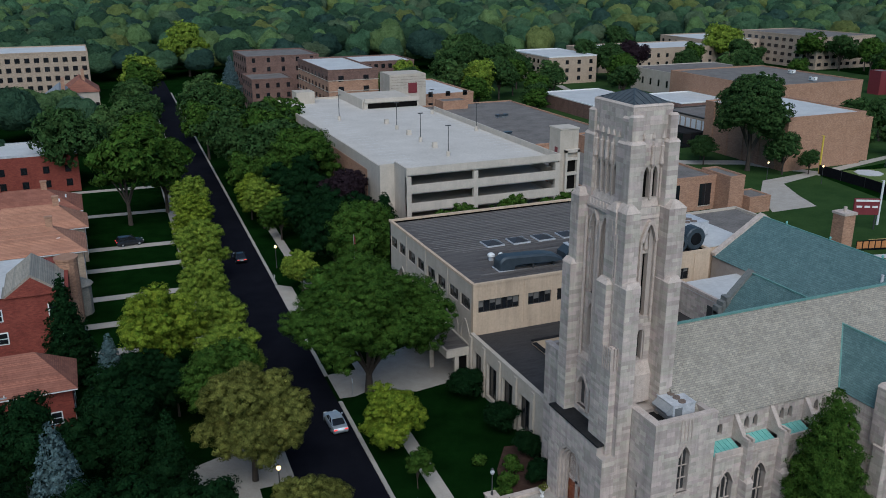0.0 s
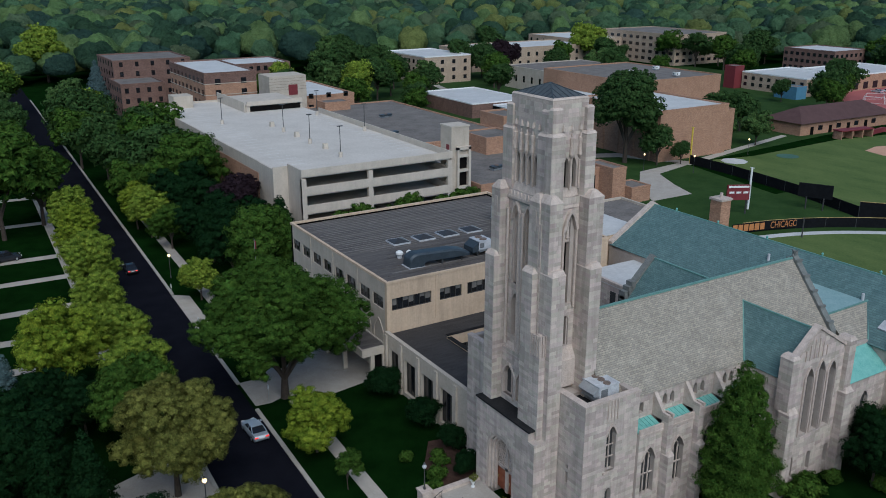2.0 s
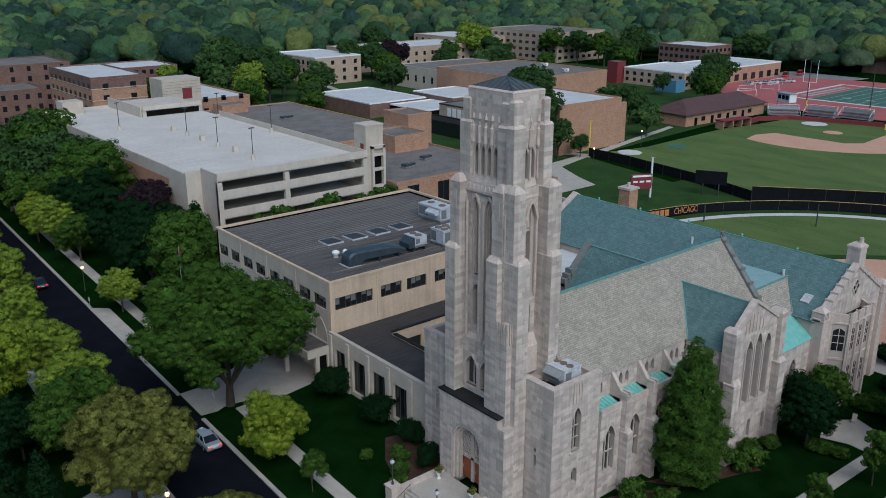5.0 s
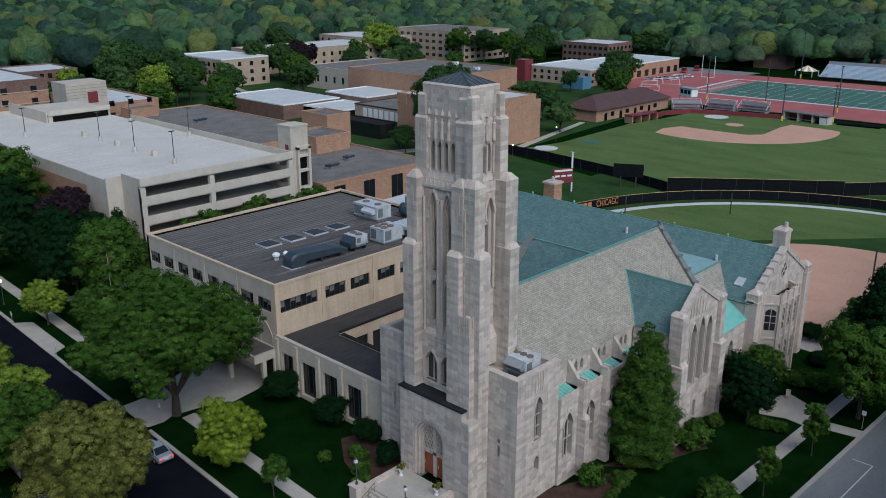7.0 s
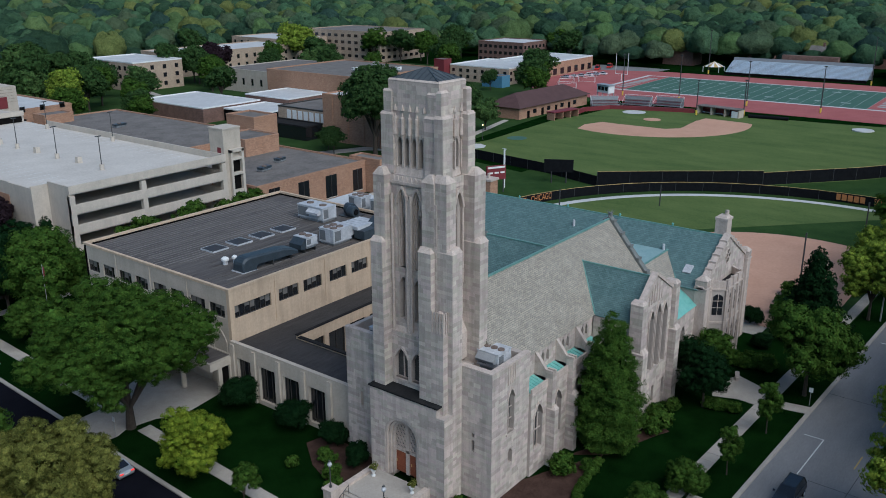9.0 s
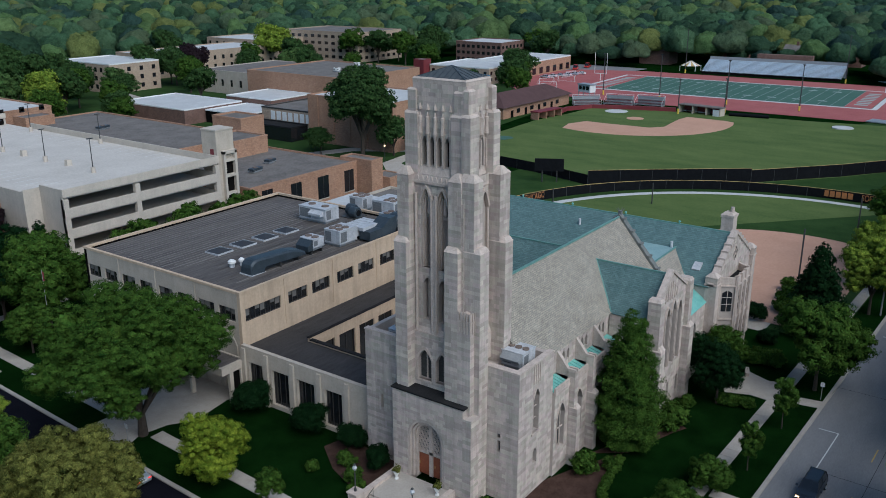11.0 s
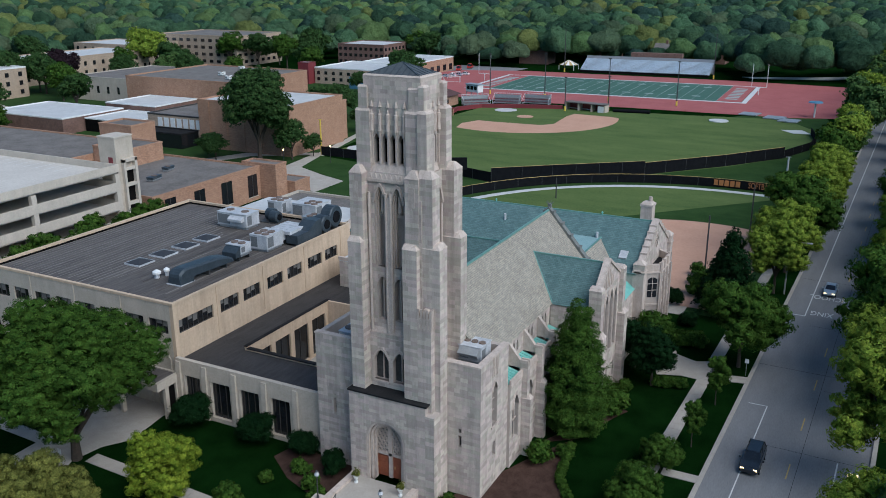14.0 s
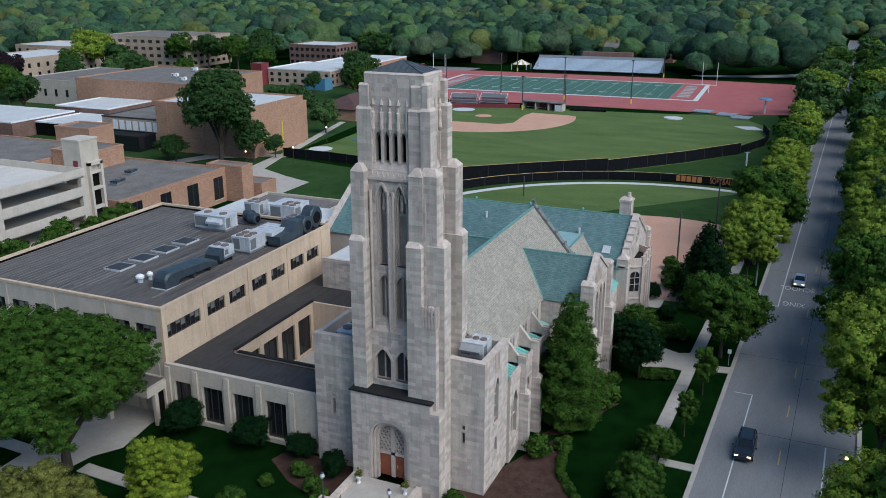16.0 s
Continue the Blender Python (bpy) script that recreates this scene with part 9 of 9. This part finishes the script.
for x, y, rz in ((227, 92, 40), (234, 84, 10), (238, 74, 5)):
    bl = thing("bleacher", "small maroon and silver spectator bleacher", "bleacher", x, y, 0, rz)
    for k in range(5):
        part("seat_plank", Mesh().box(0.8 * k, 0.8 * k + 0.5, -5, 5, 0.5 + 0.4 * k, 0.62 + 0.4 * k), "maroon" if k % 2 else "greymetal", bl)
    part("frame", Mesh().box(0, 4.2, -5, -4.9, 0, 0.5).box(0, 4.2, 4.9, 5, 0, 0.5).box(4.0, 4.1, -5, 5, 0, 3.2), "greymetal", bl)
    for y_ in (-5.0, 5.0):
        part("side_rail", Mesh().tube((0.2, y_, 1.4), (4.0, y_, 3.6), 0.06).tube((0.2, y_, 0.4), (0.2, y_, 1.4), 0.05).tube((4.0, y_, 2.2), (4.0, y_, 3.6), 0.05), "white", bl, "white tubular rail")
    part("back_rail", Mesh().tube((4.05, -5.0, 3.6), (4.05, 5.0, 3.6), 0.06).tube((4.05, -5.0, 3.0), (4.05, 5.0, 3.0), 0.05), "white", bl, "white tubular rail")
tp = thing("rolled_tarp", "long dark rolled field tarpaulin", "tarpaulin", 234.7, 37.1, 0, 8)
part("roll", Mesh().tube((0, -6.3, 0.6), (0, 6.3, 0.6), 0.6, n=12), "black", tp)
slab("bullpen_mound", disc(157.5, 85, 3.0, 12), 0.1, "turf", "pale green practice mat", "mat")
slab("bullpen_mound", disc(140, 88, 3.4, 8), 0.2, "whiteroof", "white covered practice mound", "mound")
slab("bullpen_mound", disc(230.3, 7.1, 3.2, 9), 0.35, "whiteroof", "white covered practice mound", "mound")
for x, y in ((248, 0.5), (243.5, -8), (239, -13)):
    slab("portable_stand", [(x - 3, y - 3), (x + 3, y - 4), (x + 4, y + 2), (x - 2, y + 3)], 0.5, "greymetal", "low silver portable stand", "stand")
slab("pale_pad", [(218, -22), (224, -19), (222, -13), (217, -17)], 0.09, "whiteroof", "pale concrete pad at the field corner", "pad")
wt = thing("water_tower_sign", "small blue canopy on a white post", "sign", 251.5, -20, 0)
part("post", Mesh().cyl(0, 0, 0, 5.0, 0.3, n=8), "white", wt)
part("canopy", Mesh().cyl(0, 0, 5.0, 5.4, 2.4, 2.0, 14), "bluem", wt)
# football field and track
slab("running_track", [(247, -12), (253, -30), (285, -42), (318, -42), (340, -25), (344, 20), (341, 118), (330, 150), (300, 160), (268, 156), (246, 130), (243, 92), (246, 40)], 0.09, "track", "brick red running track around the turf", "sports field")


def fb(u, v):
    """Football field: u metres along from its south end, v metres across from its near side."""
    ax, ay = (270.6 - 274.2) / 113.65, (118.8 - 5.2) / 113.65
    return (274.2 + ax * u + ay * v, 5.2 + ay * u - ax * v)


def fbq(u0, u1, v0, v1, z, mt, lb, nm="field_marking"):
    return slab(nm, [fb(u0, v0), fb(u1, v0), fb(u1, v1), fb(u0, v1)], z, mt, lb, "marking" if nm == "field_marking" else "sports field", thick=0.05)


fbq(0, 113.4, 0, 52.4, 0.13, "paint", "white border of the football turf", "turf_border")
fbq(1.8, 111.6, 1.8, 50.6, 0.17, "turf", "green artificial football turf", "football_turf")
fbq(2.0, 10.9, 2.0, 50.4, 0.21, "track", "brick red end zone", "end_zone")
fbq(102.5, 111.4, 2.0, 50.4, 0.21, "track", "brick red end zone", "end_zone")
for k in range(21):
    u = 10.94 + 4.572 * k
    fbq(u - 0.055, u + 0.055, 2.0, 50.4, 0.22, "yard", "white yard line")
for k in range(8):
    fbq(4.2, 8.8, 8 + 4.6 * k, 10.6 + 4.6 * k, 0.24, "yard", "pale block lettering bar in the end zone")
    fbq(104.6, 109.2, 8 + 4.6 * k, 10.6 + 4.6 * k, 0.24, "yard", "pale block lettering bar in the end zone")
for k in range(9):
    for v in (12, 40):
        fbq(15.5 + 9.144 * k + 3.0, 15.5 + 9.144 * k + 6.2, v, v + 1.4, 0.23, "yard", "white yard numeral bar")
for u in (-1.5, 114.9):
    p = fb(u, 26.2)
    gp = thing("goal_post", "tall slim yellow-white goal post", "goal post", p[0], p[1], 0, 2)
    part("upright", Mesh().cyl(0, -2.8, 3, 12, 0.1, n=6), "white", gp)
    part("upright", Mesh().cyl(0, 2.8, 3, 12, 0.1, n=6), "white", gp)
    part("crossbar", Mesh().box(-0.1, 0.1, -2.8, 2.8, 3, 3.2), "white", gp)
    part("stem", Mesh().cyl(0, 0, 0, 3, 0.15, n=6), "white", gp)
gst = thing("grandstand", "long pale silver aluminium grandstand", "grandstand", 0, 0, 0)
for k in range(12):
    part("seat_plank", Mesh().prism([(347.5 + 0.85 * k, 93.5), (350.5 + 0.85 * k, 33), (351.3 + 0.85 * k, 33), (348.3 + 0.85 * k, 93.5)], 0.9 + 0.42 * k, 1.2 + 0.42 * k), "silverblue", gst)
part("back_rail", Mesh().prism([(358.0, 93.5), (361.0, 33), (361.2, 33), (358.2, 93.5)], 0.5, 7.2), "greymetal", gst)
part("skirt", Mesh().prism([(347.3, 93.5), (350.3, 33), (350.45, 33), (347.45, 93.5)], 0.0, 1.2), "dark", gst)
part("press_box", Mesh().prism([(359.5, 72), (361, 48), (364, 48), (362.5, 72)], 4.0, 9.2), "brickd", gst)
for x, y, h in ((255, 76.6, 17), (257.5, 52.2, 16), (256.8, 26.7, 16), (227.6, 58.8, 12), (236.8, 46, 12), (256, 100, 16), (345, 30, 20), (344, 100, 20)):
    fl = thing("floodlight_pole", "tall dark floodlight pole with yellow padding", "pole", x, y, 0, group="floodlight poles")
    part("pole", Mesh().cyl(0, 0, 0, h, 0.22, 0.14, 8), "pole", fl)
    part("pad", Mesh().cyl(0, 0, 0.2, 1.9, 0.33, n=10), "yellow", fl)
    part("lamp_bar", Mesh().box(-0.1, 0.1, -0.5, 0.5, h - 0.35, h), "pole", fl)
tn = thing("striped_tent", "small orange and white striped tent", "tent", 356, 102, 0)
for k in range(16):
    a0, a1 = k * math.pi / 8, (k + 1) * math.pi / 8
    part("canopy_panel", Mesh().loft([(4.6 * math.cos(a0), 4.6 * math.sin(a0), 2.5), (4.6 * math.cos(a1), 4.6 * math.sin(a1), 2.5), (0.15 * math.cos(a1), 0.15 * math.sin(a1), 4.7), (0.15 * math.cos(a0), 0.15 * math.sin(a0), 4.7)], [(4.6 * math.cos(a0), 4.6 * math.sin(a0), 2.56), (4.6 * math.cos(a1), 4.6 * math.sin(a1), 2.56), (0.15 * math.cos(a1), 0.15 * math.sin(a1), 4.76), (0.15 * math.cos(a0), 0.15 * math.sin(a0), 4.76)]), "gold" if k % 2 else "white", tn)
part("leg", Mesh().box(-3.9, -3.7, -3.9, -3.7, 0, 2.6).box(-3.9, -3.7, 3.7, 3.9, 0, 2.6).box(3.7, 3.9, -3.9, -3.7, 0, 2.6), "white", tn)
slab("pale_court", [(356, 14), (361, 20), (372, -8), (392, -40), (384, -44), (364, -16)], 0.06, "whiteroof", "pale gravel strip beyond the track", "path")
slab("parking_lot", [(280, 130), (352, 122), (352, 160), (276, 164)], 0.05, "asphaltg", "grey asphalt car park", "road")
ps = thing("press_stand", "small white press stand on posts behind the diamond", "stand", 243.5, 101.0, 0, -20)
part("cabin", Mesh().box(-1.5, 1.5, -3.2, 3.2, 2.6, 5.4), "white", ps)
part("roof", Mesh().box(-1.8, 1.8, -3.5, 3.5, 5.4, 5.6), "greymetal", ps)
for k in range(3):
    part("window", Mesh().box(-1.56, -1.48, -2.7 + 1.9 * k, -1.2 + 1.9 * k, 3.5, 4.9), "glass", ps)
for x in (-1.3, 1.3):
    for y in (-3.0, 3.0):
        part("post", Mesh().box(x - 0.1, x + 0.1, y - 0.1, y + 0.1, 0, 2.6), "greypole", ps)
for x, y, rz in ((262, 128, 20), (272, 134, 60), (284, 131, 15), (300, 137, 80)):
    pg = thing("practice_goal", "white tubular practice goal frame on the track", "goal", x, y, 0.09, rz, group="practice goals on the track")
    part("post", Mesh().cyl(0, -3.6, 0, 2.6, 0.09, n=6), "white", pg)
    part("post", Mesh().cyl(0, 3.6, 0, 2.6, 0.09, n=6), "white", pg)
    part("crossbar", Mesh().tube((0, -3.6, 2.6), (0, 3.6, 2.6), 0.09), "white", pg)
    for y_ in (-3.6, 3.6):
        part("brace", Mesh().tube((0, y_, 2.6), (2.2, y_, 0.05), 0.07), "white", pg)
    part("ground_bar", Mesh().tube((2.2, -3.6, 0.06), (2.2, 3.6, 0.06), 0.06), "white", pg)
# field house
fh = thing("field_house", "low brown-roofed brick field house", "building", 206.5, 107.5, 0, -2)
part("wall", Mesh().box(-21.5, 21.5, -6.5, 6.5, 0, 3.8), "brick", fh)
fr = Mesh()
A, B, C_, D = (-22.5, -7.5, 3.8), (22.5, -7.5, 3.8), (22.5, 7.5, 3.8), (-22.5, 7.5, 3.8)
fr.poly([A, B, (15, 0, 7.6), (-15, 0, 7.6)]); fr.poly([C_, D, (-15, 0, 7.6), (15, 0, 7.6)]); fr.poly([B, C_, (15, 0, 7.6)]); fr.poly([D, A, (-15, 0, 7.6)]); fr.poly([A, D, C_, B])
part("roof", fr, "darkroof", fh, "dark brown shingle roof")
for k in range(4):
    part("window", Mesh().box(-13.5 + 8.5 * k, -11.5 + 8.5 * k, -6.58, -6.45, 1.2, 2.6), "glass", fh, "dark window in the brick wall")
    part("door", Mesh().box(-17 + 8.5 * k, -15.6 + 8.5 * k, -6.6, -6.45, 0, 2.4), "dark", fh)
slab("field_lawn", [(58, -27.5), (200, -33), (252, -24), (250, 0), (128, 60), (86, 60), (60, 40)], 0.012, "lawn2", "open green lawn between the fields", "lawn")
slab("campus_lawn", [(86, 60), (117, 40), (127, 92), (240, 104), (300, 176), (300, 252), (150, 330), (60, 300), (60, 178), (99, 176), (99, 112), (86, 112)], 0.02, "lawn2", "open green campus lawn", "lawn")
# campus paths
slab("path", [(93, 70), (105, 70), (108, 78), (113, 88), (128, 92), (127, 94.5), (110.6, 92.2), (99.8, 81.2)], 0.05, "walk", "broad pale concrete campus forecourt", "path")
slab("path", [(96, 118), (118, 108), (128, 92), (131, 92), (121, 112), (98, 122)], 0.052, "walk", "pale concrete campus path", "path")
slab("path", [(127, 91), (182, 104), (182, 106), (126, 93.5)], 0.054, "walk", "pale concrete campus path", "path")
slab("path", [(92, 182), (116, 214), (140, 222), (139, 225), (114, 217), (90, 184)], 0.05, "walk", "pale concrete campus path", "path")
slab("path", [(140, 222), (150, 258), (153, 258), (143, 221)], 0.05, "walk", "pale concrete campus path", "path")
block("boiler_house", "low pale stone service building with patched roof", "building", 58.5, 74, 42, 60, 5.4, "precast", "greyroof", 1, (3, 0), (1.2, 1.2), 2.4)
bc = thing("brick_chimney", "short square orange brick chimney with stone cap", "chimney", 85.6, 45.4, 0)
part("shaft", Mesh().box(-1.3, 1.3, -1.3, 1.3, 0, 7.0), "brick", bc)
part("cap", Mesh().box(-1.5, 1.5, -1.5, 1.5, 7.0, 7.4).cyl(0, 0, 7.4, 8.3, 0.3, n=8), "trim", bc)


# ---- single stones of the porch front ----
unit_box = Mesh().box(0, 1, 0, 1, 0, 1)
block_mesh = bpy.data.meshes.new("stone")
block_mesh.from_pydata(unit_box.v, [], unit_box.f)
block_mesh.materials.append(M["stonep"])
laid = []
stones(Mesh(), west(0.0), -8.0, 0.04, 0.0, 9.8, door_hole, out=laid)
for a, b, c, e, pr in laid[:300]:
    st_ = new("stone", block_mesh)
    st_.matrix_basis = Matrix.LocRotScale((-pr, a, c), None, (pr + 0.01, b - a, e - c))
    place(st_, church)
